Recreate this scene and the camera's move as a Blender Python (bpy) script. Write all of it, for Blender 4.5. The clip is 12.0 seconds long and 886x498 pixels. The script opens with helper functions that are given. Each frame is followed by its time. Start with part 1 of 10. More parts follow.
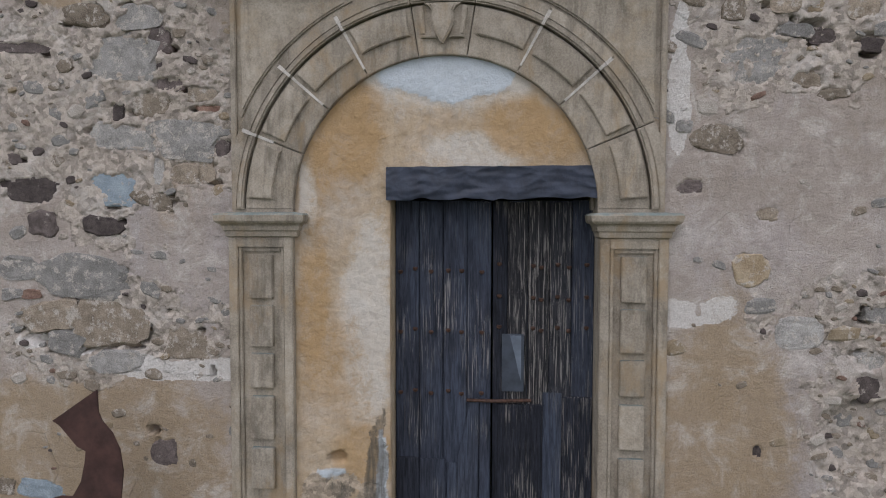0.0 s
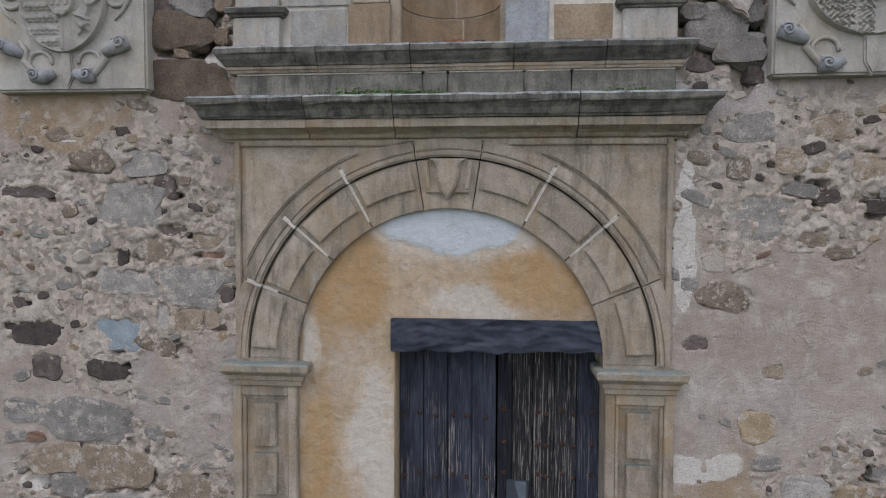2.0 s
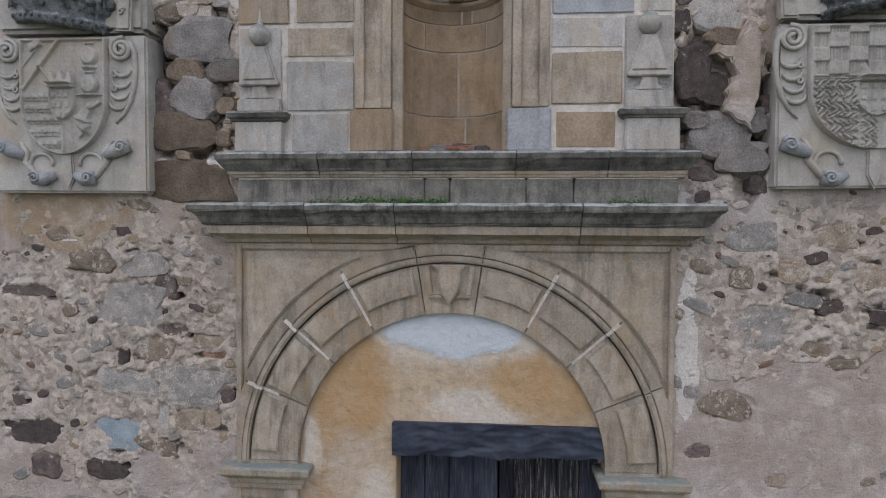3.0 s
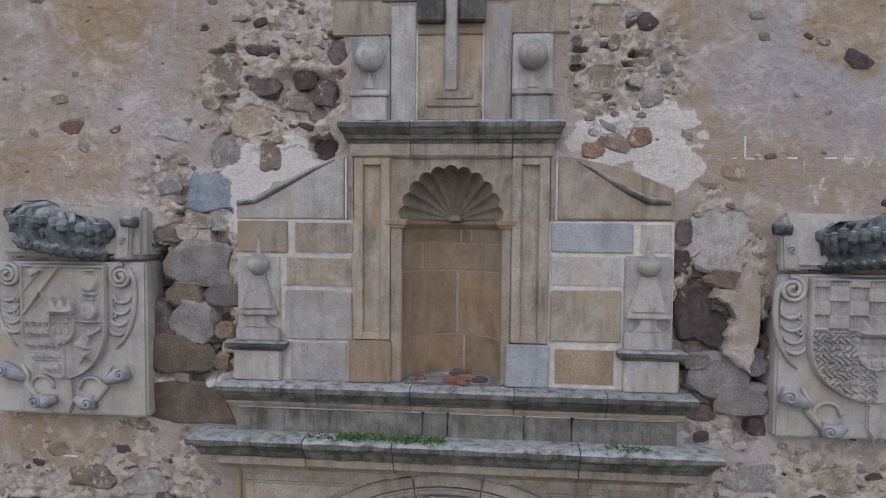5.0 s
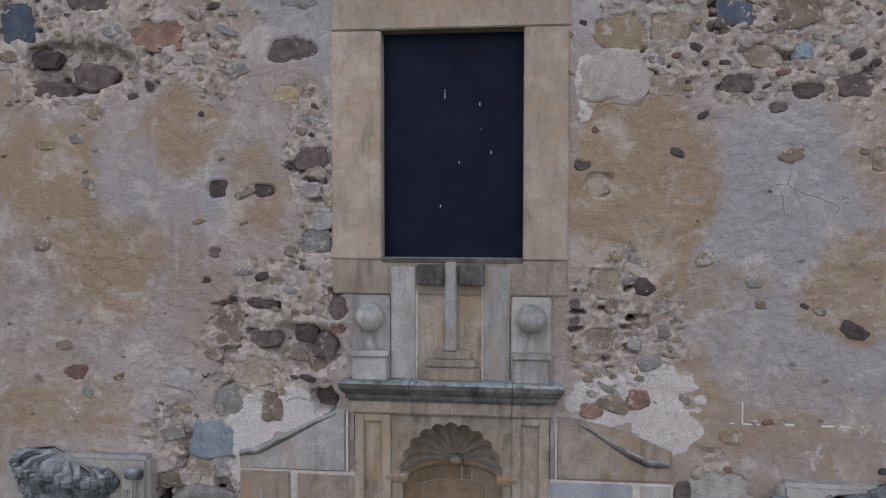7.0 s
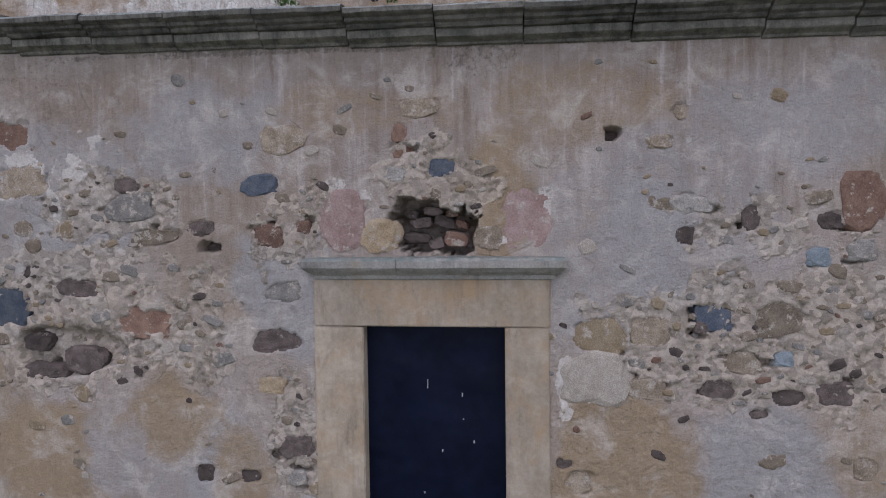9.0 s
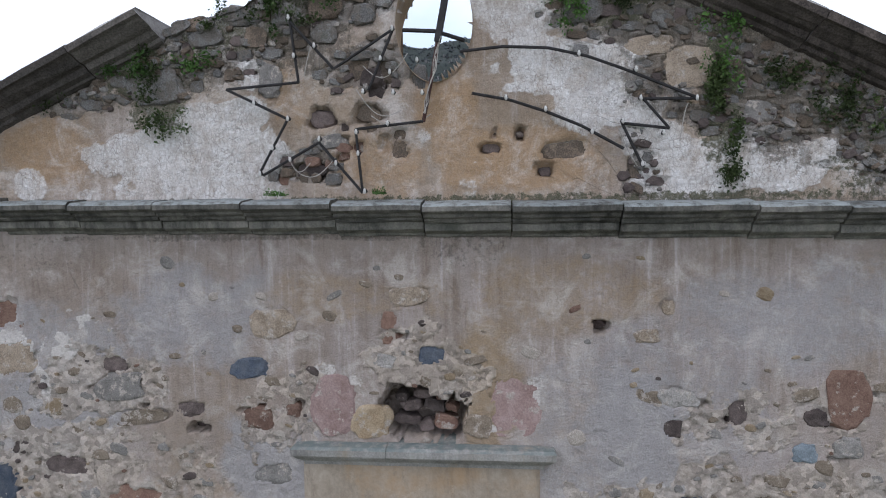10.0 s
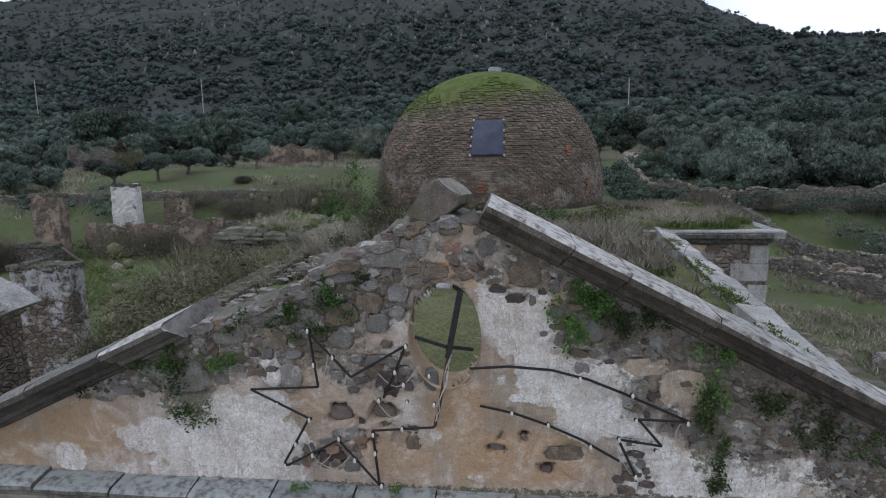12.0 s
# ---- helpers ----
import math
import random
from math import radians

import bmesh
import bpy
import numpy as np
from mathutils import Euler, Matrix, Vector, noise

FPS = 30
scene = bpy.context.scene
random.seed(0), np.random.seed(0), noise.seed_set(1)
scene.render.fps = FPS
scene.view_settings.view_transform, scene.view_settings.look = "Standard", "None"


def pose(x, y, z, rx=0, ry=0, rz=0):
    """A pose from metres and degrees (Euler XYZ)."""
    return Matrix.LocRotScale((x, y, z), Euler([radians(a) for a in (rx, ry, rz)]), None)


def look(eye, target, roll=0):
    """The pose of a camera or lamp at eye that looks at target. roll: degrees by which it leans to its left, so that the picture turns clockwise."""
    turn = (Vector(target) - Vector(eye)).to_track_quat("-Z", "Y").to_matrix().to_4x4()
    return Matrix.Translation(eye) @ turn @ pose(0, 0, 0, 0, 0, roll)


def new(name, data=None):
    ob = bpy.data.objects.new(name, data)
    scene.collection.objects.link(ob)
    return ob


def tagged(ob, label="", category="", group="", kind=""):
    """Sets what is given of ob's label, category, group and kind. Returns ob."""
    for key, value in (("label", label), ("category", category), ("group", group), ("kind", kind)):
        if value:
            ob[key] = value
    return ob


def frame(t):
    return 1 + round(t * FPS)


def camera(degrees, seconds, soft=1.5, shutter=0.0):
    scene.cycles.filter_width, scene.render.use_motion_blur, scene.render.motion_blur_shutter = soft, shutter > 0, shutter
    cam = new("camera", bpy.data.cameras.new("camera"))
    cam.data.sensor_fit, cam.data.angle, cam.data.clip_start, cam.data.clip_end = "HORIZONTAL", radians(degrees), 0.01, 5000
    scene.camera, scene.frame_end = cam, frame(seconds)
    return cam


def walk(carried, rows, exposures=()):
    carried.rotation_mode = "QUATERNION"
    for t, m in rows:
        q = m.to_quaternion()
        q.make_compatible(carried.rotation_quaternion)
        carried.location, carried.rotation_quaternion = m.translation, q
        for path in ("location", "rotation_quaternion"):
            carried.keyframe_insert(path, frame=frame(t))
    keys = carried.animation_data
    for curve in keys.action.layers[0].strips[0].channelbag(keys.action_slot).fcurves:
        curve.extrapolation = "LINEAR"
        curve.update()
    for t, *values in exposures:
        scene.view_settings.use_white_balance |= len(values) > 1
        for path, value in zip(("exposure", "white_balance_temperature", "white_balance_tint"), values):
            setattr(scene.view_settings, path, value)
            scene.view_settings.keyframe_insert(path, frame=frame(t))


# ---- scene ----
cam = camera(70.0, 12.0, 1.1)
PATH = [
    (0, (0.374, -4.488, 2.586), (0.211, -2.497, 2.49), 0.1),
    (0.5, (0.372, -4.482, 2.827), (0.208, -2.491, 2.737), 0.2),
    (1, (0.377, -4.464, 3.059), (0.206, -2.473, 2.979), 0.2),
    (1.5, (0.343, -4.454, 3.333), (0.181, -2.462, 3.247), 0.1),
    (2, (0.34, -4.44, 3.627), (0.174, -2.449, 3.546), 0.2),
    (2.5, (0.327, -4.42, 3.966), (0.162, -2.428, 3.893), 0.2),
    (3, (0.317, -4.404, 4.337), (0.153, -2.412, 4.266), 0.3),
    (5, (0.35, -4.335, 5.987), (0.169, -2.345, 5.896), 0.5),
    (5.5, (0.341, -4.314, 6.382), (0.161, -2.324, 6.292), 0.4),
    (6, (0.333, -4.301, 6.78), (0.154, -2.311, 6.701), 0.4),
    (6.5, (0.34, -4.3, 7.262), (0.159, -2.31, 7.172), 0.3),
    (8.3, (0.482, -4.295, 8.898), (0.261, -2.309, 8.812), -0.3),
    (8.5, (0.517, -4.278, 9.075), (0.289, -2.292, 9.016), -0.2),
    (9, (0.548, -4.234, 9.758), (0.327, -2.248, 9.668), -0.6),
    (9.5, (0.596, -4.203, 10.388), (0.377, -2.217, 10.308), -0.8),
    (10, (0.593, -4.189, 11.014), (0.389, -2.201, 10.927), -0.8),
    (10.5, (0.56, -4.197, 11.555), (0.378, -2.206, 11.489), -0.6),
    (11, (0.571, -4.212, 12.256), (0.38, -2.226, 12.126), -0.8),
    (11.5, (0.565, -4.224, 12.961), (0.368, -2.247, 12.732), -0.9),
    (12, (0.549, -4.229, 13.653), (0.351, -2.267, 13.321), -0.9),
]
EXPOSURES = [(0.0, 0.02, 6120, 15), (3.0, 0.01, 6060, 17), (5.5, -0.07, 5980, 20), (6.5, -0.2, 5940, 20), (8.5, -0.3, 5980, 21), (9.5, -0.16, 5850, 18), (10.0, -0.12, 5850, 14), (10.5, -0.4, 5950, 11), (11.0, -0.78, 5950, 12), (11.5, -0.82, 5880, 15), (12.0, -0.3, 5850, 14)]
walk(cam, [(t, look(eye, target, roll)) for t, eye, target, roll in PATH], EXPOSURES)

# ---- world and sun: a bright overcast sky, a little warmer and stronger from the front ----
SUN_ELEVATION, SUN_TURN = 58.0, 204.0
world = bpy.data.worlds.new("overcast_sky")
scene.world = world
world.use_nodes = True
wn, wl = world.node_tree.nodes, world.node_tree.links
wn.clear()
sky = wn.new("ShaderNodeTexSky")
sky.sky_type, sky.sun_disc = "NISHITA", False
sky.sun_elevation, sky.sun_rotation = radians(SUN_ELEVATION), radians(SUN_TURN)
sky.air_density, sky.dust_density, sky.ozone_density = 1.0, 4.0, 1.0
veil = wn.new("ShaderNodeMix")
veil.data_type = "RGBA"
veil.inputs["Factor"].default_value = 0.8
cloud = wn.new("ShaderNodeTexNoise")
cloud.inputs["Scale"].default_value, cloud.inputs["Detail"].default_value, cloud.inputs["Roughness"].default_value = 3.2, 5.0, 0.55
where = wn.new("ShaderNodeTexCoord")
wl.new(where.outputs["Generated"], cloud.inputs["Vector"])
cover = wn.new("ShaderNodeMapRange")
cover.inputs["From Min"].default_value, cover.inputs["From Max"].default_value = 0.38, 0.6
wl.new(cloud.outputs["Fac"], cover.inputs["Value"])
layer = wn.new("ShaderNodeMix")
layer.data_type = "RGBA"
layer.inputs["A"].default_value, layer.inputs["B"].default_value = (9.2, 10.3, 11.2, 1), (13.2, 13.3, 13.4, 1)
wl.new(cover.outputs["Result"], layer.inputs["Factor"])
wl.new(layer.outputs["Result"], veil.inputs["B"])
wl.new(sky.outputs["Color"], veil.inputs["A"])
back = wn.new("ShaderNodeBackground")
back.inputs["Strength"].default_value = 0.12
wl.new(veil.outputs["Result"], back.inputs["Color"])
out = wn.new("ShaderNodeOutputWorld")
wl.new(back.outputs["Background"], out.inputs["Surface"])

sun = new("sun", bpy.data.lights.new("sun", "SUN"))
sun.data.energy, sun.data.angle, sun.data.color = 0.5, radians(30), (1.0, 0.97, 0.93)
sun.matrix_world = look((-4, -9, 16), (0, 0, 0))

# ---- materials ----
def rgb(r, g, b):
    return (r, g, b, 1)


class Nodes:
    """A small wrapper that makes node trees short to write."""

    def __init__(self, name):
        self.mat = bpy.data.materials.new(name)
        self.mat.use_nodes = True
        self.n, self.l = self.mat.node_tree.nodes, self.mat.node_tree.links
        self.bsdf = self.n["Principled BSDF"]
        self.pos = self.n.new("ShaderNodeNewGeometry").outputs["Position"]

    def put(self, socket, value):
        if isinstance(value, bpy.types.NodeSocket):
            self.l.new(value, socket)
        else:
            socket.default_value = value

    def noise(self, scale, detail=4, rough=0.6, stretch=None, warp=0.0):
        where = self.pos
        if stretch:
            m = self.n.new("ShaderNodeMapping")
            m.inputs["Scale"].default_value = stretch
            self.l.new(self.pos, m.inputs["Vector"])
            where = m.outputs["Vector"]
        t = self.n.new("ShaderNodeTexNoise")
        t.inputs["Scale"].default_value, t.inputs["Detail"].default_value = scale, detail
        t.inputs["Roughness"].default_value, t.inputs["Distortion"].default_value = rough, warp
        self.l.new(where, t.inputs["Vector"])
        return t.outputs["Fac"]

    def cells(self, scale, feature="F1", stretch=None, warp=0.0, out="Distance"):
        where = self.pos
        if warp:
            w = self.n.new("ShaderNodeTexNoise")
            w.inputs["Scale"].default_value, w.inputs["Detail"].default_value = scale * 0.9, 4
            self.l.new(self.pos, w.inputs["Vector"])
            add = self.n.new("ShaderNodeVectorMath")
            add.operation = "MULTIPLY_ADD"
            self.l.new(w.outputs["Color"], add.inputs[0])
            add.inputs[1].default_value = (warp, warp, warp)
            self.l.new(self.pos, add.inputs[2])
            where = add.outputs["Vector"]
        if stretch:
            m = self.n.new("ShaderNodeMapping")
            m.inputs["Scale"].default_value = stretch
            self.l.new(self.pos, m.inputs["Vector"])
            where = m.outputs["Vector"]
        t = self.n.new("ShaderNodeTexVoronoi")
        t.feature = feature
        t.inputs["Scale"].default_value = scale
        self.l.new(where, t.inputs["Vector"])
        return t.outputs[out]

    def ramp(self, value, lo, hi, a=0.0, b=1.0):
        t = self.n.new("ShaderNodeMapRange")
        t.interpolation_type = "SMOOTHSTEP"
        self.put(t.inputs["Value"], value)
        for key, v in (("From Min", lo), ("From Max", hi), ("To Min", a), ("To Max", b)):
            t.inputs[key].default_value = v
        return t.outputs["Result"]

    def math(self, op, a, b):
        t = self.n.new("ShaderNodeMath")
        t.operation = op
        self.put(t.inputs[0], a)
        self.put(t.inputs[1], b)
        return t.outputs["Value"]

    def mix(self, fac, a, b, mode="MIX"):
        t = self.n.new("ShaderNodeMix")
        t.data_type, t.blend_type = "RGBA", mode
        self.put(t.inputs["Factor"], fac)
        self.put(t.inputs["A"], a)
        self.put(t.inputs["B"], b)
        return t.outputs["Result"]

    def value(self, colour, amount):
        t = self.n.new("ShaderNodeHueSaturation")
        self.put(t.inputs["Color"], colour)
        self.put(t.inputs["Value"], amount)
        return t.outputs["Color"]

    def attribute(self, name):
        t = self.n.new("ShaderNodeAttribute")
        t.attribute_name = name
        return t.outputs["Fac"]

    def chance(self):
        return self.n.new("ShaderNodeObjectInfo").outputs["Random"]

    def island(self):
        return self.n.new("ShaderNodeNewGeometry").outputs["Random Per Island"]

    def upward(self):
        s = self.n.new("ShaderNodeSeparateXYZ")
        self.l.new(self.n.new("ShaderNodeNewGeometry").outputs["Normal"], s.inputs["Vector"])
        return s.outputs["Z"]

    def done(self, colour, rough=0.9, bump=None, strength=0.4, distance=0.01, metal=0.0, specular=0.3):
        self.put(self.bsdf.inputs["Base Color"], colour)
        self.put(self.bsdf.inputs["Roughness"], rough)
        self.bsdf.inputs["Metallic"].default_value = metal
        self.bsdf.inputs["Specular IOR Level"].default_value = specular
        if bump is not None:
            t = self.n.new("ShaderNodeBump")
            t.inputs["Strength"].default_value, t.inputs["Distance"].default_value = strength, distance
            self.put(t.inputs["Height"], bump)
            self.l.new(t.outputs["Normal"], self.bsdf.inputs["Normal"])
        return self.mat


def rock(name, dark, light, scale=9.0, vary=0.3, speckle=0.25, stain=None, lichen=None, rough=0.92, depth=0.012, wash=0.0, smear=0.0, bed=(0.5, 0.44, 0.38), aged=None):
    """Stone: two colours at a coarse scale, speckles at a fine one, some stain and grey-green growth on what faces up."""
    k = Nodes(name)
    big, fine = k.noise(scale, 5, 0.65), k.noise(scale * 12, 3, 0.7)
    c = k.mix(k.ramp(big, 0.3, 0.7), rgb(*dark), rgb(*light))
    c = k.mix(speckle, c, k.mix(k.ramp(fine, 0.35, 0.65), rgb(*[v * 0.45 for v in dark]), rgb(*[min(1, v * 1.35) for v in light])))
    if stain:
        c = k.mix(k.ramp(k.noise(scale * 0.3, 6, 0.7), 0.5, 0.72, 0.0, 0.75), c, rgb(*stain))
    if wash:
        runs = k.math("MULTIPLY", k.ramp(k.noise(4.5, 6, 0.7, (3.0, 3.0, 0.5)), 0.42, 0.7), k.ramp(k.noise(1.3, 4), 0.3, 0.65))
        c = k.mix(k.math("MULTIPLY", runs, wash), c, rgb(*[v * 0.34 for v in dark]))
    if aged:
        c = k.mix(k.ramp(k.noise(1.5, 7, 0.72, (1.5, 1.5, 0.8), 0.3), 0.5, 0.66, 0.0, 0.7), c, rgb(*aged))
        c = k.mix(k.ramp(k.noise(2.3, 7, 0.75, (1.8, 1.8, 0.7), 0.4), 0.55, 0.7, 0.0, 0.6), c, rgb(*[v * 0.5 for v in dark]))
        c = k.mix(k.ramp(k.noise(5.5, 6, 0.75), 0.56, 0.7, 0.0, 0.5), c, rgb(*[v * 1.12 for v in light]))
    if lichen:
        top = k.math("MULTIPLY", k.ramp(k.upward(), 0.25, 0.8), k.ramp(k.noise(14, 5, 0.7), 0.3, 0.6))
        c = k.mix(top, c, rgb(*lichen))
    c = k.value(c, k.ramp(k.chance(), 0, 1, 1 - vary, 1 + vary))
    if smear:
        on = k.ramp(k.noise(11, 6, 0.75), 0.62 - 0.2 * smear, 0.7 - 0.2 * smear, 0.0, 0.85)
        c = k.mix(on, c, k.mix(k.ramp(fine, 0.35, 0.65), rgb(*[v * 0.6 for v in bed]), rgb(*bed)))
    return k.done(c, rough, k.math("ADD", big, k.math("MULTIPLY", fine, 0.5)), 0.6, depth)


granite = rock("dressed_granite", (0.24, 0.2, 0.152), (0.375, 0.32, 0.255), 6, 0.1, 0.2, (0.33, 0.25, 0.16), (0.16, 0.19, 0.18), wash=0.7, aged=(0.3, 0.21, 0.12))
granite_grey = rock("grey_granite", (0.29, 0.275, 0.255), (0.42, 0.4, 0.37), 6, 0.15, 0.2, (0.33, 0.28, 0.22), (0.17, 0.2, 0.19), wash=0.55, aged=(0.34, 0.275, 0.2))
granite_ochre = rock("ochre_granite", (0.24, 0.175, 0.115), (0.33, 0.255, 0.18), 5, 0.14, 0.22, (0.22, 0.15, 0.085), wash=0.5)
granite_warm = rock("warm_granite", (0.3, 0.245, 0.185), (0.43, 0.36, 0.285), 3, 0.1, 0.12, (0.37, 0.235, 0.12), wash=0.35, aged=(0.38, 0.25, 0.14))
cornice_stone = rock("weathered_cornice_stone", (0.06, 0.058, 0.052), (0.2, 0.185, 0.16), 7, 0.16, 0.2, (0.06, 0.06, 0.055), (0.27, 0.29, 0.285), wash=0.9)
granite_blue = rock("blue_grey_granite", (0.235, 0.24, 0.25), (0.34, 0.345, 0.355), 6, 0.1, 0.22, (0.3, 0.28, 0.25), wash=0.4)
niche_stone = rock("ochre_niche_stone", (0.19, 0.132, 0.08), (0.31, 0.225, 0.145), 5, 0.16, 0.15, (0.24, 0.2, 0.16), wash=0.3)
frieze_stone = rock("mossy_frieze_stone", (0.1, 0.098, 0.085), (0.26, 0.24, 0.205), 6, 0.1, 0.2, (0.07, 0.078, 0.055), wash=0.9)
stone_mats = {
    "grey": rock("grey_rubble", (0.17, 0.157, 0.142), (0.335, 0.31, 0.285), 9, 0.3, 0.3, smear=0.5),
    "brown": rock("brown_rubble", (0.15, 0.115, 0.083), (0.31, 0.25, 0.19), 9, 0.3, 0.3, smear=0.5),
    "dark": rock("dark_rubble", (0.05, 0.038, 0.034), (0.14, 0.11, 0.1), 14, 0.35, 0.3, smear=0.1),
    "blue": rock("blue_slate_rubble", (0.15, 0.18, 0.205), (0.265, 0.3, 0.325), 9, 0.2, 0.25, smear=0.25),
    "navy": rock("dark_blue_rubble", (0.045, 0.06, 0.09), (0.12, 0.13, 0.15), 12, 0.25, 0.3),
    "red": rock("red_rubble", (0.13, 0.072, 0.054), (0.25, 0.16, 0.12), 9, 0.25, 0.25, smear=0.3),
    "pink": rock("pink_rubble", (0.27, 0.175, 0.155), (0.41, 0.3, 0.275), 6, 0.15, 0.2, smear=0.35),
    "ochre": rock("ochre_rubble", (0.23, 0.165, 0.1), (0.36, 0.285, 0.195), 9, 0.25, 0.25, smear=0.45),
    "old_grey": rock("lichened_grey_rubble", (0.105, 0.1, 0.094), (0.235, 0.224, 0.212), 10, 0.25, 0.5, (0.07, 0.07, 0.045), (0.34, 0.33, 0.31), smear=0.8, bed=(0.19, 0.165, 0.14), depth=0.03),
    "old_brown": rock("lichened_brown_rubble", (0.1, 0.074, 0.055), (0.21, 0.16, 0.12), 10, 0.25, 0.5, (0.06, 0.052, 0.034), (0.19, 0.175, 0.15), smear=0.8, bed=(0.14, 0.112, 0.086), depth=0.03),
    "bold_grey": rock("rough_grey_rock", (0.11, 0.1, 0.09), (0.23, 0.212, 0.195), 6, 0.25, 0.25, (0.16, 0.12, 0.09), depth=0.03),
    "bold_brown": rock("rough_brown_rock", (0.1, 0.076, 0.058), (0.23, 0.175, 0.125), 6, 0.3, 0.25, (0.1, 0.07, 0.05), depth=0.03),
    "pale": rock("pale_rubble", (0.31, 0.265, 0.22), (0.46, 0.405, 0.35), 12, 0.15, 0.35, smear=0.6),
}
pale_joint = rock("pale_joint_mortar", (0.3, 0.24, 0.185), (0.42, 0.35, 0.28), 16, 0.05, 0.2)
mortar = rock("white_lime_mortar", (0.42, 0.375, 0.325), (0.6, 0.55, 0.49), 20, 0.08, 0.2)


def plaster(name, base, light, white=(0.62, 0.58, 0.53), ochre=(0.36, 0.255, 0.14), grey=(0.375, 0.37, 0.39), earth=(0.3, 0.245, 0.19), moss=(0.045, 0.06, 0.025), dark=(0.085, 0.075, 0.06), flaky=1.0, crackle=0.0, ragged=1.1, grain=0.45):
    """Old lime plaster with patches of whitewash, stains, bare mortar and moss, laid out by the mesh's own fields."""
    k = Nodes(name)
    big, mid, fine = k.noise(1.6, 6, 0.65), k.noise(9, 6, 0.7), k.noise(70, 4, 0.7)
    edge = k.math("MULTIPLY", k.math("SUBTRACT", k.noise(22, 6, 0.75), 0.5), ragged)
    streak = k.noise(5, 5, 0.65, (6, 6, 0.55))

    def mask(field, lo=0.4, hi=0.6):
        return k.ramp(k.math("ADD", k.attribute(field), edge), lo, hi)

    c = k.mix(k.ramp(big, 0.3, 0.7), rgb(*base), rgb(*light))
    c = k.mix(k.ramp(k.noise(1.15, 7, 0.72, None, 0.4), 0.5, 0.64, 0.0, 0.55), c, rgb(*[v * f for v, f in zip(light, (1.08, 1.1, 1.2))]))
    c = k.mix(k.ramp(k.noise(0.45, 5, 0.62, None, 0.6), 0.48, 0.62, 0.0, 0.5), c, rgb(*[v * f for v, f in zip(base, (0.86, 0.8, 0.7))]))
    c = k.mix(k.ramp(k.noise(0.55, 5, 0.6, (1.3, 1.0, 1.0), 0.5), 0.5, 0.64, 0.0, 0.55), c, rgb(*[v * f for v, f in zip(light, (0.95, 1.0, 1.14))]))
    c = k.mix(k.ramp(k.noise(0.8, 6, 0.7, (1.0, 1.0, 0.6), 0.5), 0.54, 0.66, 0.0, 0.6), c, rgb(*[v * f for v, f in zip(ochre, (1.05, 1.05, 1.1))]))
    c = k.mix(k.ramp(mid, 0.4, 0.75, 0.0, 0.5), c, rgb(*[v * 0.72 for v in base]))
    c = k.mix(k.ramp(streak, 0.5, 0.75, 0.0, 0.35), c, rgb(*earth))
    c = k.mix(k.ramp(k.noise(0.75, 6, 0.7), 0.5, 0.7, 0.0, 0.6), c, rgb(*[v * f for v, f in zip(base, (0.74, 0.68, 0.58))]))
    c = k.mix(k.ramp(k.noise(2.4, 6, 0.72), 0.54, 0.72, 0.0, 0.55), c, rgb(*[v * f for v, f in zip(base, (0.8, 0.86, 0.98))]))
    run = k.attribute("run")
    c = k.mix(k.math("MULTIPLY", run, k.ramp(k.noise(1.4, 5, 0.65), 0.3, 0.6, 0.1, 0.5)), c, rgb(*[v * f for v, f in zip(base, (0.66, 0.62, 0.6))]))
    lines = k.noise(2.6, 6, 0.68, (4, 4, 0.32))
    c = k.mix(k.math("MULTIPLY", run, k.ramp(lines, 0.5, 0.66, 0.0, 0.75)), c, rgb(*[v * f for v, f in zip(base, (0.52, 0.47, 0.42))]))
    c = k.mix(k.math("MULTIPLY", run, k.ramp(lines, 0.47, 0.34, 0.0, 0.8)), c, rgb(*[v * f for v, f in zip(light, (1.18, 1.22, 1.34))]))
    wisp = k.math("ADD", k.math("MULTIPLY", k.math("SUBTRACT", mid, 0.5), 0.9), k.math("MULTIPLY", k.math("SUBTRACT", k.noise(30, 5, 0.75), 0.5), 0.7))
    soft = lambda field: k.ramp(k.math("ADD", k.attribute(field), wisp), 0.2, 0.8)
    c = k.mix(k.math("MULTIPLY", soft("grey"), 0.8), c, rgb(*grey))
    c = k.mix(k.math("MULTIPLY", soft("ochre"), 0.85), c, rgb(*ochre))
    c = k.mix(k.math("MULTIPLY", mask("bare"), 0.75), c, k.mix(k.ramp(fine, 0.35, 0.7), rgb(*earth), rgb(*[v * 1.45 for v in earth])))
    chips = k.n.new("ShaderNodeSeparateColor")
    k.l.new(k.cells(24, "F1", None, 0.05, "Color"), chips.inputs["Color"])
    c = k.value(c, k.math("ADD", 1.0, k.math("MULTIPLY", k.math("SUBTRACT", chips.outputs["Red"], 0.5), k.ramp(k.attribute("bare"), 0.0, 1.0, 0.12, 0.7))))
    washed = k.ramp(k.noise(3.4, 7, 0.78, (1.7, 1.7, 0.8), 0.3), 0.44, 0.62, 1.0, 0.45) if crackle else 1.0
    flake = k.math("MULTIPLY", k.ramp(mid, 0.25, 0.6, 1 - 0.5 * flaky, 1.0), k.ramp(k.noise(38, 5, 0.75), 0.36, 0.56, 1 - 0.4 * flaky, 1.0))
    mottle = k.ramp(k.noise(6, 6, 0.75), 0.32, 0.68, 0.72, 1.0)
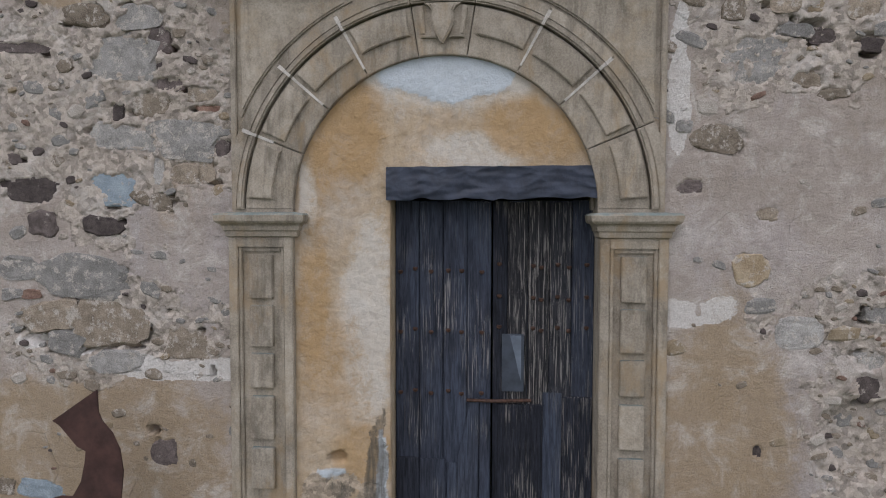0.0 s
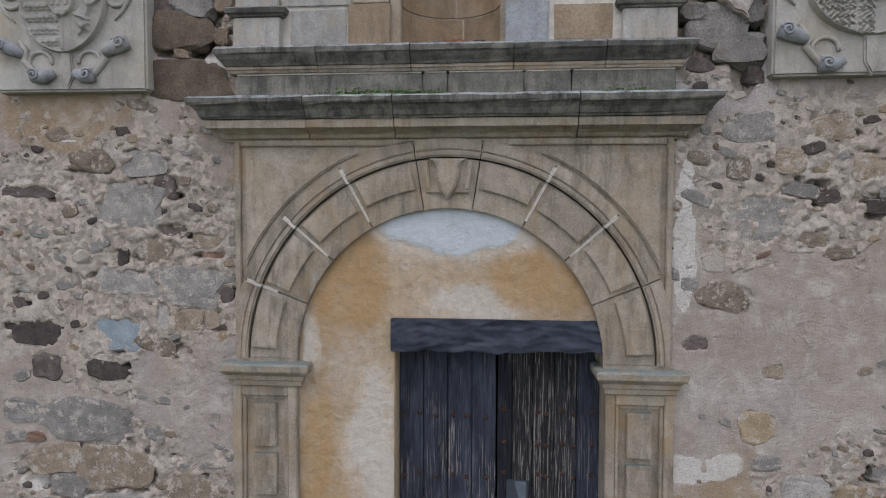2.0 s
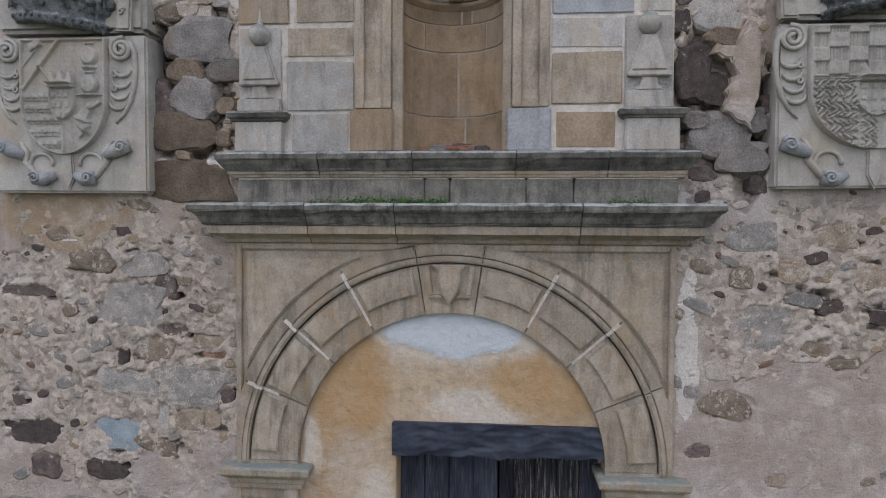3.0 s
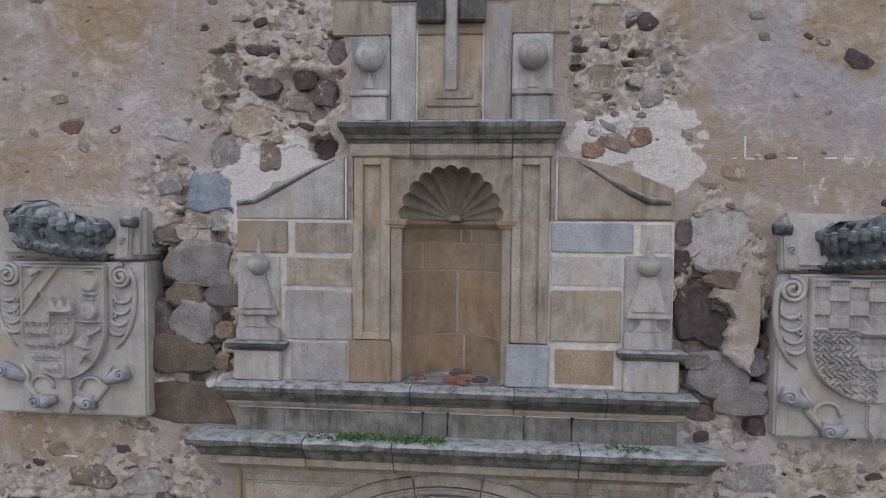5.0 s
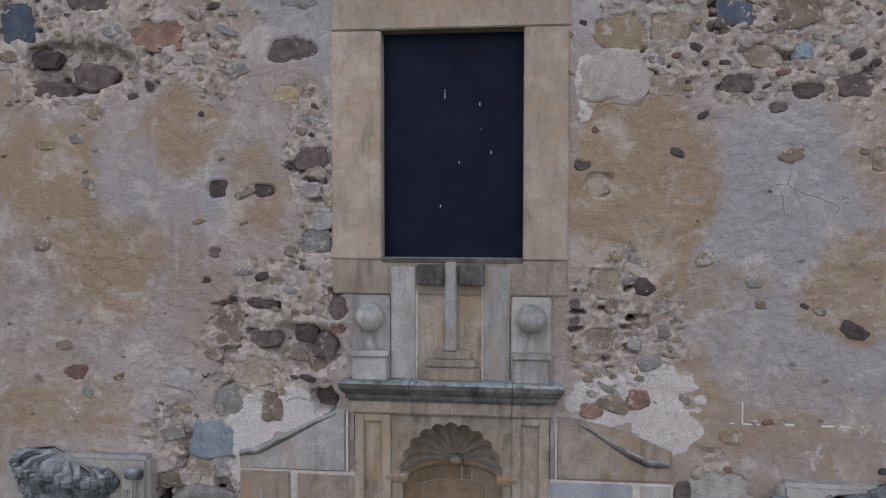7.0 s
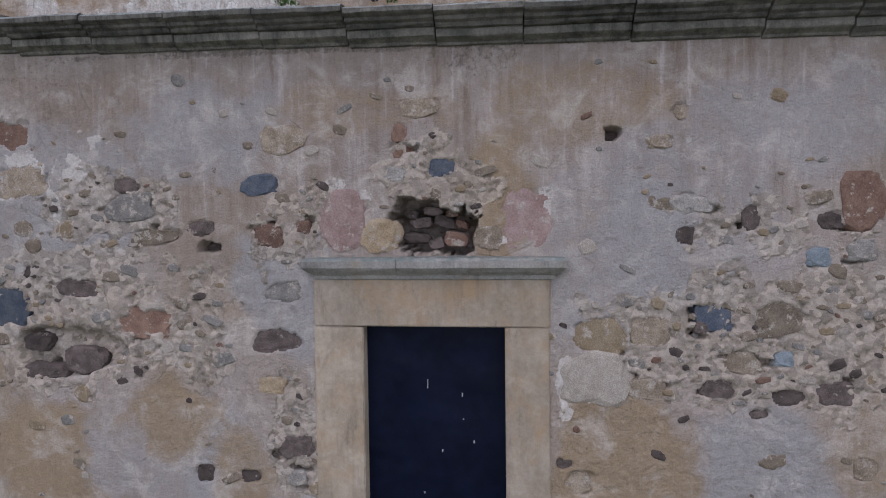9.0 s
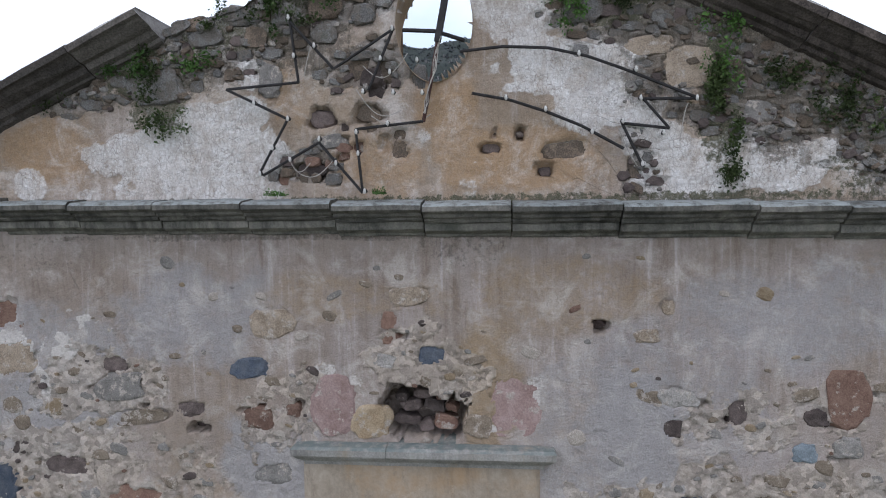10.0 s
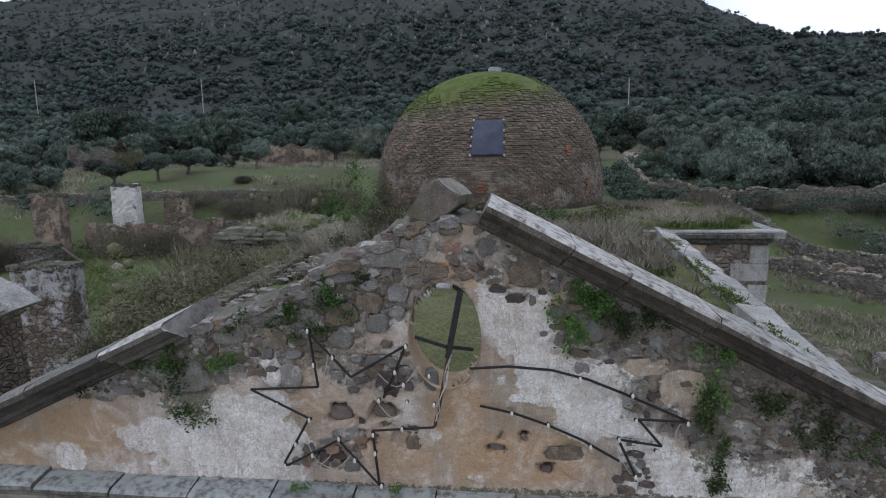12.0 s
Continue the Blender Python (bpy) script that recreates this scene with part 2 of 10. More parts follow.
    c = k.mix(k.math("MULTIPLY", k.math("MULTIPLY", mask("white", 0.22, 0.85) if crackle else soft("white") if flaky < 0.2 else mask("white"), flake), washed), c, k.mix(mottle, rgb(*[v * f for v, f in zip(white, (0.72, 0.68, 0.64))]), rgb(*white)))
    net = k.ramp(k.cells(19, "DISTANCE_TO_EDGE", (1.5, 1.5, 0.9), 0.3), 0.0, 0.05, 1.0, 0.0)
    if crackle:
        c = k.mix(k.math("MULTIPLY", k.math("MULTIPLY", net, k.ramp(k.attribute("white"), 0.3, 0.6)), k.ramp(k.noise(4, 5, 0.7), 0.38, 0.54, 0.0, crackle)), c, rgb(*[v * 0.4 for v in base]))
    c = k.mix(k.ramp(k.noise(3.4, 7, 0.74, None, 0.5), 0.47, 0.7, 0.0, 0.5 * flaky ** 0.5), c, rgb(*[v * f for v, f in zip(white, (1.02, 0.99, 0.97))]))
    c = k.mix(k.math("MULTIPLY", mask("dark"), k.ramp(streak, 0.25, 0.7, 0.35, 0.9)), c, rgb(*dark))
    c = k.mix(k.math("MULTIPLY", mask("moss"), k.ramp(fine, 0.25, 0.6, 0.3, 0.95)), c, rgb(*moss))
    c = k.mix(k.ramp(fine, 0.36, 0.66, 0.0, 0.42 * grain), c, rgb(*[v * 0.45 for v in base]))
    c = k.mix(k.ramp(k.noise(34, 5, 0.75), 0.5, 0.66, 0.0, 0.4 * grain), c, rgb(*[v * f for v, f in zip(base, (0.5, 0.47, 0.44))]))
    pits = k.ramp(k.cells(55), 0.0, 0.16, 0.0, 1.0)
    grit = k.noise(170, 3, 0.7)
    c = k.mix(k.ramp(grit, 0.42, 0.66, 0.0, 0.3 * grain), c, rgb(*[min(1, v * 1.5) for v in light]))
    crack = k.ramp(k.cells(2.6, "DISTANCE_TO_EDGE", None, 0.1), 0.0, 0.009, 1.0, 0.0)
    crack = k.math("MULTIPLY", crack, k.ramp(k.noise(1.1, 3), 0.57, 0.7, 0.0, 0.4 * min(1.0, flaky)))
    wide = k.math("MULTIPLY", k.ramp(k.cells(0.75, "DISTANCE_TO_EDGE", None, 0.55), 0.0, 0.003, 1.0, 0.0), k.ramp(k.noise(0.9, 3), 0.6, 0.68, 0.0, 0.3))
    crack = k.math("MAXIMUM", crack, wide)
    c = k.mix(k.math("MULTIPLY", crack, 0.65), c, rgb(*[v * 0.35 for v in base]))
    h = k.math("ADD", k.math("MULTIPLY", chips.outputs["Green"], k.ramp(k.attribute("bare"), 0.0, 1.0, 0.1, 0.9)), k.math("SUBTRACT", k.math("MULTIPLY", mid, 1.2), k.math("MULTIPLY", crack, 0.8)))
    h = k.math("ADD", h, k.math("ADD", k.math("MULTIPLY", k.math("ADD", fine, k.math("MULTIPLY", grit, 0.3)), grain), k.math("MULTIPLY", pits, 0.25 * grain)))
    return k.done(c, 0.95, h, 1.0, 0.02)


facade_plaster = plaster("facade_plaster", (0.345, 0.284, 0.238), (0.445, 0.378, 0.33), white=(0.68, 0.64, 0.6), ochre=(0.32, 0.228, 0.133), grey=(0.352, 0.34, 0.343), earth=(0.35, 0.296, 0.245))
pediment_plaster = plaster("pediment_plaster", (0.4, 0.31, 0.23), (0.5, 0.42, 0.345), white=(0.88, 0.865, 0.85), ochre=(0.41, 0.262, 0.14), earth=(0.195, 0.17, 0.148), flaky=1.0, crackle=0.6, ragged=1.9, grain=0.65)
door_plaster = plaster("ochre_plaster", (0.41, 0.295, 0.18), (0.48, 0.375, 0.265), white=(0.5, 0.535, 0.565), ochre=(0.38, 0.24, 0.112), grey=(0.55, 0.5, 0.44), flaky=0.1, grain=0.08)


def wood(name, dark, light, vary=0.25, bleach=0.0):
    k = Nodes(name)
    grain = k.noise(14, 6, 0.7, (5, 5, 0.35), 0.6)
    crack = k.noise(20, 4, 0.75, (5, 5, 0.14))
    c = k.mix(k.ramp(grain, 0.3, 0.72), rgb(*dark), rgb(*light))
    c = k.mix(k.ramp(crack, 0.55, 0.72, 0.0, 0.8), c, rgb(*[v * 0.3 for v in dark]))
    bleached = k.math("MULTIPLY", k.ramp(k.noise(30, 4, 0.7, (3.4, 3.4, 0.1)), 0.53, 0.6), k.ramp(k.noise(2.6, 3, 0.5, (1.4, 1, 0.7)), 0.44 - 0.2 * bleach, 0.6 - 0.2 * bleach))
    c = k.mix(k.math("MULTIPLY", bleached, 0.85), c, rgb(0.26, 0.235, 0.215))
    c = k.mix(k.math("MULTIPLY", k.ramp(k.chance(), 0.35, 0.75), k.ramp(k.noise(1.6, 4, 0.6, (2.0, 1, 0.5)), 0.35, 0.6, 0.2, 0.85)), c, k.mix(k.ramp(grain, 0.3, 0.7), rgb(0.022, 0.027, 0.04), rgb(0.062, 0.072, 0.1)))
    c = k.value(c, k.ramp(k.chance(), 0, 1, 1 - vary, 1 + vary))
    return k.done(c, 0.85, k.math("ADD", grain, crack), 0.8, 0.008, specular=0.25)


door_wood = wood("weathered_black_wood", (0.008, 0.0085, 0.012), (0.036, 0.038, 0.052))
slate_wood = wood("slate_grey_wood", (0.016, 0.018, 0.025), (0.05, 0.055, 0.072), 0.2)
bleached_wood = wood("bleached_black_wood", (0.01, 0.01, 0.012), (0.045, 0.042, 0.045), 0.2, 0.8)


def plain(name, colour, rough=0.7, metal=0.0, vary=0.2, scale=20.0, depth=0.004, specular=0.4):
    k = Nodes(name)
    a = k.noise(scale, 5, 0.65)
    c = k.mix(k.ramp(a, 0.3, 0.7), rgb(*[v * (1 - vary) for v in colour]), rgb(*[min(1, v * (1 + vary)) for v in colour]))
    return k.done(c, k.ramp(k.noise(scale * 0.4, 4), 0.3, 0.7, rough - 0.1, min(1, rough + 0.1)), a, 0.4, depth, metal, specular)


tarp_blue = plain("navy_plastic_sheet", (0.005, 0.0074, 0.02), 0.4, 0, 0.25, 6, 0.006, 0.1)
tarp_grey = plain("grey_blue_sheet", (0.026, 0.031, 0.048), 0.55, 0, 0.3, 9, 0.02)
iron = plain("black_iron_tube", (0.022, 0.02, 0.02), 0.6, 0.3, 0.4, 30)
rust = plain("rusted_steel_plate", (0.062, 0.03, 0.024), 0.8, 0.2, 0.35, 7, 0.003)
rusty_iron = plain("rusted_iron", (0.075, 0.04, 0.028), 0.8, 0.3, 0.4, 40)
fold_zinc = plain("bent_zinc", (0.13, 0.15, 0.185), 0.5, 0.2, 0.2, 12)
zinc = plain("grey_zinc_sheet", (0.055, 0.063, 0.08), 0.5, 0.4, 0.2, 9)
porcelain = plain("white_bulb", (0.58, 0.56, 0.53), 0.35, 0, 0.06, 30)
cable_grey = plain("pale_cable", (0.4, 0.37, 0.33), 0.6, 0, 0.2, 30)
terracotta = plain("terracotta", (0.17, 0.075, 0.045), 0.85, 0, 0.4, 14)


def masonry(name, dark, light, joint, size=4.0, coat=None, much=0.5):
    """Rubble work seen from far: a stone's colour each, dark joints, and remains of a coat of plaster."""
    k = Nodes(name)
    gap = k.cells(size, "DISTANCE_TO_EDGE", (1, 1, 1.5))
    tint = k.cells(size, "F1", (1, 1, 1.5), 0, "Color")
    sep = k.n.new("ShaderNodeSeparateColor")
    k.l.new(tint, sep.inputs["Color"])
    c = k.mix(sep.outputs["Red"], rgb(*dark), rgb(*light))
    c = k.mix(k.ramp(k.noise(size * 4, 5, 0.75), 0.35, 0.65, 0.0, 0.5), c, rgb(*[v * 0.55 for v in dark]))
    c = k.mix(k.ramp(k.math("ADD", gap, k.math("MULTIPLY", k.noise(size * 3, 4, 0.7), 0.1)), 0.03, 0.13, 0.8, 0.0), c, rgb(*joint))
    bump = k.ramp(gap, 0.0, 0.2)
    if coat:
        on = k.ramp(k.math("ADD", k.noise(0.9, 6, 0.7), k.math("MULTIPLY", k.math("SUBTRACT", k.noise(9, 5, 0.75), 0.5), 0.25)), 1 - much - 0.03, 1 - much + 0.05)
        c = k.mix(on, c, k.mix(k.ramp(k.noise(5, 6, 0.75), 0.3, 0.7), rgb(*[v * 0.6 for v in coat]), rgb(*coat)))
        bump = k.math("MAXIMUM", bump, on)
    c = k.mix(k.ramp(k.noise(0.7, 6, 0.7), 0.52, 0.7, 0.0, 0.6), c, rgb(0.045, 0.045, 0.03))
    c = k.mix(k.math("MULTIPLY", k.ramp(k.upward(), 0.3, 0.8), k.ramp(k.noise(6, 5, 0.7), 0.35, 0.6)), c, rgb(0.06, 0.066, 0.035))
    return k.done(c, 0.95, bump, 0.8, 0.06)


fleck = plain("pale_flecks", (0.5, 0.5, 0.52), 0.8, 0, 0.1, 30)

# ---- building tools ----
TABLE = np.random.RandomState(7).rand(256, 256)


def lattice(x, z, seed=0):
    """Smooth value noise from 0 to 1 over two arrays."""
    x, z = x + seed * 17.3, z + seed * 31.7
    i, j = np.floor(x).astype(int), np.floor(z).astype(int)
    u, v = x - i, z - j
    u, v = u * u * (3 - 2 * u), v * v * (3 - 2 * v)
    a, b = TABLE[i % 256, j % 256], TABLE[(i + 1) % 256, j % 256]
    c, d = TABLE[i % 256, (j + 1) % 256], TABLE[(i + 1) % 256, (j + 1) % 256]
    return (a * (1 - u) + b * u) * (1 - v) + (c * (1 - u) + d * u) * v


def fbm(x, z, scale=1.0, octaves=4, seed=0):
    total, amp, norm = 0.0, 1.0, 0.0
    for o in range(octaves):
        total = total + amp * lattice(x * scale * 2 ** o, z * scale * 2 ** o, seed + o)
        norm, amp = norm + amp, amp * 0.55
    return total / norm


def ease(v, lo, hi):
    v = np.clip((v - lo) / (hi - lo), 0, 1)
    return v * v * (3 - 2 * v)


def from_arrays(name, verts, faces, mats, parent=None, smooth=False):
    me = bpy.data.meshes.new(name)
    me.from_pydata([tuple(v) for v in verts], [], [tuple(f) for f in faces])
    for m in mats if isinstance(mats, (list, tuple)) else [mats]:
        me.materials.append(m)
    if smooth:
        me.shade_smooth()
    me.update()
    ob = new(name, me)
    ob.parent = parent
    return ob


def part(name, bm, material, parent=None, label="", smooth=False):
    """Links a bmesh as one mesh object under a thing or a part."""
    me = bpy.data.meshes.new(name)
    bmesh.ops.recalc_face_normals(bm, faces=bm.faces)
    bm.to_mesh(me)
    bm.free()
    me.materials.append(material)
    if smooth:
        me.shade_smooth()
    ob = new(name, me)
    if parent:
        under(ob, parent)
    if label:
        ob["label"] = label
    return ob


def thing(name, at, label, category, group="", kind=""):
    ob = new(name)
    ob.location = at
    ob.empty_display_size = 0.1
    return tagged(ob, label, category, group, kind)


def under(ob, parent):
    """Hangs an object under a parent and leaves it where it stands."""
    ob.parent = parent
    ob.matrix_parent_inverse = Matrix.Translation(parent.location).inverted()
    return ob


def block(x0, x1, y0, y1, z0, z1, bevel=0.008, wear=0.0, seed=0):
    """A cut stone: a box with bevelled, slightly uneven edges."""
    bm = bmesh.new()
    bmesh.ops.create_cube(bm, size=1, matrix=Matrix.Translation(((x0 + x1) / 2, (y0 + y1) / 2, (z0 + z1) / 2)) @ Matrix.Diagonal((x1 - x0, y1 - y0, z1 - z0, 1)))
    if wear:
        r = random.Random(seed + x0 * 91 + z0 * 37)
        for v in bm.verts:
            v.co += Vector((r.uniform(-wear, wear), r.uniform(-wear, wear) * 0.6, r.uniform(-wear, wear)))
    if bevel:
        bmesh.ops.bevel(bm, geom=bm.edges[:], offset=bevel, segments=2, affect="EDGES", clamp_overlap=True)
    return bm


def prism(outline, y0, y1, bevel=0.0):
    """A flat outline in x and z, drawn out in depth from y0 to y1."""
    bm = bmesh.new()
    a = [bm.verts.new((x, y0, z)) for x, z in outline]
    b = [bm.verts.new((x, y1, z)) for x, z in outline]
    front = bm.faces.new(a)
    bm.faces.new(b[::-1])
    n = len(a)
    for i in range(n):
        bm.faces.new((a[i], b[i], b[(i + 1) % n], a[(i + 1) % n]))
    bmesh.ops.recalc_face_normals(bm, faces=bm.faces)
    if bevel:
        bmesh.ops.bevel(bm, geom=list(front.edges), offset=bevel, segments=2, affect="EDGES", clamp_overlap=True)
    return bm


def moulding(x0, x1, profile, back, wear=0.003, seed=0, ends=(True, True)):
    """A cornice: the profile (out, z) runs along the front and returns to the wall at its ends."""
    bm = bmesh.new()
    r = random.Random(seed)
    steps = max(2, int((x1 - x0) / 0.12))
    rings = []
    for out, z in profile:
        e0, e1 = (out if ends[0] else 0), (out if ends[1] else 0)
        line = [(x0 - e0, back)] + [(x0 - e0 + (x1 + e1 - x0 + e0) * i / steps, -out) for i in range(steps + 1)] + [(x1 + e1, back)]
        rings.append([bm.verts.new((x, y + (r.uniform(-wear, wear) if y < back else 0), z + r.uniform(-wear, wear) * 0.7)) for x, y in line])
    for a, b in zip(rings, rings[1:]):
        for i in range(len(a) - 1):
            bm.faces.new((a[i], a[i + 1], b[i + 1], b[i]))
    for ring in (rings[0], rings[-1]):
        n = len(ring)
        for i in range(1, n // 2):
            bm.faces.new((ring[i], ring[i + 1], ring[n - 2 - i], ring[n - 1 - i])) if n - 2 - i > i + 1 else None
        bm.faces.new((ring[0], ring[1], ring[n - 2], ring[n - 1])) if n > 4 else None
    return bm


def rod(points, radius, sides=8, taper=None, closed_ends=True):
    """A round rod through the points, of one radius or one for each point."""
    bm = bmesh.new()
    points = [Vector(p) for p in points]
    rings = []
    for i, p in enumerate(points):
        way = (points[min(i + 1, len(points) - 1)] - points[max(i - 1, 0)]).normalized()
        side = way.cross(Vector((0, 1, 0.01))).normalized()
        other = way.cross(side)
        r = taper[i] if taper else radius
        rings.append([bm.verts.new(p + r * (math.cos(2 * math.pi * k / sides) * side + math.sin(2 * math.pi * k / sides) * other)) for k in range(sides)])
    for a, b in zip(rings, rings[1:]):
        for k in range(sides):
            bm.faces.new((a[k], a[(k + 1) % sides], b[(k + 1) % sides], b[k]))
    if closed_ends:
        bm.faces.new(rings[0][::-1])
        bm.faces.new(rings[-1])
    return bm


def lathe(profile, x, y, z, sides=16, half=False, flat=1.0):
    """A turned shape from (radius, height) steps; half: the front half alone."""
    bm = bmesh.new()
    rings = []
    span = math.pi if half else 2 * math.pi
    count = sides + 1 if half else sides
    for r, h in profile:
        rings.append([bm.verts.new((x + r * math.cos(math.pi + span * k / sides), y + flat * r * math.sin(math.pi + span * k / sides), z + h)) for k in range(count)])
    for a, b in zip(rings, rings[1:]):
        for k in range(count - (1 if half else 0)):
            bm.faces.new((a[k], a[(k + 1) % count], b[(k + 1) % count], b[k]))
    for ring in (rings[0], rings[-1]):
        bm.faces.new(ring)
    return bm


def join(*parts_):
    """One bmesh out of several."""
    whole = bmesh.new()
    for bm in parts_:
        me = bpy.data.meshes.new("joined")
        bm.to_mesh(me)
        bm.free()
        whole.from_mesh(me)
        bpy.data.meshes.remove(me)
    return whole


def pebble(seed, squareness=0.62, rough=0.28, subdiv=2):
    """The mesh data of one rough stone, one unit across, its front a little flat."""
    bm = bmesh.new()
    bmesh.ops.create_icosphere(bm, subdivisions=subdiv, radius=1)
    for v in bm.verts:
        p = v.co.copy()
        d = 1 + rough * (noise.noise(p * 1.3 + Vector((seed * 7.1, 3, 1))) + 0.4 * noise.noise(p * 3.1 + Vector((seed, 9, 5))))
        q = Vector([math.copysign(abs(c) ** squareness, c) for c in p]) * d * 0.5
        q.y = max(q.y, -0.34 + 0.05 * noise.noise(p * 2.5 + Vector((seed, 0, 0))))
        v.co = q
    me = bpy.data.meshes.new("stone")
    bm.to_mesh(me)
    bm.free()
    return me


PEBBLES = [pebble(s, 0.62 + 0.03 * (s % 6), 0.3 + 0.035 * (s % 5), 3) for s in range(14)]

# ---- the facade's rubble wall, with its plaster, patches and stones ----
HALF, STEP = 4.9, 0.014
FIELDS = ("white", "ochre", "grey", "bare", "moss", "dark", "run")
STONES = []


def stone(x, z, w, h, tone, turn=None):
    STONES.append((x, z, w, h, tone, random.uniform(-8, 8) if turn is None else turn))


class Surface:
    """A grid over x and z with its relief and the fields of its patches."""

    def __init__(self, X, Z, seed):
        self.X, self.Z, self.seed = X, Z, seed
        self.f = {k: np.zeros_like(X) for k in FIELDS}
        self.wx = (fbm(X, Z, 3.0, 4, seed + 1) - 0.5) * 1.1
        self.wz = (fbm(X, Z, 3.0, 4, seed + 9) - 0.5) * 1.1
        self.y = (fbm(X, Z, 0.7, 3, seed + 3) - 0.5) * 0.05 + (fbm(X, Z, 5, 4, seed + 5) - 0.5) * 0.022
        self.y = self.y + (fbm(X, Z, 26, 3, seed + 6) - 0.5) * 0.012

    def blob(self, field, cx, cz, rx, rz, amount=1.0, ragged=1.0):
        dx, dz = (self.X - cx) / rx + self.wx * ragged, (self.Z - cz) / rz + self.wz * ragged
        m = ease(1.35 - np.sqrt(dx * dx + dz * dz), 0.0, 0.85) * amount
        if field == "clean":
            for k in FIELDS:
                self.f[k] *= 1 - m
        else:
            self.f[field] = np.maximum(self.f[field], m)

    def finish(self):
        bare = ease(self.f["bare"] + (fbm(self.X, self.Z, 9, 5, self.seed + 2) - 0.5) * 1.1, 0.42, 0.54)
        self.f["bare"] = bare
        lumps = np.abs(fbm(self.X, self.Z, 8, 4, self.seed + 4) - 0.5) * 2
        pits = ease(fbm(self.X, self.Z, 21, 3, self.seed + 8), 0.62, 0.72)
        nubs = np.abs(fbm(self.X, self.Z, 19, 3, self.seed + 7) - 0.5) * 2
        self.y = self.y + bare * (0.016 - 0.024 * lumps - 0.022 * nubs + 0.01 * pits) + 0.004 * pits
        coat = ease(self.f["white"] + (fbm(self.X, self.Z, 5, 6, self.seed + 12) - 0.5) * 1.3, 0.42, 0.52)
        self.f["white"] = coat * np.minimum(1, self.f["white"] + 0.25)
        self.y = self.y - 0.008 * coat

    def sink(self, cx, cz, rx, rz, depth):
        dx, dz = (self.X - cx) / rx + self.wx, (self.Z - cz) / rz + self.wz
        self.y = self.y + depth * ease(1.3 - np.sqrt(dx * dx + dz * dz), 0.0, 0.35)

    def pocket(self, x, z, w, h, depth):
        near = (np.abs(self.X - x) < w) & (np.abs(self.Z - z) < h)
        X, Z = self.X[near], self.Z[near]
        a = np.arctan2(Z - z, X - x)
        box = (np.abs((X - x) / (w / 2)) ** 3 + np.abs((Z - z) / (h / 2)) ** 3) ** (1 / 3)
        d = box + 0.1 * np.sin(3 * a + x * 40) + 0.07 * np.sin(5 * a + z * 23) + 0.55 * self.wx[near] + 0.8 * (fbm(X, Z, 17, 4, self.seed + 14) - 0.5)
        hole = ease(1.1 - d, 0.0, 0.14)
        self.y[near] += depth * hole - 0.004 * ease(1.35 - d, 0.0, 0.25) * (1 - hole)


def surface_mesh(name, s, keep, material):
    """The grid as a mesh, without the faces that are not kept, with the fields as attributes."""
    rows, cols = s.X.shape
    idx = np.arange(rows * cols).reshape(rows, cols)
    quads = np.stack([idx[:-1, :-1], idx[:-1, 1:], idx[1:, 1:], idx[1:, :-1]], -1).reshape(-1, 4)
    quads = quads[keep.reshape(-1)]
    used, quads = np.unique(quads, return_inverse=True)
    quads = quads.reshape(-1, 4)
    co = np.stack([s.X.ravel(), s.y.ravel(), s.Z.ravel()], -1)[used]
    me = bpy.data.meshes.new(name)
    me.vertices.add(len(co))
    me.vertices.foreach_set("co", co.ravel())
    me.loops.add(quads.size)
    me.loops.foreach_set("vertex_index", quads.ravel())
    me.polygons.add(len(quads))
    me.polygons.foreach_set("loop_start", np.arange(0, quads.size, 4))
    for k in FIELDS:
        me.attributes.new(k, "FLOAT", "POINT").data.foreach_set("value", s.f[k].ravel()[used])
    me.update(calc_edges=True)
    me.validate()
    me.shade_smooth()
    me.materials.append(material)
    return new(name, me)


# the stones that stand out one by one
stone(-2.63, 4.07, 0.31, 0.14, "brown")
stone(-3.12, 3.85, 0.44, 0.08, "dark")
stone(-2.08, 3.89, 0.17, 0.16, "dark")
stone(-2.36, 3.77, 0.45, 0.27, "grey")
stone(-2.20, 4.05, 0.32, 0.18, "grey")
stone(-2.00, 3.56, 0.19, 0.10, "dark")
stone(-2.41, 3.37, 0.09, 0.13, "dark")
stone(-2.15, 3.42, 0.26, 0.18, "brown")
stone(-1.78, 3.49, 0.19, 0.10, "brown")
stone(-1.72, 3.39, 0.17, 0.05, "red")
stone(-2.42, 3.18, 0.39, 0.17, "grey")
stone(-1.89, 3.17, 0.42, 0.25, "grey")
stone(-1.61, 3.10, 0.11, 0.10, "dark")
stone(-2.10, 2.94, 0.08, 0.19, "grey")
stone(-1.90, 2.91, 0.19, 0.14, "brown")
stone(-1.74, 2.92, 0.13, 0.16, "brown")
stone(-2.45, 2.81, 0.31, 0.24, "blue")
stone(-3.09, 2.79, 0.43, 0.18, "dark")
stone(-3.00, 2.54, 0.22, 0.17, "dark")
stone(-2.53, 2.52, 0.27, 0.12, "dark")
stone(-3.22, 3.03, 0.09, 0.08, "dark")
stone(-2.08, 2.70, 0.13, 0.12, "brown")
stone(-2.69, 2.15, 0.60, 0.28, "grey")
stone(-3.22, 2.21, 0.27, 0.15, "grey")
stone(-2.52, 1.79, 0.47, 0.30, "brown")
stone(-2.96, 1.84, 0.43, 0.21, "brown")
stone(-2.43, 1.51, 0.40, 0.15, "grey")
stone(-2.69, 2.00, 0.13, 0.11, "hole")
stone(-2.83, 1.65, 0.22, 0.15, "grey")
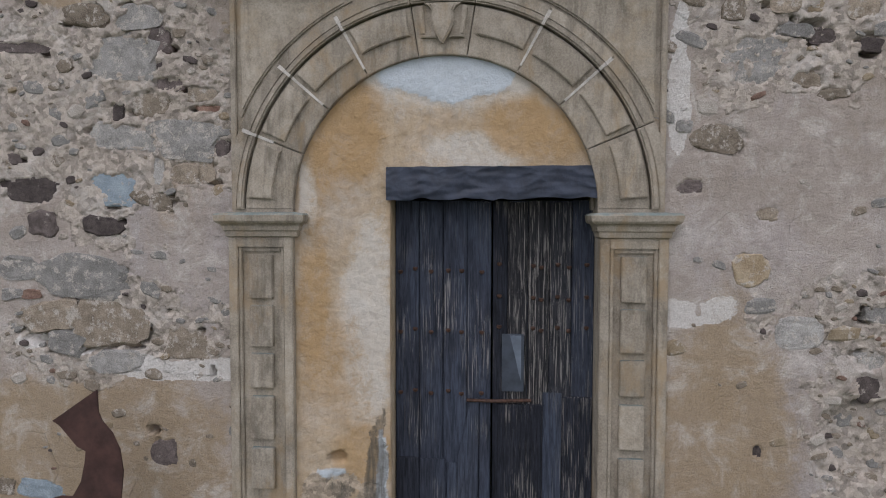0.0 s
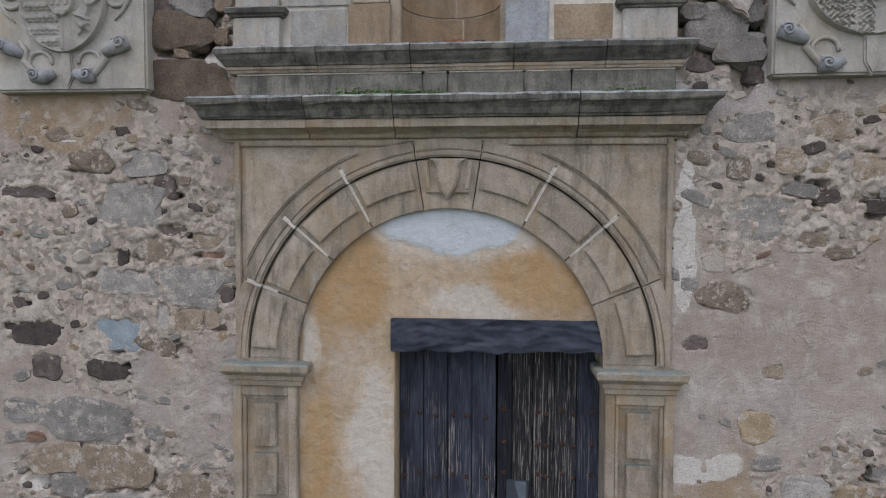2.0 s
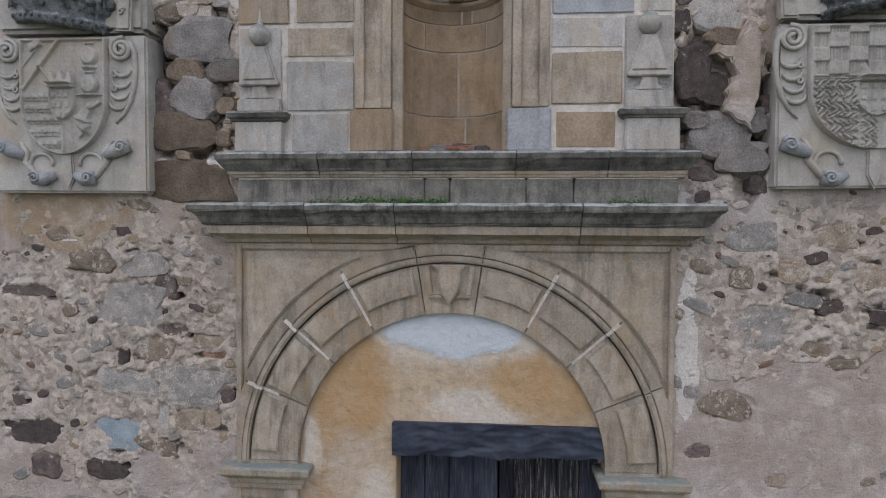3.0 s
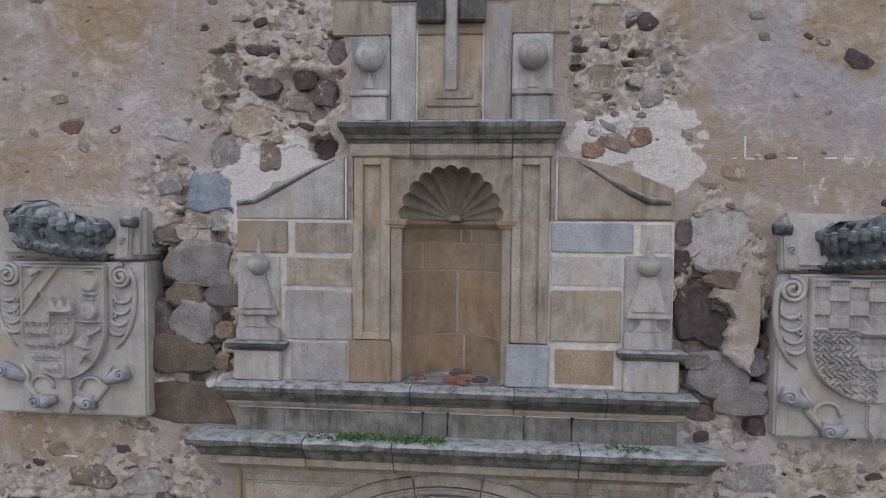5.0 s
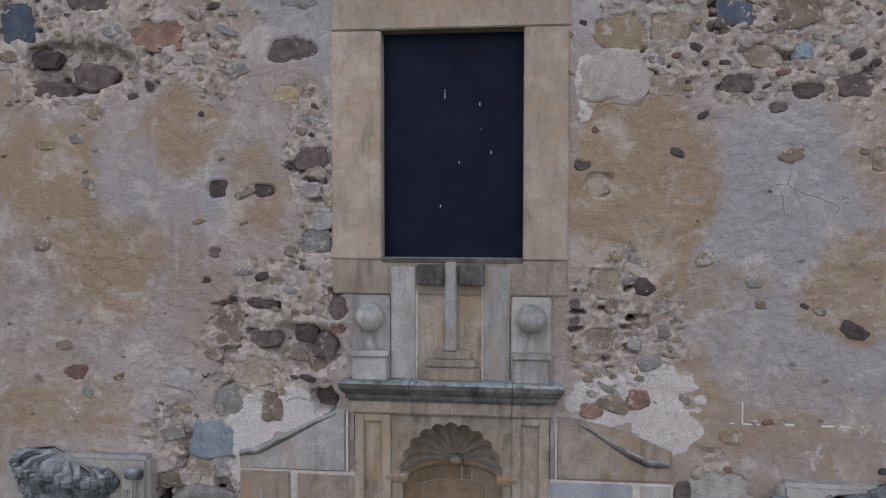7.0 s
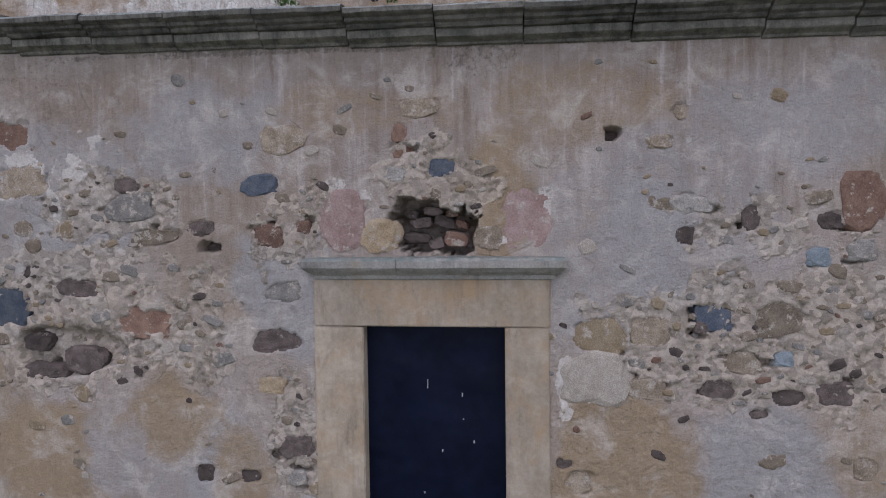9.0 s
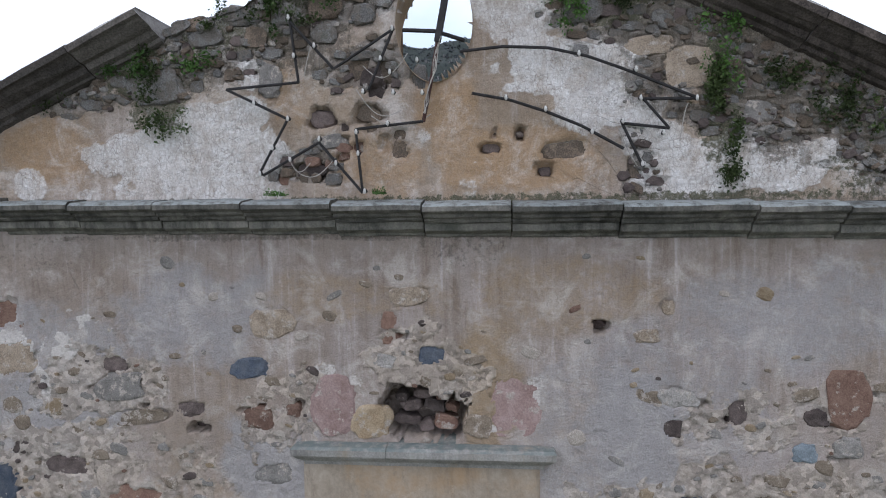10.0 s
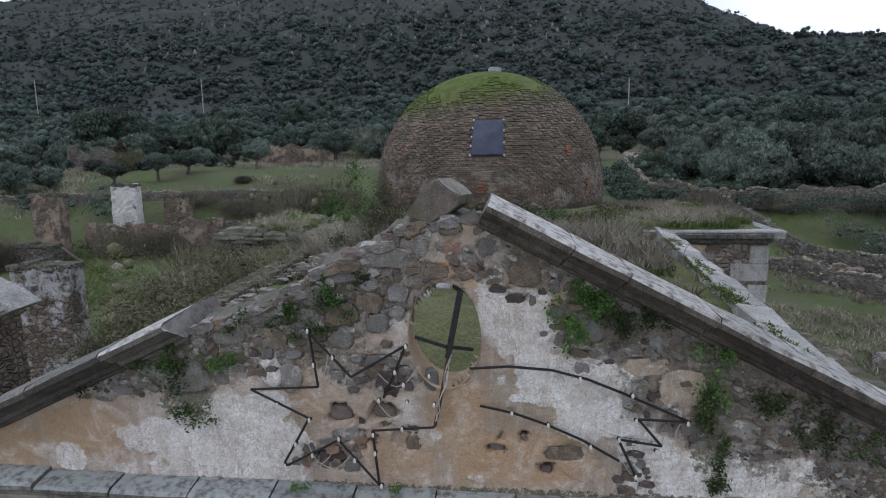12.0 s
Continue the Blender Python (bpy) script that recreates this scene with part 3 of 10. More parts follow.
stone(-1.90, 1.65, 0.30, 0.21, "brown")
stone(-2.09, 0.83, 0.18, 0.17, "dark")
stone(-3.09, 0.51, 0.32, 0.13, "blue")
stone(-3.37, 0.53, 0.14, 0.11, "brown")
stone(-2.87, 2.02, 0.18, 0.08, "grey")
stone(-3.09, 2.01, 0.14, 0.07, "red")
stone(-3.27, 2.01, 0.14, 0.08, "grey")
stone(1.89, 3.13, 0.30, 0.17, "brown")
stone(1.72, 2.81, 0.17, 0.08, "dark")
stone(1.66, 3.22, 0.11, 0.08, "grey")
stone(2.23, 2.62, 0.13, 0.08, "brown")
stone(2.13, 2.23, 0.21, 0.19, "ochre")
stone(2.44, 1.81, 0.28, 0.18, "grey")
stone(2.20, 0.97, 0.06, 0.08, "dark")
stone(2.93, 1.43, 0.15, 0.18, "dark")
stone(2.94, 1.62, 0.18, 0.12, "grey")
stone(2.99, 1.93, 0.18, 0.10, "grey")
stone(2.11, 3.67, 0.40, 0.27, "grey")
stone(1.97, 4.01, 0.15, 0.15, "brown")
stone(2.56, 3.82, 0.18, 0.09, "dark")
stone(2.38, 3.86, 0.22, 0.09, "grey")
stone(1.99, 4.80, 0.29, 0.19, "grey")
stone(1.70, 4.70, 0.18, 0.09, "dark")
stone(2.04, 4.28, 0.29, 0.17, "grey")
stone(2.58, 4.28, 0.25, 0.15, "brown")
stone(2.80, 4.01, 0.18, 0.15, "brown")
stone(2.46, 3.52, 0.22, 0.11, "brown")
stone(2.64, 3.43, 0.18, 0.08, "brown")
stone(2.88, 3.75, 0.11, 0.08, "dark")
stone(2.30, 4.05, 0.18, 0.13, "brown")
stone(-1.93, 5.66, 0.40, 0.26, "grey")
stone(-1.98, 5.43, 0.23, 0.16, "ochre")
stone(-2.11, 5.19, 0.17, 0.29, "dark")
stone(-1.83, 5.24, 0.27, 0.25, "grey")
stone(-1.94, 5.00, 0.38, 0.23, "brown")
stone(-1.86, 4.66, 0.47, 0.27, "brown")
stone(-1.62, 5.45, 0.25, 0.16, "grey")
stone(-1.60, 5.19, 0.13, 0.10, "ochre")
stone(-1.99, 5.17, 0.09, 0.16, "dark")
stone(-2.15, 5.58, 0.06, 0.29, "hole")
stone(-2.10, 5.51, 0.17, 0.07, "hole")
stone(-1.89, 5.88, 0.13, 0.10, "pale")
stone(-1.79, 5.85, 0.13, 0.12, "pale")
stone(-1.82, 5.97, 0.17, 0.12, "brown")
stone(-1.64, 5.98, 0.17, 0.14, "grey")
stone(-1.69, 6.17, 0.33, 0.24, "blue")
stone(-2.03, 5.87, 0.21, 0.12, "brown")
stone(-1.63, 4.96, 0.10, 0.10, "red")
stone(-1.92, 4.84, 0.09, 0.06, "red")
stone(1.79, 5.89, 0.34, 0.39, "grey")
stone(1.65, 5.38, 0.20, 0.36, "dark")
stone(1.88, 5.60, 0.29, 0.11, "brown")
stone(1.84, 4.95, 0.33, 0.25, "grey")
stone(1.79, 5.27, 0.13, 0.17, "dark")
stone(1.57, 5.92, 0.11, 0.15, "dark")
stone(1.55, 5.73, 0.11, 0.15, "dark")
stone(2.06, 5.05, 0.10, 0.15, "grey")
stone(2.12, 5.17, 0.07, 0.11, "dark")
stone(2.07, 4.63, 0.09, 0.11, "dark")
stone(2.12, 5.28, 0.05, 0.15, "hole")
stone(2.12, 5.46, 0.04, 0.08, "red")
stone(1.67, 5.06, 0.16, 0.10, "grey")
stone(-1.68, 7.52, 0.09, 0.08, "dark")
stone(-1.74, 7.32, 0.06, 0.05, "dark")
stone(-1.56, 7.13, 0.14, 0.05, "dark")
stone(-1.34, 7.16, 0.17, 0.07, "dark")
stone(-1.58, 6.99, 0.21, 0.28, "brown")
stone(-1.32, 6.91, 0.20, 0.11, "dark")
stone(-1.42, 6.68, 0.27, 0.20, "brown")
stone(-1.03, 6.96, 0.14, 0.11, "dark")
stone(-0.89, 6.87, 0.14, 0.14, "dark")
stone(-1.27, 6.42, 0.12, 0.18, "brown")
stone(-0.89, 6.49, 0.19, 0.16, "hole")
stone(-1.59, 6.45, 0.19, 0.22, "grey")
stone(-2.75, 6.63, 0.16, 0.09, "red")
stone(-0.78, 7.14, 0.12, 0.19, "dark")
stone(-0.78, 6.99, 0.12, 0.07, "red")
stone(-1.96, 6.61, 0.21, 0.14, "grey")
stone(0.84, 7.19, 0.07, 0.07, "dark")
stone(1.04, 7.33, 0.22, 0.18, "brown")
stone(1.02, 6.95, 0.18, 0.15, "brown")
stone(1.27, 7.05, 0.13, 0.07, "brown")
stone(0.96, 6.46, 0.13, 0.09, "red")
stone(1.27, 6.55, 0.15, 0.11, "red")
stone(0.84, 7.07, 0.07, 0.06, "dark")
stone(1.24, 6.93, 0.07, 0.07, "grey")
stone(0.92, 6.82, 0.19, 0.07, "brown")
stone(1.09, 7.18, 0.07, 0.09, "brown")
stone(-3.12, 9.15, 0.25, 0.25, "navy")
stone(-2.59, 9.30, 0.29, 0.11, "dark")
stone(-2.09, 9.05, 0.37, 0.18, "red")
stone(-2.56, 8.76, 0.26, 0.16, "dark")
stone(-2.89, 8.68, 0.29, 0.12, "dark")
stone(-2.91, 8.90, 0.16, 0.10, "dark")
stone(-2.19, 10.03, 0.17, 0.10, "dark")
stone(-2.16, 9.87, 0.30, 0.16, "grey")
stone(-3.00, 10.07, 0.36, 0.22, "brown")
stone(-3.06, 10.40, 0.27, 0.20, "red")
stone(-1.19, 10.02, 0.24, 0.12, "navy")
stone(-1.63, 9.72, 0.17, 0.11, "dark")
stone(-1.59, 9.59, 0.17, 0.07, "hole")
stone(-1.14, 9.66, 0.20, 0.14, "red")
stone(-0.89, 9.72, 0.10, 0.08, "red")
stone(-1.97, 9.66, 0.34, 0.10, "brown")
stone(-1.09, 8.93, 0.33, 0.14, "dark")
stone(-1.04, 9.27, 0.24, 0.12, "grey")
stone(-1.13, 8.62, 0.16, 0.10, "ochre")
stone(-0.98, 8.18, 0.24, 0.15, "dark")
stone(-1.65, 7.97, 0.13, 0.12, "dark")
stone(-1.32, 7.96, 0.15, 0.09, "dark")
stone(-0.96, 7.96, 0.12, 0.09, "grey")
stone(-0.90, 7.76, 0.14, 0.12, "grey")
stone(-0.95, 7.60, 0.21, 0.15, "grey")
stone(-0.59, 9.77, 0.28, 0.35, "pink")
stone(0.62, 9.77, 0.30, 0.32, "pink")
stone(-0.35, 9.66, 0.22, 0.19, "ochre")
stone(0.07, 10.11, 0.15, 0.11, "navy")
stone(-0.22, 10.23, 0.14, 0.11, "red")
stone(-0.24, 10.08, 0.12, 0.08, "grey")
stone(0.38, 9.65, 0.17, 0.15, "brown")
stone(-1.02, 10.32, 0.28, 0.17, "brown")
stone(1.84, 9.11, 0.19, 0.16, "navy")
stone(1.76, 9.04, 0.07, 0.07, "dark")
stone(2.25, 9.10, 0.28, 0.22, "brown")
stone(1.69, 9.85, 0.21, 0.13, "grey")
stone(1.65, 9.65, 0.10, 0.11, "dark")
stone(2.06, 9.75, 0.10, 0.14, "dark")
stone(2.73, 9.85, 0.23, 0.32, "red")
stone(2.54, 9.73, 0.13, 0.12, "dark")
stone(2.47, 9.50, 0.14, 0.11, "blue")
stone(2.73, 9.54, 0.17, 0.12, "grey")
stone(1.12, 8.98, 0.31, 0.22, "ochre")
stone(1.09, 8.69, 0.40, 0.30, "pale")
stone(1.43, 9.01, 0.25, 0.19, "brown")
stone(1.41, 8.64, 0.22, 0.13, "brown")
stone(2.28, 8.84, 0.12, 0.09, "blue")
stone(2.02, 8.81, 0.21, 0.13, "brown")
stone(1.88, 8.64, 0.18, 0.11, "dark")
stone(2.30, 8.59, 0.21, 0.09, "dark")
stone(2.60, 8.62, 0.20, 0.14, "dark")
stone(2.13, 8.48, 0.10, 0.06, "dark")
stone(2.78, 8.14, 0.14, 0.15, "brown")
stone(0.88, 8.12, 0.09, 0.06, "dark")
stone(0.98, 7.99, 0.17, 0.15, "brown")
stone(1.20, 10.31, 0.09, 0.08, "hole")
stone(1.49, 10.25, 0.16, 0.08, "brown")
stone(-0.21, 10.35, 0.10, 0.11, "red")
stone(1.62, 10.44, 0.08, 0.09, "brown")
stone(-0.07, 10.51, 0.23, 0.11, "brown")


gx, gz = np.meshgrid(np.arange(-3.7, 3.7 + STEP / 2, STEP), np.arange(0.0, 11.0 + STEP / 2, STEP))
face = Surface(gx, gz, 11)
B = face.blob
# bare rubble and mortar
B("bare", -2.6, 3.4, 1.2, 1.0, 0.9)
B("bare", -2.5, 1.75, 0.9, 0.4)
B("bare", -1.85, 5.4, 0.42, 1.0)
B("bare", 1.8, 5.3, 0.4, 0.95)
B("bare", 2.5, 3.9, 1.1, 0.6)
B("bare", 2.9, 2.0, 0.7, 0.4, 0.8)
B("bare", 2.95, 1.0, 0.5, 0.7, 0.8)
B("bare", -1.2, 6.9, 0.55, 0.6)
B("bare", 1.15, 7.0, 0.4, 0.5)
B("bare", -0.95, 7.9, 0.2, 0.7)
B("bare", -2.6, 9.1, 1.2, 0.55)
B("bare", 2.2, 9.0, 1.3, 0.45)
B("bare", -0.9, 9.8, 0.4, 0.4, 0.6)
B("bare", 0.05, 9.95, 0.45, 0.35, 0.8)
B("bare", 2.4, 9.75, 0.8, 0.3, 0.55)
B("bare", -2.3, 9.95, 0.6, 0.3, 0.7)
# whitewash and fresh lime
B("white", -1.25, 6.35, 0.38, 0.2)
B("white", -1.5, 6.15, 0.14, 0.3)
B("white", 1.2, 6.55, 0.5, 0.2)
B("white", 1.45, 6.35, 0.24, 0.22)
B("white", 1.62, 3.55, 0.09, 0.5)
B("white", -1.95, 1.45, 0.5, 0.12, 0.75)
B("white", 1.75, 1.95, 0.4, 0.1, 0.7)
B("white", -2.75, 1.65, 0.6, 0.1, 0.6)
B("white", -2.9, 4.4, 0.5, 0.15, 0.2)
B("ochre", -2.85, 4.32, 0.4, 0.22, 1.0, 0.5)
B("white", -2.8, 6.3, 0.9, 0.3, 0.22)
B("white", 2.7, 6.25, 0.8, 0.25, 0.22)
B("white", -1.85, 4.75, 0.3, 0.2, 0.6)
B("white", 0.62, 9.78, 0.3, 0.3, 0.5)
B("white", -0.62, 9.85, 0.3, 0.3, 0.3)
B("white", 0.95, 8.6, 0.3, 0.25, 0.5)
B("white", -2.9, 10.2, 0.8, 0.4, 0.4)
# ochre and earth stains
B("ochre", -2.6, 0.75, 1.3, 0.75, 1.0, 0.5)
B("ochre", 1.95, 1.1, 0.55, 0.95, 1.0, 0.4)
B("ochre", 1.9, 1.75, 0.35, 0.3, 0.6)
B("ochre", -2.8, 4.45, 0.55, 0.22, 0.8)
B("ochre", 1.75, 5.0, 0.3, 0.5, 0.5)
B("ochre", -2.5, 7.4, 0.5, 0.6, 0.8)
B("ochre", -2.9, 6.35, 0.9, 0.25, 0.6)
B("ochre", 1.35, 7.85, 0.38, 0.75, 1.0)
B("ochre", 1.7, 7.3, 0.5, 0.3, 0.55)
B("grey", 2.4, 7.3, 0.9, 0.8, 0.75)
B("grey", 1.9, 6.9, 0.6, 0.35, 0.55)
B("ochre", 1.55, 6.6, 0.3, 0.35, 0.6)
B("ochre", -1.9, 8.35, 0.5, 0.3, 0.8)
B("ochre", -2.9, 8.05, 0.5, 0.5, 0.9)
B("ochre", -1.35, 8.0, 0.25, 0.4, 0.7)
B("grey", -1.55, 8.15, 0.5, 0.4, 0.8)
B("grey", -2.6, 9.75, 0.5, 0.3, 1.0)
B("grey", -1.15, 9.35, 0.3, 0.4, 0.8)
B("ochre", 0.5, 9.85, 0.2, 0.4, 0.9)
B("ochre", 2.75, 7.35, 0.5, 0.35, 1.0)
B("ochre", 1.9, 6.35, 0.7, 0.2, 0.5)
B("ochre", 2.9, 8.3, 0.5, 0.5, 0.5)
B("ochre", 0.45, 10.0, 0.25, 0.6, 0.7)
B("ochre", -0.6, 10.5, 0.9, 0.2, 0.5)
B("ochre", -3.2, 8.4, 0.5, 0.5, 0.5)
# grey, weathered cement and growth
B("grey", 2.15, 7.95, 0.5, 0.65, 1.0)
B("grey", 2.6, 6.7, 0.9, 0.4, 0.5)
B("grey", -2.1, 8.1, 0.9, 0.5, 0.55)
B("grey", -2.8, 9.9, 0.9, 0.6, 0.65)
B("grey", 1.5, 9.8, 0.9, 0.8, 0.55)
B("grey", 2.6, 10.4, 0.9, 0.4, 0.65)
B("grey", -1.6, 10.4, 0.8, 0.4, 0.7)
B("grey", 1.0, 9.2, 0.35, 0.5, 0.6)
B("grey", -2.75, 9.45, 0.32, 0.28, 1.0)
B("grey", 1.4, 9.6, 0.5, 0.5, 0.85)
B("grey", -0.9, 9.2, 0.25, 0.6, 0.8)
B("ochre", 0.42, 9.75, 0.13, 0.75, 1.0, 0.5)
B("ochre", 1.0, 7.95, 0.22, 0.7, 1.0, 0.6)
B("grey", 1.75, 4.55, 0.3, 0.25, 0.6)
B("dark", 1.7, 4.5, 0.14, 0.25, 0.5)
# a darker band and patches along the wall's top edge, and streaked runs
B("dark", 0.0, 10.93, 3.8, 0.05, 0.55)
B("run", 0.0, 10.75, 3.8, 0.45, 1.0, 0.3)
B("run", 0.0, 10.2, 3.9, 0.7, 0.75, 0.5)
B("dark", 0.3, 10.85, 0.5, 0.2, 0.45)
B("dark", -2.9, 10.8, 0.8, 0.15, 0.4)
B("ochre", 0.9, 10.5, 0.8, 0.3, 0.5)
B("run", 0.3, 4.15, 1.6, 0.2, 0.6)
B("run", -2.8, 4.35, 0.5, 0.3, 0.8)
B("run", 2.7, 4.3, 0.5, 0.3, 0.8)
B("run", 2.4, 7.6, 1.0, 0.8, 0.5)
B("run", -2.4, 7.8, 1.0, 0.8, 0.4)
face.finish()
for x, z, w, h, tone, turn in STONES:
    face.pocket(x, z, w, h, 0.16 if tone == "hole" else 0.02)
# mortar washed out between the stones beside the niche
bedded = face.y.copy()
for x, z, rx, rz in ((-1.86, 5.45, 0.22, 0.6), (-1.95, 5.0, 0.16, 0.25), (1.75, 5.25, 0.2, 0.5), (2.0, 4.95, 0.08, 0.4), (-2.6, 1.72, 0.5, 0.12), (-1.05, 6.85, 0.25, 0.2), (3.0, 1.1, 0.3, 0.3), (-2.7, 8.85, 0.4, 0.15)):
    face.sink(x, z, rx, rz, 0.1 if abs(x) < 2.1 and 4.7 < z < 5.7 else 0.07)
for x, z, w, h in ((-2.07, 5.5, 0.1, 0.42), (-2.0, 5.42, 0.2, 0.09), (2.05, 5.2, 0.07, 0.3), (-2.03, 5.15, 0.08, 0.12), (-1.93, 5.2, 0.08, 0.14), (-2.1, 5.6, 0.15, 0.34), (-2.1, 5.3, 0.14, 0.36), (-2.04, 5.0, 0.1, 0.2), (2.07, 5.0, 0.08, 0.3), (2.06, 4.8, 0.1, 0.2), (1.62, 5.3, 0.06, 0.3)):
    face.pocket(x, z, w, h, 0.27)
for x, z, w, h in ((-2.1, 0.83, 0.16, 0.09), (-2.17, 1.0, 0.09, 0.06), (-1.7, 1.44, 0.03, 0.1), (-2.55, 1.86, 0.07, 0.05), (-2.3, 1.62, 0.2, 0.03), (-2.75, 1.88, 0.16, 0.025)):
    face.pocket(x, z, w, h, 0.1)
# the deep open joint between the left coat of arms and the rubble
gap_ = ease(0.05 - np.abs(gx + 2.085 + 0.02 * np.sin(gz * 9)), 0.0, 0.02) * ease(gz, 4.95, 5.1) * ease(5.72 - gz, 0.0, 0.08)
face.y = np.maximum(face.y, 0.27 * gap_)
gap_ = ease(0.035 - np.abs(gx - 2.09 - 0.015 * np.sin(gz * 8)), 0.0, 0.02) * ease(gz, 4.6, 4.75) * ease(5.35 - gz, 0.0, 0.1)
face.y = np.maximum(face.y, 0.22 * gap_)
# small dark cavities where mortar has fallen out beside the stones
pits_at = random.Random(23)
made = 0
while made < 230:
    x, z, w, h, tone, turn = STONES[pits_at.randrange(len(STONES))]
    a = pits_at.uniform(0, 2 * math.pi)
    x, z = x + math.cos(a) * (w * 0.5 + 0.03), z + math.sin(a) * (h * 0.5 + 0.025)
    i, j = int(np.clip(z / STEP, 0, gx.shape[0] - 1)), int(np.clip((x + 3.7) / STEP, 0, gx.shape[1] - 1))
    made += 1
    if face.f["bare"][i, j] > 0.3:
        face.pocket(x, z, pits_at.uniform(0.04, 0.13), pits_at.uniform(0.025, 0.05), pits_at.uniform(0.04, 0.1))
# the hollow over the window
face.pocket(0.02, 9.68, 0.58, 0.3, 0.3)
face.pocket(-0.08, 9.82, 0.3, 0.16, 0.28)
# the wall closes up to the dressed stone of portal, niche and window, which cover its edges
cx, cz = (gx[:-1, :-1] + gx[1:, 1:]) / 2, (gz[:-1, :-1] + gz[1:, 1:]) / 2
inside = lambda x0, x1, z0, z1: (cx > x0) & (cx < x1) & (cz > z0) & (cz < z1)
gone = inside(-1.5, 1.5, -1, 4.75) | inside(-1.44, 1.44, 4.7, 5.98) | inside(-0.68, 0.68, 5.9, 7.4) | inside(-0.78, 0.75, 7.3, 9.33)
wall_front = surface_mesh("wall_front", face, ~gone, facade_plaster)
tagged(wall_front, "tall rubble facade wall with patchy lime plaster, stains and bare stones", "wall", kind="structure")

# the wall's body behind the skin, with its openings
core = join(
    block(-HALF, -3.66, 0.0, 0.9, 0, 11.0, 0), block(3.66, HALF, 0.0, 0.9, 0, 11.0, 0),
    block(-3.66, -1.07, 0.3, 0.9, 0, 11.0, 0), block(1.1, 3.66, 0.3, 0.9, 0, 11.0, 0),
    block(-1.07, 1.1, 0.3, 0.9, 3.75, 4.84, 0), block(-1.07, 1.1, 0.5, 0.9, 4.84, 6.5, 0),
    block(-1.07, 1.1, 0.3, 0.9, 6.5, 7.4, 0), block(-1.07, -0.48, 0.3, 0.9, 7.4, 9.06, 0), block(0.49, 1.1, 0.3, 0.9, 7.4, 9.06, 0),
    block(-1.07, 1.1, 0.34, 0.9, 9.06, 11.0, 0))
tagged(part("wall_body", core, rock("inner_rubble", (0.2, 0.16, 0.12), (0.32, 0.27, 0.21), 6)), "rubble body of the thick facade wall", "wall", kind="structure")

STONE_DATA = {}
ROUGH = {"grey": "bold_grey", "brown": "bold_brown", "ochre": "bold_brown", "pink": "bold_brown", "red": "bold_brown", "pale": "bold_grey"}


def stone_piece(x, z, w, h, tone, turn, parent, y=0.012, deep=0.09, name="stone", grow=1.0):
    """One stone set in the wall; alike stones share their mesh."""
    key = (random.randrange(len(PEBBLES)), tone)
    if key not in STONE_DATA:
        me = PEBBLES[key[0]].copy()
        me.materials.append(stone_mats[tone])
        STONE_DATA[key] = me
    ob = new(name, STONE_DATA[key])
    ob.matrix_basis = Matrix.LocRotScale((x, y, z), Euler((0, radians(turn), 0)), (w * grow, deep, h * grow))
    ob.parent = parent
    return ob


for x, z, w, h, tone, turn in STONES:
    if 1.5 < abs(x) < 2.15 and 4.55 < z < 5.85 and tone in ROUGH:
        tone = ROUGH[tone]
        if x < -1.7 and 5.25 < z < 5.8:
            x = max(x, -2.03 + w * 0.6)
    if tone == "hole":
        # added dark fill at the hole's bottom: the gap's deep shade as colour
        stone_piece(x, z, w * 0.9, h * 0.9, "dark", turn, wall_front, 0.15, 0.08)
    else:
        i, j = int(np.clip(z / STEP, 0, gx.shape[0] - 1)), int(np.clip((x + 3.7) / STEP, 0, gx.shape[1] - 1))
        stone_piece(x, z, w, h, tone, turn, wall_front, bedded[i, j] + (0.036 if tone in ("dark", "navy", "red") else 0.032 if not tone.startswith("bold") else 0.015), 0.15, "stone", 1.24)
# the loose stones in the hollow over the window
for x, z, w, h, turn in ((-0.12, 9.64, 0.2, 0.1, 4), (0.02, 9.6, 0.13, 0.09, -12), (0.15, 9.63, 0.2, 0.11, 8), (-0.08, 9.74, 0.18, 0.09, -6), (0.08, 9.75, 0.16, 0.1, 14), (-0.15, 9.8, 0.1, 0.07, 10), (0.2, 9.73, 0.1, 0.08, 20), (0.0, 9.82, 0.16, 0.07, 3), (0.14, 9.81, 0.1, 0.06, -10)):
    stone_piece(x, z, w * 0.88, h * 0.88, "dark" if x < 0.1 else "red", turn, wall_front, 0.16, 0.16)

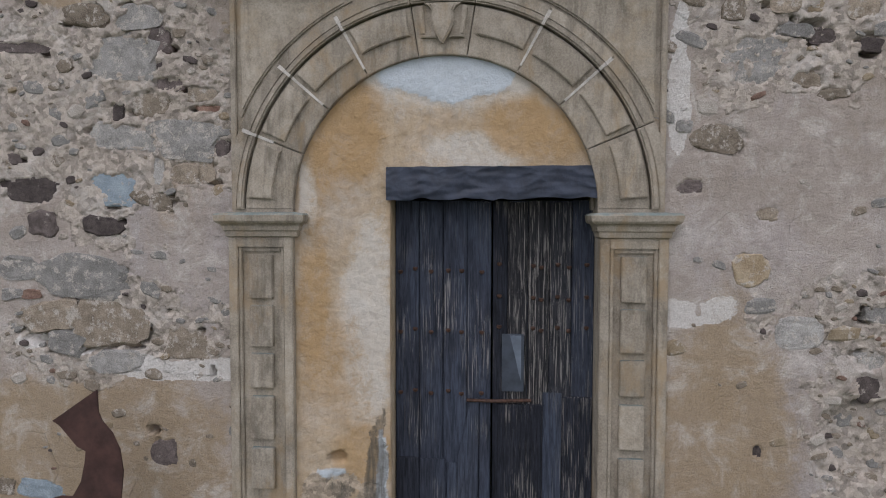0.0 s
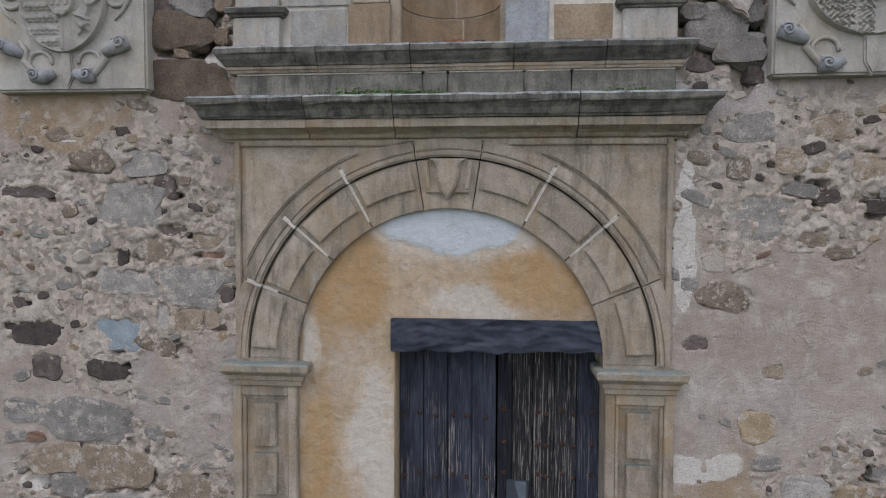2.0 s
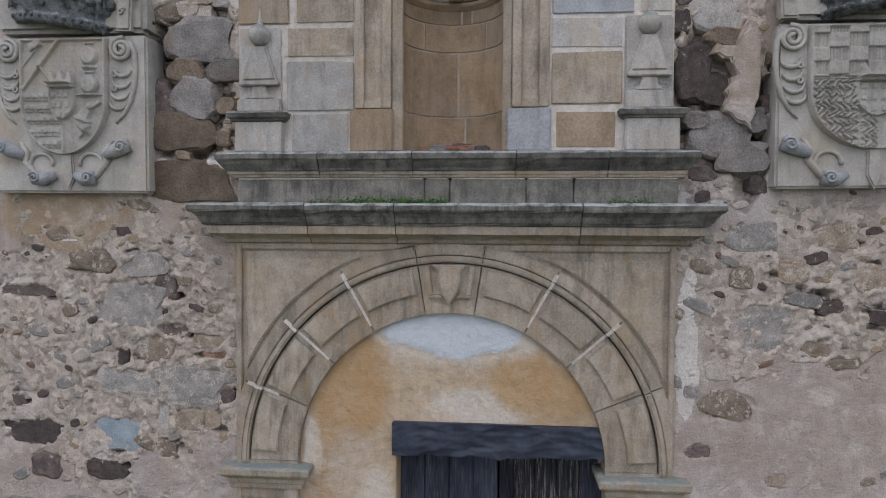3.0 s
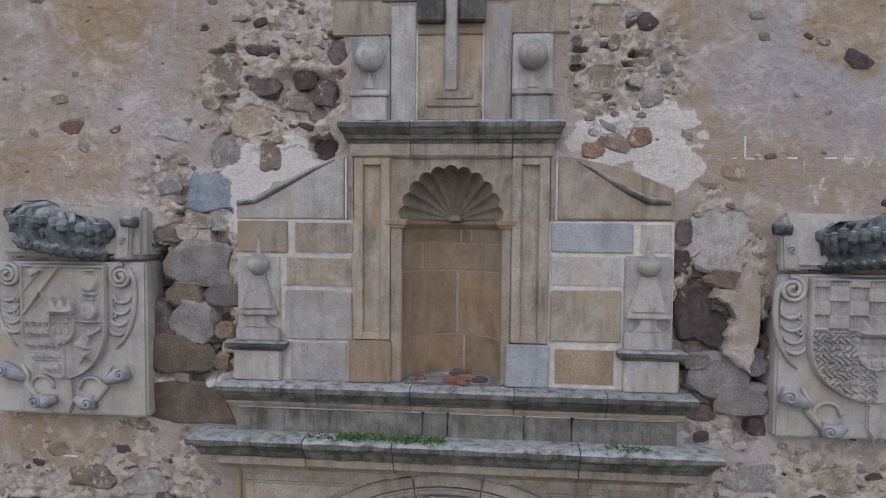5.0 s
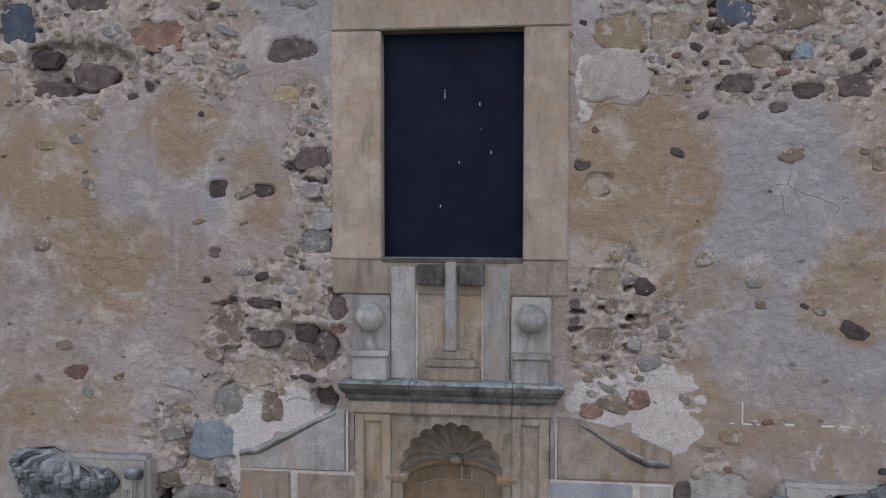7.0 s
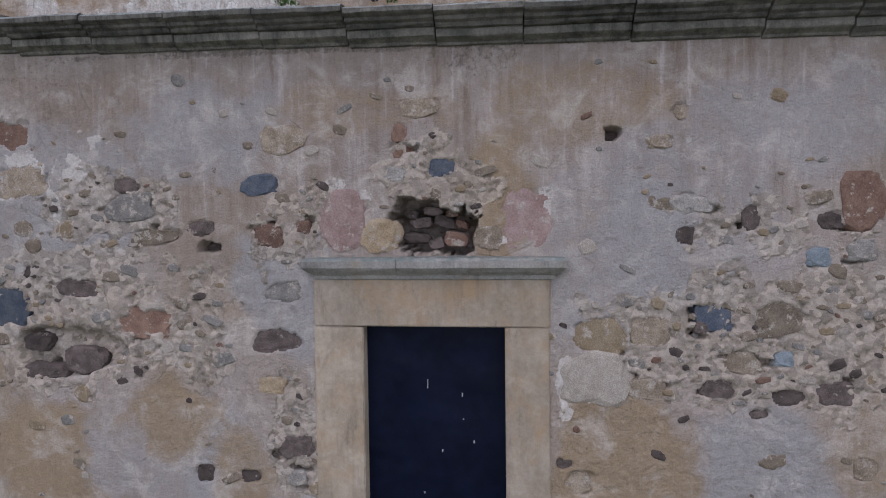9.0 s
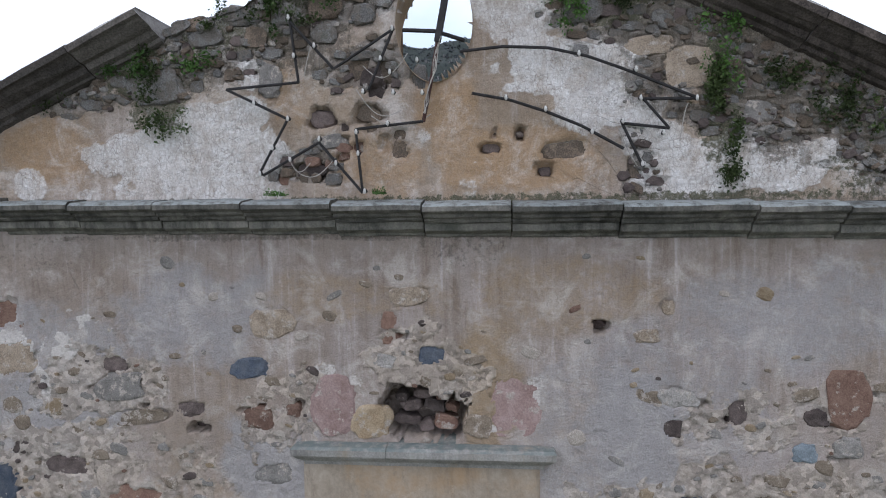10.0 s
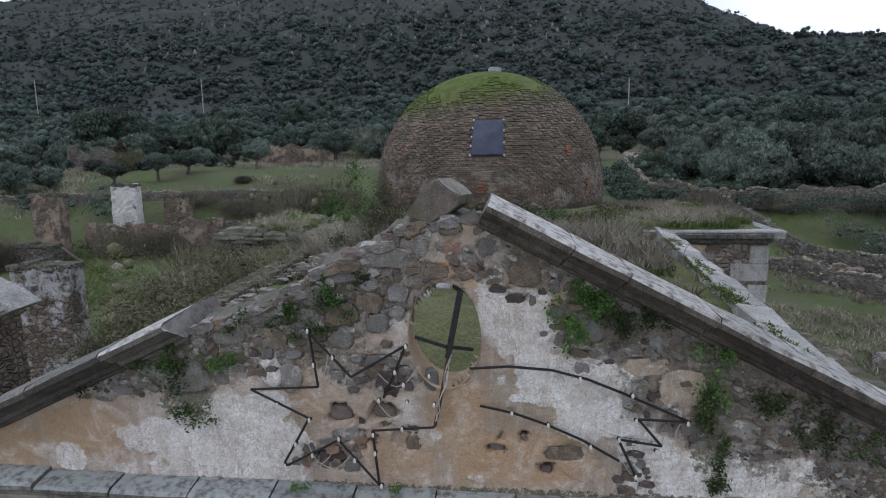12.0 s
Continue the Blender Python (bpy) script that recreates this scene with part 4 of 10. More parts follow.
# small rubble that shows between the larger stones
rubble_v, rubble_f, rubble_m = [], [], []
TONES = ["grey", "brown", "dark", "red", "ochre", "pale"]
tiny = [pebble(40 + s, 0.7, 0.35, 1) for s in range(5)]
tiny = [(np.array([v.co[:] for v in m.vertices]), [tuple(p.vertices) for p in m.polygons]) for m in tiny]
pick = random.Random(5)
placed = [(s[0], s[1], max(s[2], s[3]) * 0.5) for s in STONES]
bare_at = face.f["bare"]
count = 0
while count < 1000:
    x, z = pick.uniform(-3.5, 3.5), pick.uniform(0.1, 10.8)
    i, j = int(z / STEP), int((x + 3.7) / STEP)
    if gone[min(i, gone.shape[0] - 1), min(j, gone.shape[1] - 1)] or pick.random() > bare_at[i, j] + 0.05:
        continue
    size = pick.choice((0.03, 0.04, 0.05, 0.06, 0.08, 0.11, 0.15))
    if any((x - a) ** 2 + (z - b) ** 2 < (r + size * 0.45) ** 2 for a, b, r in placed):
        continue
    placed.append((x, z, size * 0.5))
    count += 1
    co, fs = tiny[count % 5]
    turn, w, h = pick.uniform(-0.5, 0.5), size * pick.uniform(0.9, 1.6), size * pick.uniform(0.55, 0.95)
    a, b = co[:, 0] * w, co[:, 2] * h
    moved = np.stack([x + a * math.cos(turn) - b * math.sin(turn), face.y[i, j] + 0.004 + co[:, 1] * 0.035, z + a * math.sin(turn) + b * math.cos(turn)], -1)
    base = len(rubble_v)
    rubble_v.extend(moved.tolist())
    rubble_f.extend([tuple(base + q for q in f) for f in fs])
    rubble_m.extend([pick.choices(range(6), (5, 7, 2, 1, 3, 2))[0]] * len(fs))
small_rubble = from_arrays("small_rubble", rubble_v, rubble_f, [stone_mats[t] for t in TONES])
small_rubble.data.polygons.foreach_set("material_index", rubble_m)
tagged(small_rubble, "small mixed rubble stones bedded in mortar", kind="stuff")
small_rubble.parent = wall_front

# remains of a lime line drawn on the plaster
for x0, x1, z0, z1 in ((1.932, 1.945, 6.41, 6.553), (1.86, 1.89, 6.405, 6.413), (1.94, 2.05, 6.402, 6.412), (2.21, 2.27, 6.404, 6.416), (2.436, 2.515, 6.402, 6.416), (2.55, 2.62, 6.404, 6.415), (2.31, 2.314, 6.32, 6.39), (-2.85, -2.74, 4.217, 4.227)):
    part("lime_line", block(x0, x1, -0.004, 0.05, z0, z1, 0.002, 0.002, int(x0 * 100)), porcelain, wall_front, "thin line of white lime")

# a tongue of old plaster left on the rubble beside the right coat of arms
bm = prism([(1.97, 5.73), (2.06, 5.62), (2.06, 5.3), (2.03, 5.14), (1.99, 5.0), (1.92, 5.03), (1.83, 5.12), (1.84, 5.25), (1.89, 5.36), (1.86, 5.45), (1.74, 5.5), (1.76, 5.55), (1.89, 5.55)], -0.05, 0.06, 0.012)
bmesh.ops.subdivide_edges(bm, edges=[e for e in bm.edges if e.calc_length() > 0.06], cuts=2, use_grid_fill=True)
for v in bm.verts:
    v.co.x += 0.012 * math.sin(v.co.z * 61 + v.co.x * 37)
    v.co.z += 0.01 * math.sin(v.co.x * 71 + 1.3)
    v.co.y += 0.006 * math.sin(v.co.x * 43 + v.co.z * 29)
part("plaster_patch", bm, facade_plaster, wall_front, "buff lime plaster left over the rubble")

# ---- the portal: pilasters, arch, spandrels and cornices ----
portal = thing("portal", (0, 0, 0), "weathered granite portal with panelled pilasters and a round arch", "portal")
FACE = -0.03
PANELS = ((2.322, 2.003), (1.953, 1.649), (1.596, 1.344), (1.28, 0.963), (0.897, 0.588))
CAPITAL = ((0.035, 2.45), (0.05, 2.457), (0.055, 2.492), (0.066, 2.5), (0.07, 2.53), (0.082, 2.545), (0.1, 2.552), (0.112, 2.568), (0.118, 2.608), (0.104, 2.622), (0.03, 2.63))


def pilaster(x0, x1):
    """A shaft with a sunk field, five raised panels in it, a moulded capital and a plinth."""
    mid = (x0 + x1) / 2
    border, field = 0.067, 0.038
    shaft = part("pilaster", block(x0 + border, x1 - border, FACE + field, 0.3, 0.3, 2.39, 0.0), granite, portal)
    for a, b in ((x0, x0 + border), (x1 - border, x1)):
        part("stile", block(a, b, FACE, 0.32, 0.3, 2.455, 0.006, 0.001), granite, shaft)
    part("rail", block(x0 + border, x1 - border, FACE + 0.002, 0.3, 2.375, 2.453, 0.005), granite, shaft)
    for a in (x0 + border, x1 - border - 0.028):
        part("bead", block(a, a + 0.028, FACE + 0.016, 0.2, 0.5, 2.375, 0.005), granite, shaft)
    part("bead", block(x0 + border + 0.028, x1 - border - 0.028, FACE + 0.018, 0.2, 2.343, 2.376, 0.005), granite, shaft)
    for top, low in PANELS:
        part("panel", block(mid - 0.087, mid + 0.087, FACE - 0.003, FACE + 0.045, low, top, 0.006, 0.002), granite, shaft)
    part("capital", moulding(x0 + 0.04, x1 - 0.01 if x0 < 0 else x1 - 0.04, CAPITAL, 0.2, 0.002), granite, shaft, "moulded capital with grey lichen on its top")
    part("plinth", block(x0 - 0.04, x1 + 0.04, FACE - 0.04, 0.32, 0.0, 0.34, 0.01, 0.004), granite_grey, shaft)


pilaster(-1.559, -1.082)
pilaster(1.105, 1.569)

AX, AZ, R_IN = 0.005, 2.65, 1.08
EDGE = 1.53


def arc_piece(a0, a1, r0, r1, y0, y1, bevel=0.004, steps=10):
    """A piece of a ring round the arch's centre, between two angles and two radii, cut off at the portal's edge."""
    at = lambda r, i: (AX + max(-EDGE + 0.03, min(EDGE - 0.03, r * math.cos(a0 + (a1 - a0) * i / steps))), AZ + r * math.sin(a0 + (a1 - a0) * i / steps))
    return prism([at(r0, i) for i in range(steps + 1)] + [at(r1, i) for i in range(steps + 1)][::-1], y0, y1, bevel)


JOINTS = [radians(a) for a in (0, 22.5, 41.6, 61.5, 81, 99, 119.3, 139, 158.5, 180)]
for i, (a0, a1) in enumerate(zip(JOINTS, JOINTS[1:])):
    gap = 0.0022
    ring = part("voussoir", arc_piece(a0 + gap, a1 - gap, R_IN, 1.43, FACE, 0.3, 0.006), granite, portal)
    pad = 0.03
    if i != 4:
        part("panel", arc_piece(a0 + (0.06 if i == 0 else pad), a1 - (0.06 if i == 8 else pad), 1.23, 1.412, FACE - 0.026, FACE + 0.01, 0.007), granite, ring)
    part("archivolt", arc_piece(a0 + gap, a1 - gap, 1.44, 1.485, FACE - 0.034, 0.1, 0.012), granite, ring)
    part("outer_band", arc_piece(a0 + gap, a1 - gap, 1.49, 1.575, FACE - 0.014, 0.1, 0.008), granite, ring)
    if i in (2, 3, 6, 7, 8):
        part("joint", join(arc_piece(a0 - 0.007, a0 + 0.007, 1.13 if i < 8 else 1.31, 1.43, FACE - 0.005, FACE + 0.02, 0, 2), arc_piece(a0 - 0.007, a0 + 0.007, 1.432, 1.488, FACE - 0.037, FACE, 0, 2), arc_piece(a0 - 0.009, a0 + 0.009, 1.49, 1.55, FACE - 0.017, FACE, 0, 2)), mortar, ring, "white lime joint")
# the keystone's carved shield and side strips
key = part("keystone", prism([(AX - 0.13, 4.075), (AX - 0.09, 4.05), (AX - 0.075, 4.02), (AX - 0.08, 3.95), (AX - 0.045, 3.86), (AX - 0.01, 3.805), (AX + 0.005, 3.8), (AX + 0.02, 3.82), (AX + 0.055, 3.88), (AX + 0.08, 3.95), (AX + 0.075, 4.02), (AX + 0.09, 4.05), (AX + 0.13, 4.075)], FACE - 0.05, FACE + 0.02, 0.018), granite, portal, "carved keystone shield")
for side in (-1, 1):
    part("keystone_strip", prism([(AX + side * 0.115, 3.86), (AX + side * 0.15, 3.86), (AX + side * 0.175, 4.06), (AX + side * 0.14, 4.06)], FACE - 0.03, FACE + 0.02, 0.008), granite, key)
    part("keystone_strip", prism([(AX + side * 0.045, 3.84), (AX + side * 0.15, 3.84), (AX + side * 0.15, 3.864), (AX + side * 0.06, 3.864)], FACE - 0.028, FACE + 0.02, 0.006), granite, key)


def spandrel(side):
    """The flat corner between arch and cornice: a rim, a groove and a raised field that follows the arch."""
    edge, top = AX + side * EDGE, 4.215
    n = 14
    arc = [(AX + side * min(EDGE, 1.57 * math.cos(radians(90) * i / n)), AZ + 1.57 * math.sin(radians(90) * i / n)) for i in range(n + 1)]
    body = part("spandrel", prism(arc + [(AX, top), (edge, top), (edge, AZ)], FACE + 0.022, 0.2), granite, portal)
    part("rim", prism([(edge, AZ), (edge, top), (edge - side * 0.042, top), (edge - side * 0.042, AZ)], FACE - 0.006, 0.1, 0.006), granite, body)
    part("rim", prism([(edge - side * 0.045, top), (AX + side * 0.004, top), (AX + side * 0.004, top - 0.045), (edge - side * 0.045, top - 0.045)], FACE - 0.006, 0.1, 0.006), granite, body)
    r, lim = 1.6, EDGE - 0.075
    a0, a1 = math.acos(lim / r), math.asin((top - 0.1 - AZ) / r)
    inner = [(AX + side * r * math.cos(a0 + (a1 - a0) * i / n), AZ + r * math.sin(a0 + (a1 - a0) * i / n)) for i in range(n + 1)]
    part("field", prism(inner + [(AX + side * lim, top - 0.1)], FACE - 0.004, 0.05, 0.012), granite, body)


for x0, x1 in ((-1.525, -1.076), (1.086, 1.535)):
    part("springer", block(x0, x1, FACE + 0.001, 0.3, 2.6, 2.654, 0.003), granite, portal)
spandrel(-1)
spandrel(1)
part("arch_back", arc_piece(0, math.pi, 1.06, 1.45, 0.14, 0.3, 0, 30), granite, portal)

# each cornice: pale mouldings below, a dark weathered lip above
LOWER_BED = ((0.03, 4.2), (0.036, 4.213), (0.06, 4.222), (0.075, 4.245), (0.1, 4.262), (0.13, 4.276), (0.15, 4.284), (0.153, 4.338), (0.12, 4.342))
LOWER_LIP = ((0.1, 4.335), (0.166, 4.342), (0.172, 4.356), (0.18, 4.36), (0.195, 4.395), (0.222, 4.425), (0.238, 4.432), (0.246, 4.445), (0.246, 4.474), (0.225, 4.492), (0.04, 4.5))
for i, (x0, x1) in enumerate(((-1.54, -0.97), (-0.964, -0.36), (-0.354, 0.88), (0.886, 1.545))):
    lip = part("cornice", moulding(x0, x1, LOWER_LIP, 0.25, 0.005, i, (i == 0, i == 3)), cornice_stone, portal, "dark weathered cornice block with lichen")
    part("bed_moulding", moulding(x0, x1, LOWER_BED, 0.25, 0.003, i + 7, (i == 0, i == 3)), granite, lip)
for i, (x0, x1) in enumerate(((-1.494, -0.172), (-0.166, 0.0), (0.006, 0.52), (0.526, 0.84), (0.846, 1.529))):
    part("frieze_block", block(x0, x1, -0.07, 0.25, 4.488, 4.662, 0.006, 0.003, i), frieze_stone, portal)
    part("joint", block(x0 + 0.01, x1 - 0.005, -0.073, 0.1, 4.66, 4.671, 0.002), mortar, portal, "white lime joint")
UPPER_BED = ((0.07, 4.668), (0.085, 4.673), (0.09, 4.69), (0.098, 4.695), (0.1, 4.715), (0.08, 4.718))
UPPER_LIP = ((0.07, 4.712), (0.108, 4.717), (0.118, 4.735), (0.14, 4.762), (0.155, 4.785), (0.165, 4.795), (0.166, 4.828), (0.148, 4.846), (0.0, 4.853))
for i, (x0, x1) in enumerate(((-1.455, -0.9), (-0.895, -0.25), (-0.245, 0.45), (0.455, 1.06), (1.065, 1.48))):
    lip = part("cornice", moulding(x0, x1, UPPER_LIP, 0.3, 0.004, 20 + i, (i == 0, i == 4)), cornice_stone, portal, "dark weathered cornice block with lichen")
    part("bed_moulding", moulding(x0, x1, UPPER_BED, 0.3, 0.003, 27 + i, (i == 0, i == 4)), granite, lip)

# the plastered filling beside and over the door
tx, tz = np.meshgrid(np.arange(-1.08, 1.1, 0.02), np.arange(0.0, 3.76, 0.02))
fill = Surface(tx, tz, 31)
fill.y = 0.02 + fill.y * 0.5
F = fill.blob
F("grey", 0.0, 3.54, 0.36, 0.2, 1.0, 0.25)
F("grey", -0.3, 3.58, 0.3, 0.14, 1.0, 0.3)
F("white", 0.02, 3.6, 0.46, 0.22, 1.0, 0.55)
F("grey", 0.02, 3.55, 0.72, 0.3, 0.6, 0.6)
F("grey", -0.55, 1.8, 0.22, 0.9, 0.8, 0.6)
F("grey", 0.25, 3.05, 0.5, 0.16, 0.7, 0.5)
F("grey", -0.98, 2.75, 0.08, 0.5, 0.8)
F("grey", 0.45, 3.55, 0.25, 0.15, 0.8)
F("grey", -0.75, 1.0, 0.3, 0.5, 0.4)
F("white", -0.8, 0.7, 0.2, 0.08, 0.5)
F("bare", -0.8, 0.62, 0.22, 0.16, 0.9)
F("dark", -0.75, 0.58, 0.16, 0.1, 0.6)
F("white", -0.44, 0.7, 0.05, 0.5, 0.6)
F("ochre", -0.75, 3.2, 0.35, 0.45, 0.9, 0.6)
F("ochre", 0.62, 3.2, 0.4, 0.25, 0.9, 0.6)
F("ochre", -0.95, 2.0, 0.15, 0.9, 0.7, 0.6)
F("ochre", -0.6, 0.9, 0.35, 0.3, 0.7, 0.6)
F("ochre", -0.75, 1.4, 0.3, 0.5, 0.5, 0.6)
F("dark", -0.48, 0.75, 0.1, 0.45, 0.8)
F("bare", -0.5, 0.45, 0.18, 0.35, 0.9)
F("bare", -0.95, 0.5, 0.12, 0.2, 0.9)
fill.finish()
fill.pocket(-0.78, 0.83, 0.1, 0.05, 0.06)
mx, mz = (tx[:-1, :-1] + tx[1:, 1:]) / 2, (tz[:-1, :-1] + tz[1:, 1:]) / 2
arch_keep = ((mz < AZ) | ((mx - AX) ** 2 + (mz - AZ) ** 2 < 1.12 ** 2)) & ~((mx > -0.385) & (mz < 2.8))
filling = surface_mesh("wall_filling", fill, arch_keep, door_plaster)
tagged(filling, "ochre lime plaster filling the arch, stained with a white patch", "wall", kind="structure")
under(part("reveal", block(-0.43, -0.374, 0.035, 0.3, 0.0, 2.8, 0.006), door_plaster), filling)

# ---- the old door and its lintel ----
DOOR = 0.22
door = thing("door_1", (0.36, DOOR, 0.0), "weathered black plank double door with rusty nails", "door", kind="structure")


def leaf(name, edges, top):
    lf = part(name, block(edges[0], edges[-1], DOOR + 0.03, DOOR + 0.07, 0.02, top, 0.003), door_wood, door)
    for i, (a, b) in enumerate(zip(edges, edges[1:])):
        part("plank", block(a + 0.003, b - 0.003, DOOR + 0.006 * (i % 2), DOOR + 0.03, 0.03, top - 0.012 * (i % 2), 0.004, 0.002, i), bleached_wood if a in (0.47, 0.62, 0.78) else door_wood, lf)
    return lf


left = leaf("left_leaf", (-0.372, -0.19, -0.01, 0.17, 0.35), 2.72)
right = leaf("right_leaf", (0.362, 0.47, 0.62, 0.78, 0.94, 1.105), 2.72)
for lf, xs, zs in ((left, (-0.33, -0.22, -0.1, 0.03, 0.13, 0.28), (2.2, 1.745, 1.28)), (right, (0.41, 0.66, 0.72, 0.84, 0.92, 1.05), (2.24, 2.0, 1.77))):
    for z in zs:
        for i, x in enumerate(xs):
            part("nail", lathe([(0.004, -0.018), (0.017, -0.008), (0.02, 0.006), (0.012, 0.012)], x, DOOR - 0.004, z + 0.012 * math.sin(x * 30 + z), 8), rusty_iron, lf)
part("lock_plate", block(0.43, 0.595, DOOR - 0.018, DOOR - 0.012, 1.3, 1.73, 0.003, 0.004), zinc, right, "grey sheet-metal patch")
part("bar", rod([(0.17, DOOR - 0.02, 1.225), (0.4, DOOR - 0.026, 1.225), (0.65, DOOR - 0.02, 1.235)], 0.013), rusty_iron, left, "rusty iron bar")
part("plate_fold", prism([(0.49, 1.72), (0.574, 1.72), (0.574, 1.38), (0.555, 1.44), (0.53, 1.56)], DOOR - 0.022, DOOR - 0.017, 0.001), fold_zinc, right, "paler bent corner of the metal patch")
part("patch_board", prism([(0.102, 0.03), (0.25, 0.03), (0.262, 1.25), (0.196, 1.21), (0.102, 0.77)], DOOR - 0.018, DOOR + 0.002, 0.004), slate_wood, left, "slanting grey patch board")
for i, (x0, x1, z0, z1) in enumerate(((0.268, 0.342, 0.03, 1.24), (0.02, 0.096, 0.03, 0.74), (-0.366, -0.19, 0.03, 0.775), (-0.184, 0.012, 0.03, 0.77))):
    part("patch_board", block(x0, x1, DOOR - 0.016, DOOR + 0.002, z0, z1, 0.004, 0.004, i), slate_wood if i == 1 else door_wood, left)
for i, (x0, x1, z0, z1) in enumerate(((0.4, 0.728, 0.03, 1.2), (0.735, 0.875, 0.03, 1.295), (0.885, 1.095, 0.03, 1.265))):
    part("patch_board", block(x0, x1, DOOR - 0.014, DOOR + 0.002, z0, z1, 0.004, 0.004, i + 9), slate_wood if i == 1 else door_wood, right)


def sheet(name, x0, x1, z0, z1, y, sag, material, parent=None, seed=0, step=0.02, creased=0.0, ragged=0.0):
    """A hanging sheet with soft folds and a back."""
    nx, nz = int((x1 - x0) / step), int((z1 - z0) / step)
    X, Z = np.meshgrid(np.linspace(x0, x1, nx + 1), np.linspace(z0, z1, nz + 1))
    Y = y + sag * (fbm(X, Z, 2.2, 3, seed) - 0.5) * 2 + sag * 0.5 * (fbm(X, Z * 3.0, 3.0, 3, seed + 3) - 0.5) + sag * creased * np.abs(fbm(X * 0.6 + Z * 1.6, Z * 2.2 - X * 0.5, 5.0, 3, seed + 7) - 0.5)
    Z = Z + ragged * (fbm(X, X * 0, 6.0, 3, seed + 8) - 0.5) * np.where(Z < (z0 + z1) / 2, 1.0, 0.3)
    v = [(X[i, j], Y[i, j] + d, Z[i, j]) for d in (0, 0.004) for i in range(nz + 1) for j in range(nx + 1)]
    f = []
    for k in (0, 1):
        o = k * (nx + 1) * (nz + 1)
        for i in range(nz):
            for j in range(nx):
                q = (o + i * (nx + 1) + j, o + i * (nx + 1) + j + 1, o + (i + 1) * (nx + 1) + j + 1, o + (i + 1) * (nx + 1) + j)
                f.append(q if k == 0 else q[::-1])
    ob = from_arrays(name, v, f, material, None, True)
    if parent:
        under(ob, parent)
    return ob


lintel = thing("lintel", (0.36, 0.1, 2.72), "wooden lintel beam wrapped in creased dark plastic over the door", "lintel")
part("beam", block(-0.37, 1.09, 0.0, 0.29, 2.74, 2.93, 0.015), door_wood, lintel)
sheet("wrapping", -0.4, 1.085, 2.73, 2.955, -0.03, 0.034, tarp_grey, lintel, 4, 0.01, 1.3, 0.05)
part("wrapping_top", block(-0.395, 1.08, -0.012, 0.2, 2.935, 2.95, 0.004, 0.004), tarp_grey, lintel)

# ---- the niche storey over the portal ----
niche = thing("niche_storey", (0, 0, 4.85), "granite niche storey with shell niche, ashlar sides and ball finials", "niche")
ASHLAR = [granite, granite_grey, granite_ochre, granite_blue]
LEFT_BLOCKS = ((-1.12, -0.705, 4.856, 5.128, 1), (-1.152, -0.668, 5.142, 5.488, 1), (-1.152, -0.668, 5.514, 5.724, 0), (-1.502, -1.131, 5.75, 5.972, 0), (-1.085, -0.668, 5.747, 5.972, 0))
RIGHT_BLOCKS = ((0.717, 1.131, 4.876, 5.13, 2), (0.69, 1.165, 5.17, 5.522, 0), (0.685, 1.165, 5.548, 5.755, 1), (0.688, 1.233, 5.777, 5.974, 3), (1.27, 1.49, 5.777, 5.98, 1))
SHOULDER = {-1: [(0.735, 5.99), (1.505, 5.985), (1.505, 6.115), (1.4, 6.13), (1.17, 6.25), (0.98, 6.34), (0.8, 6.42), (0.735, 6.42)],
            1: [(0.725, 5.998), (1.488, 6.0), (1.488, 6.205), (1.33, 6.275), (1.18, 6.335), (1.0, 6.38), (0.8, 6.42), (0.725, 6.42)]}
CURL = {-1: [(0.8, 6.4), (0.95, 6.33), (1.1, 6.25), (1.25, 6.17), (1.37, 6.11), (1.5, 6.09)],
        1: [(0.84, 6.395), (0.97, 6.325), (1.1, 6.245), (1.22, 6.175), (1.33, 6.125), (1.47, 6.115)]}
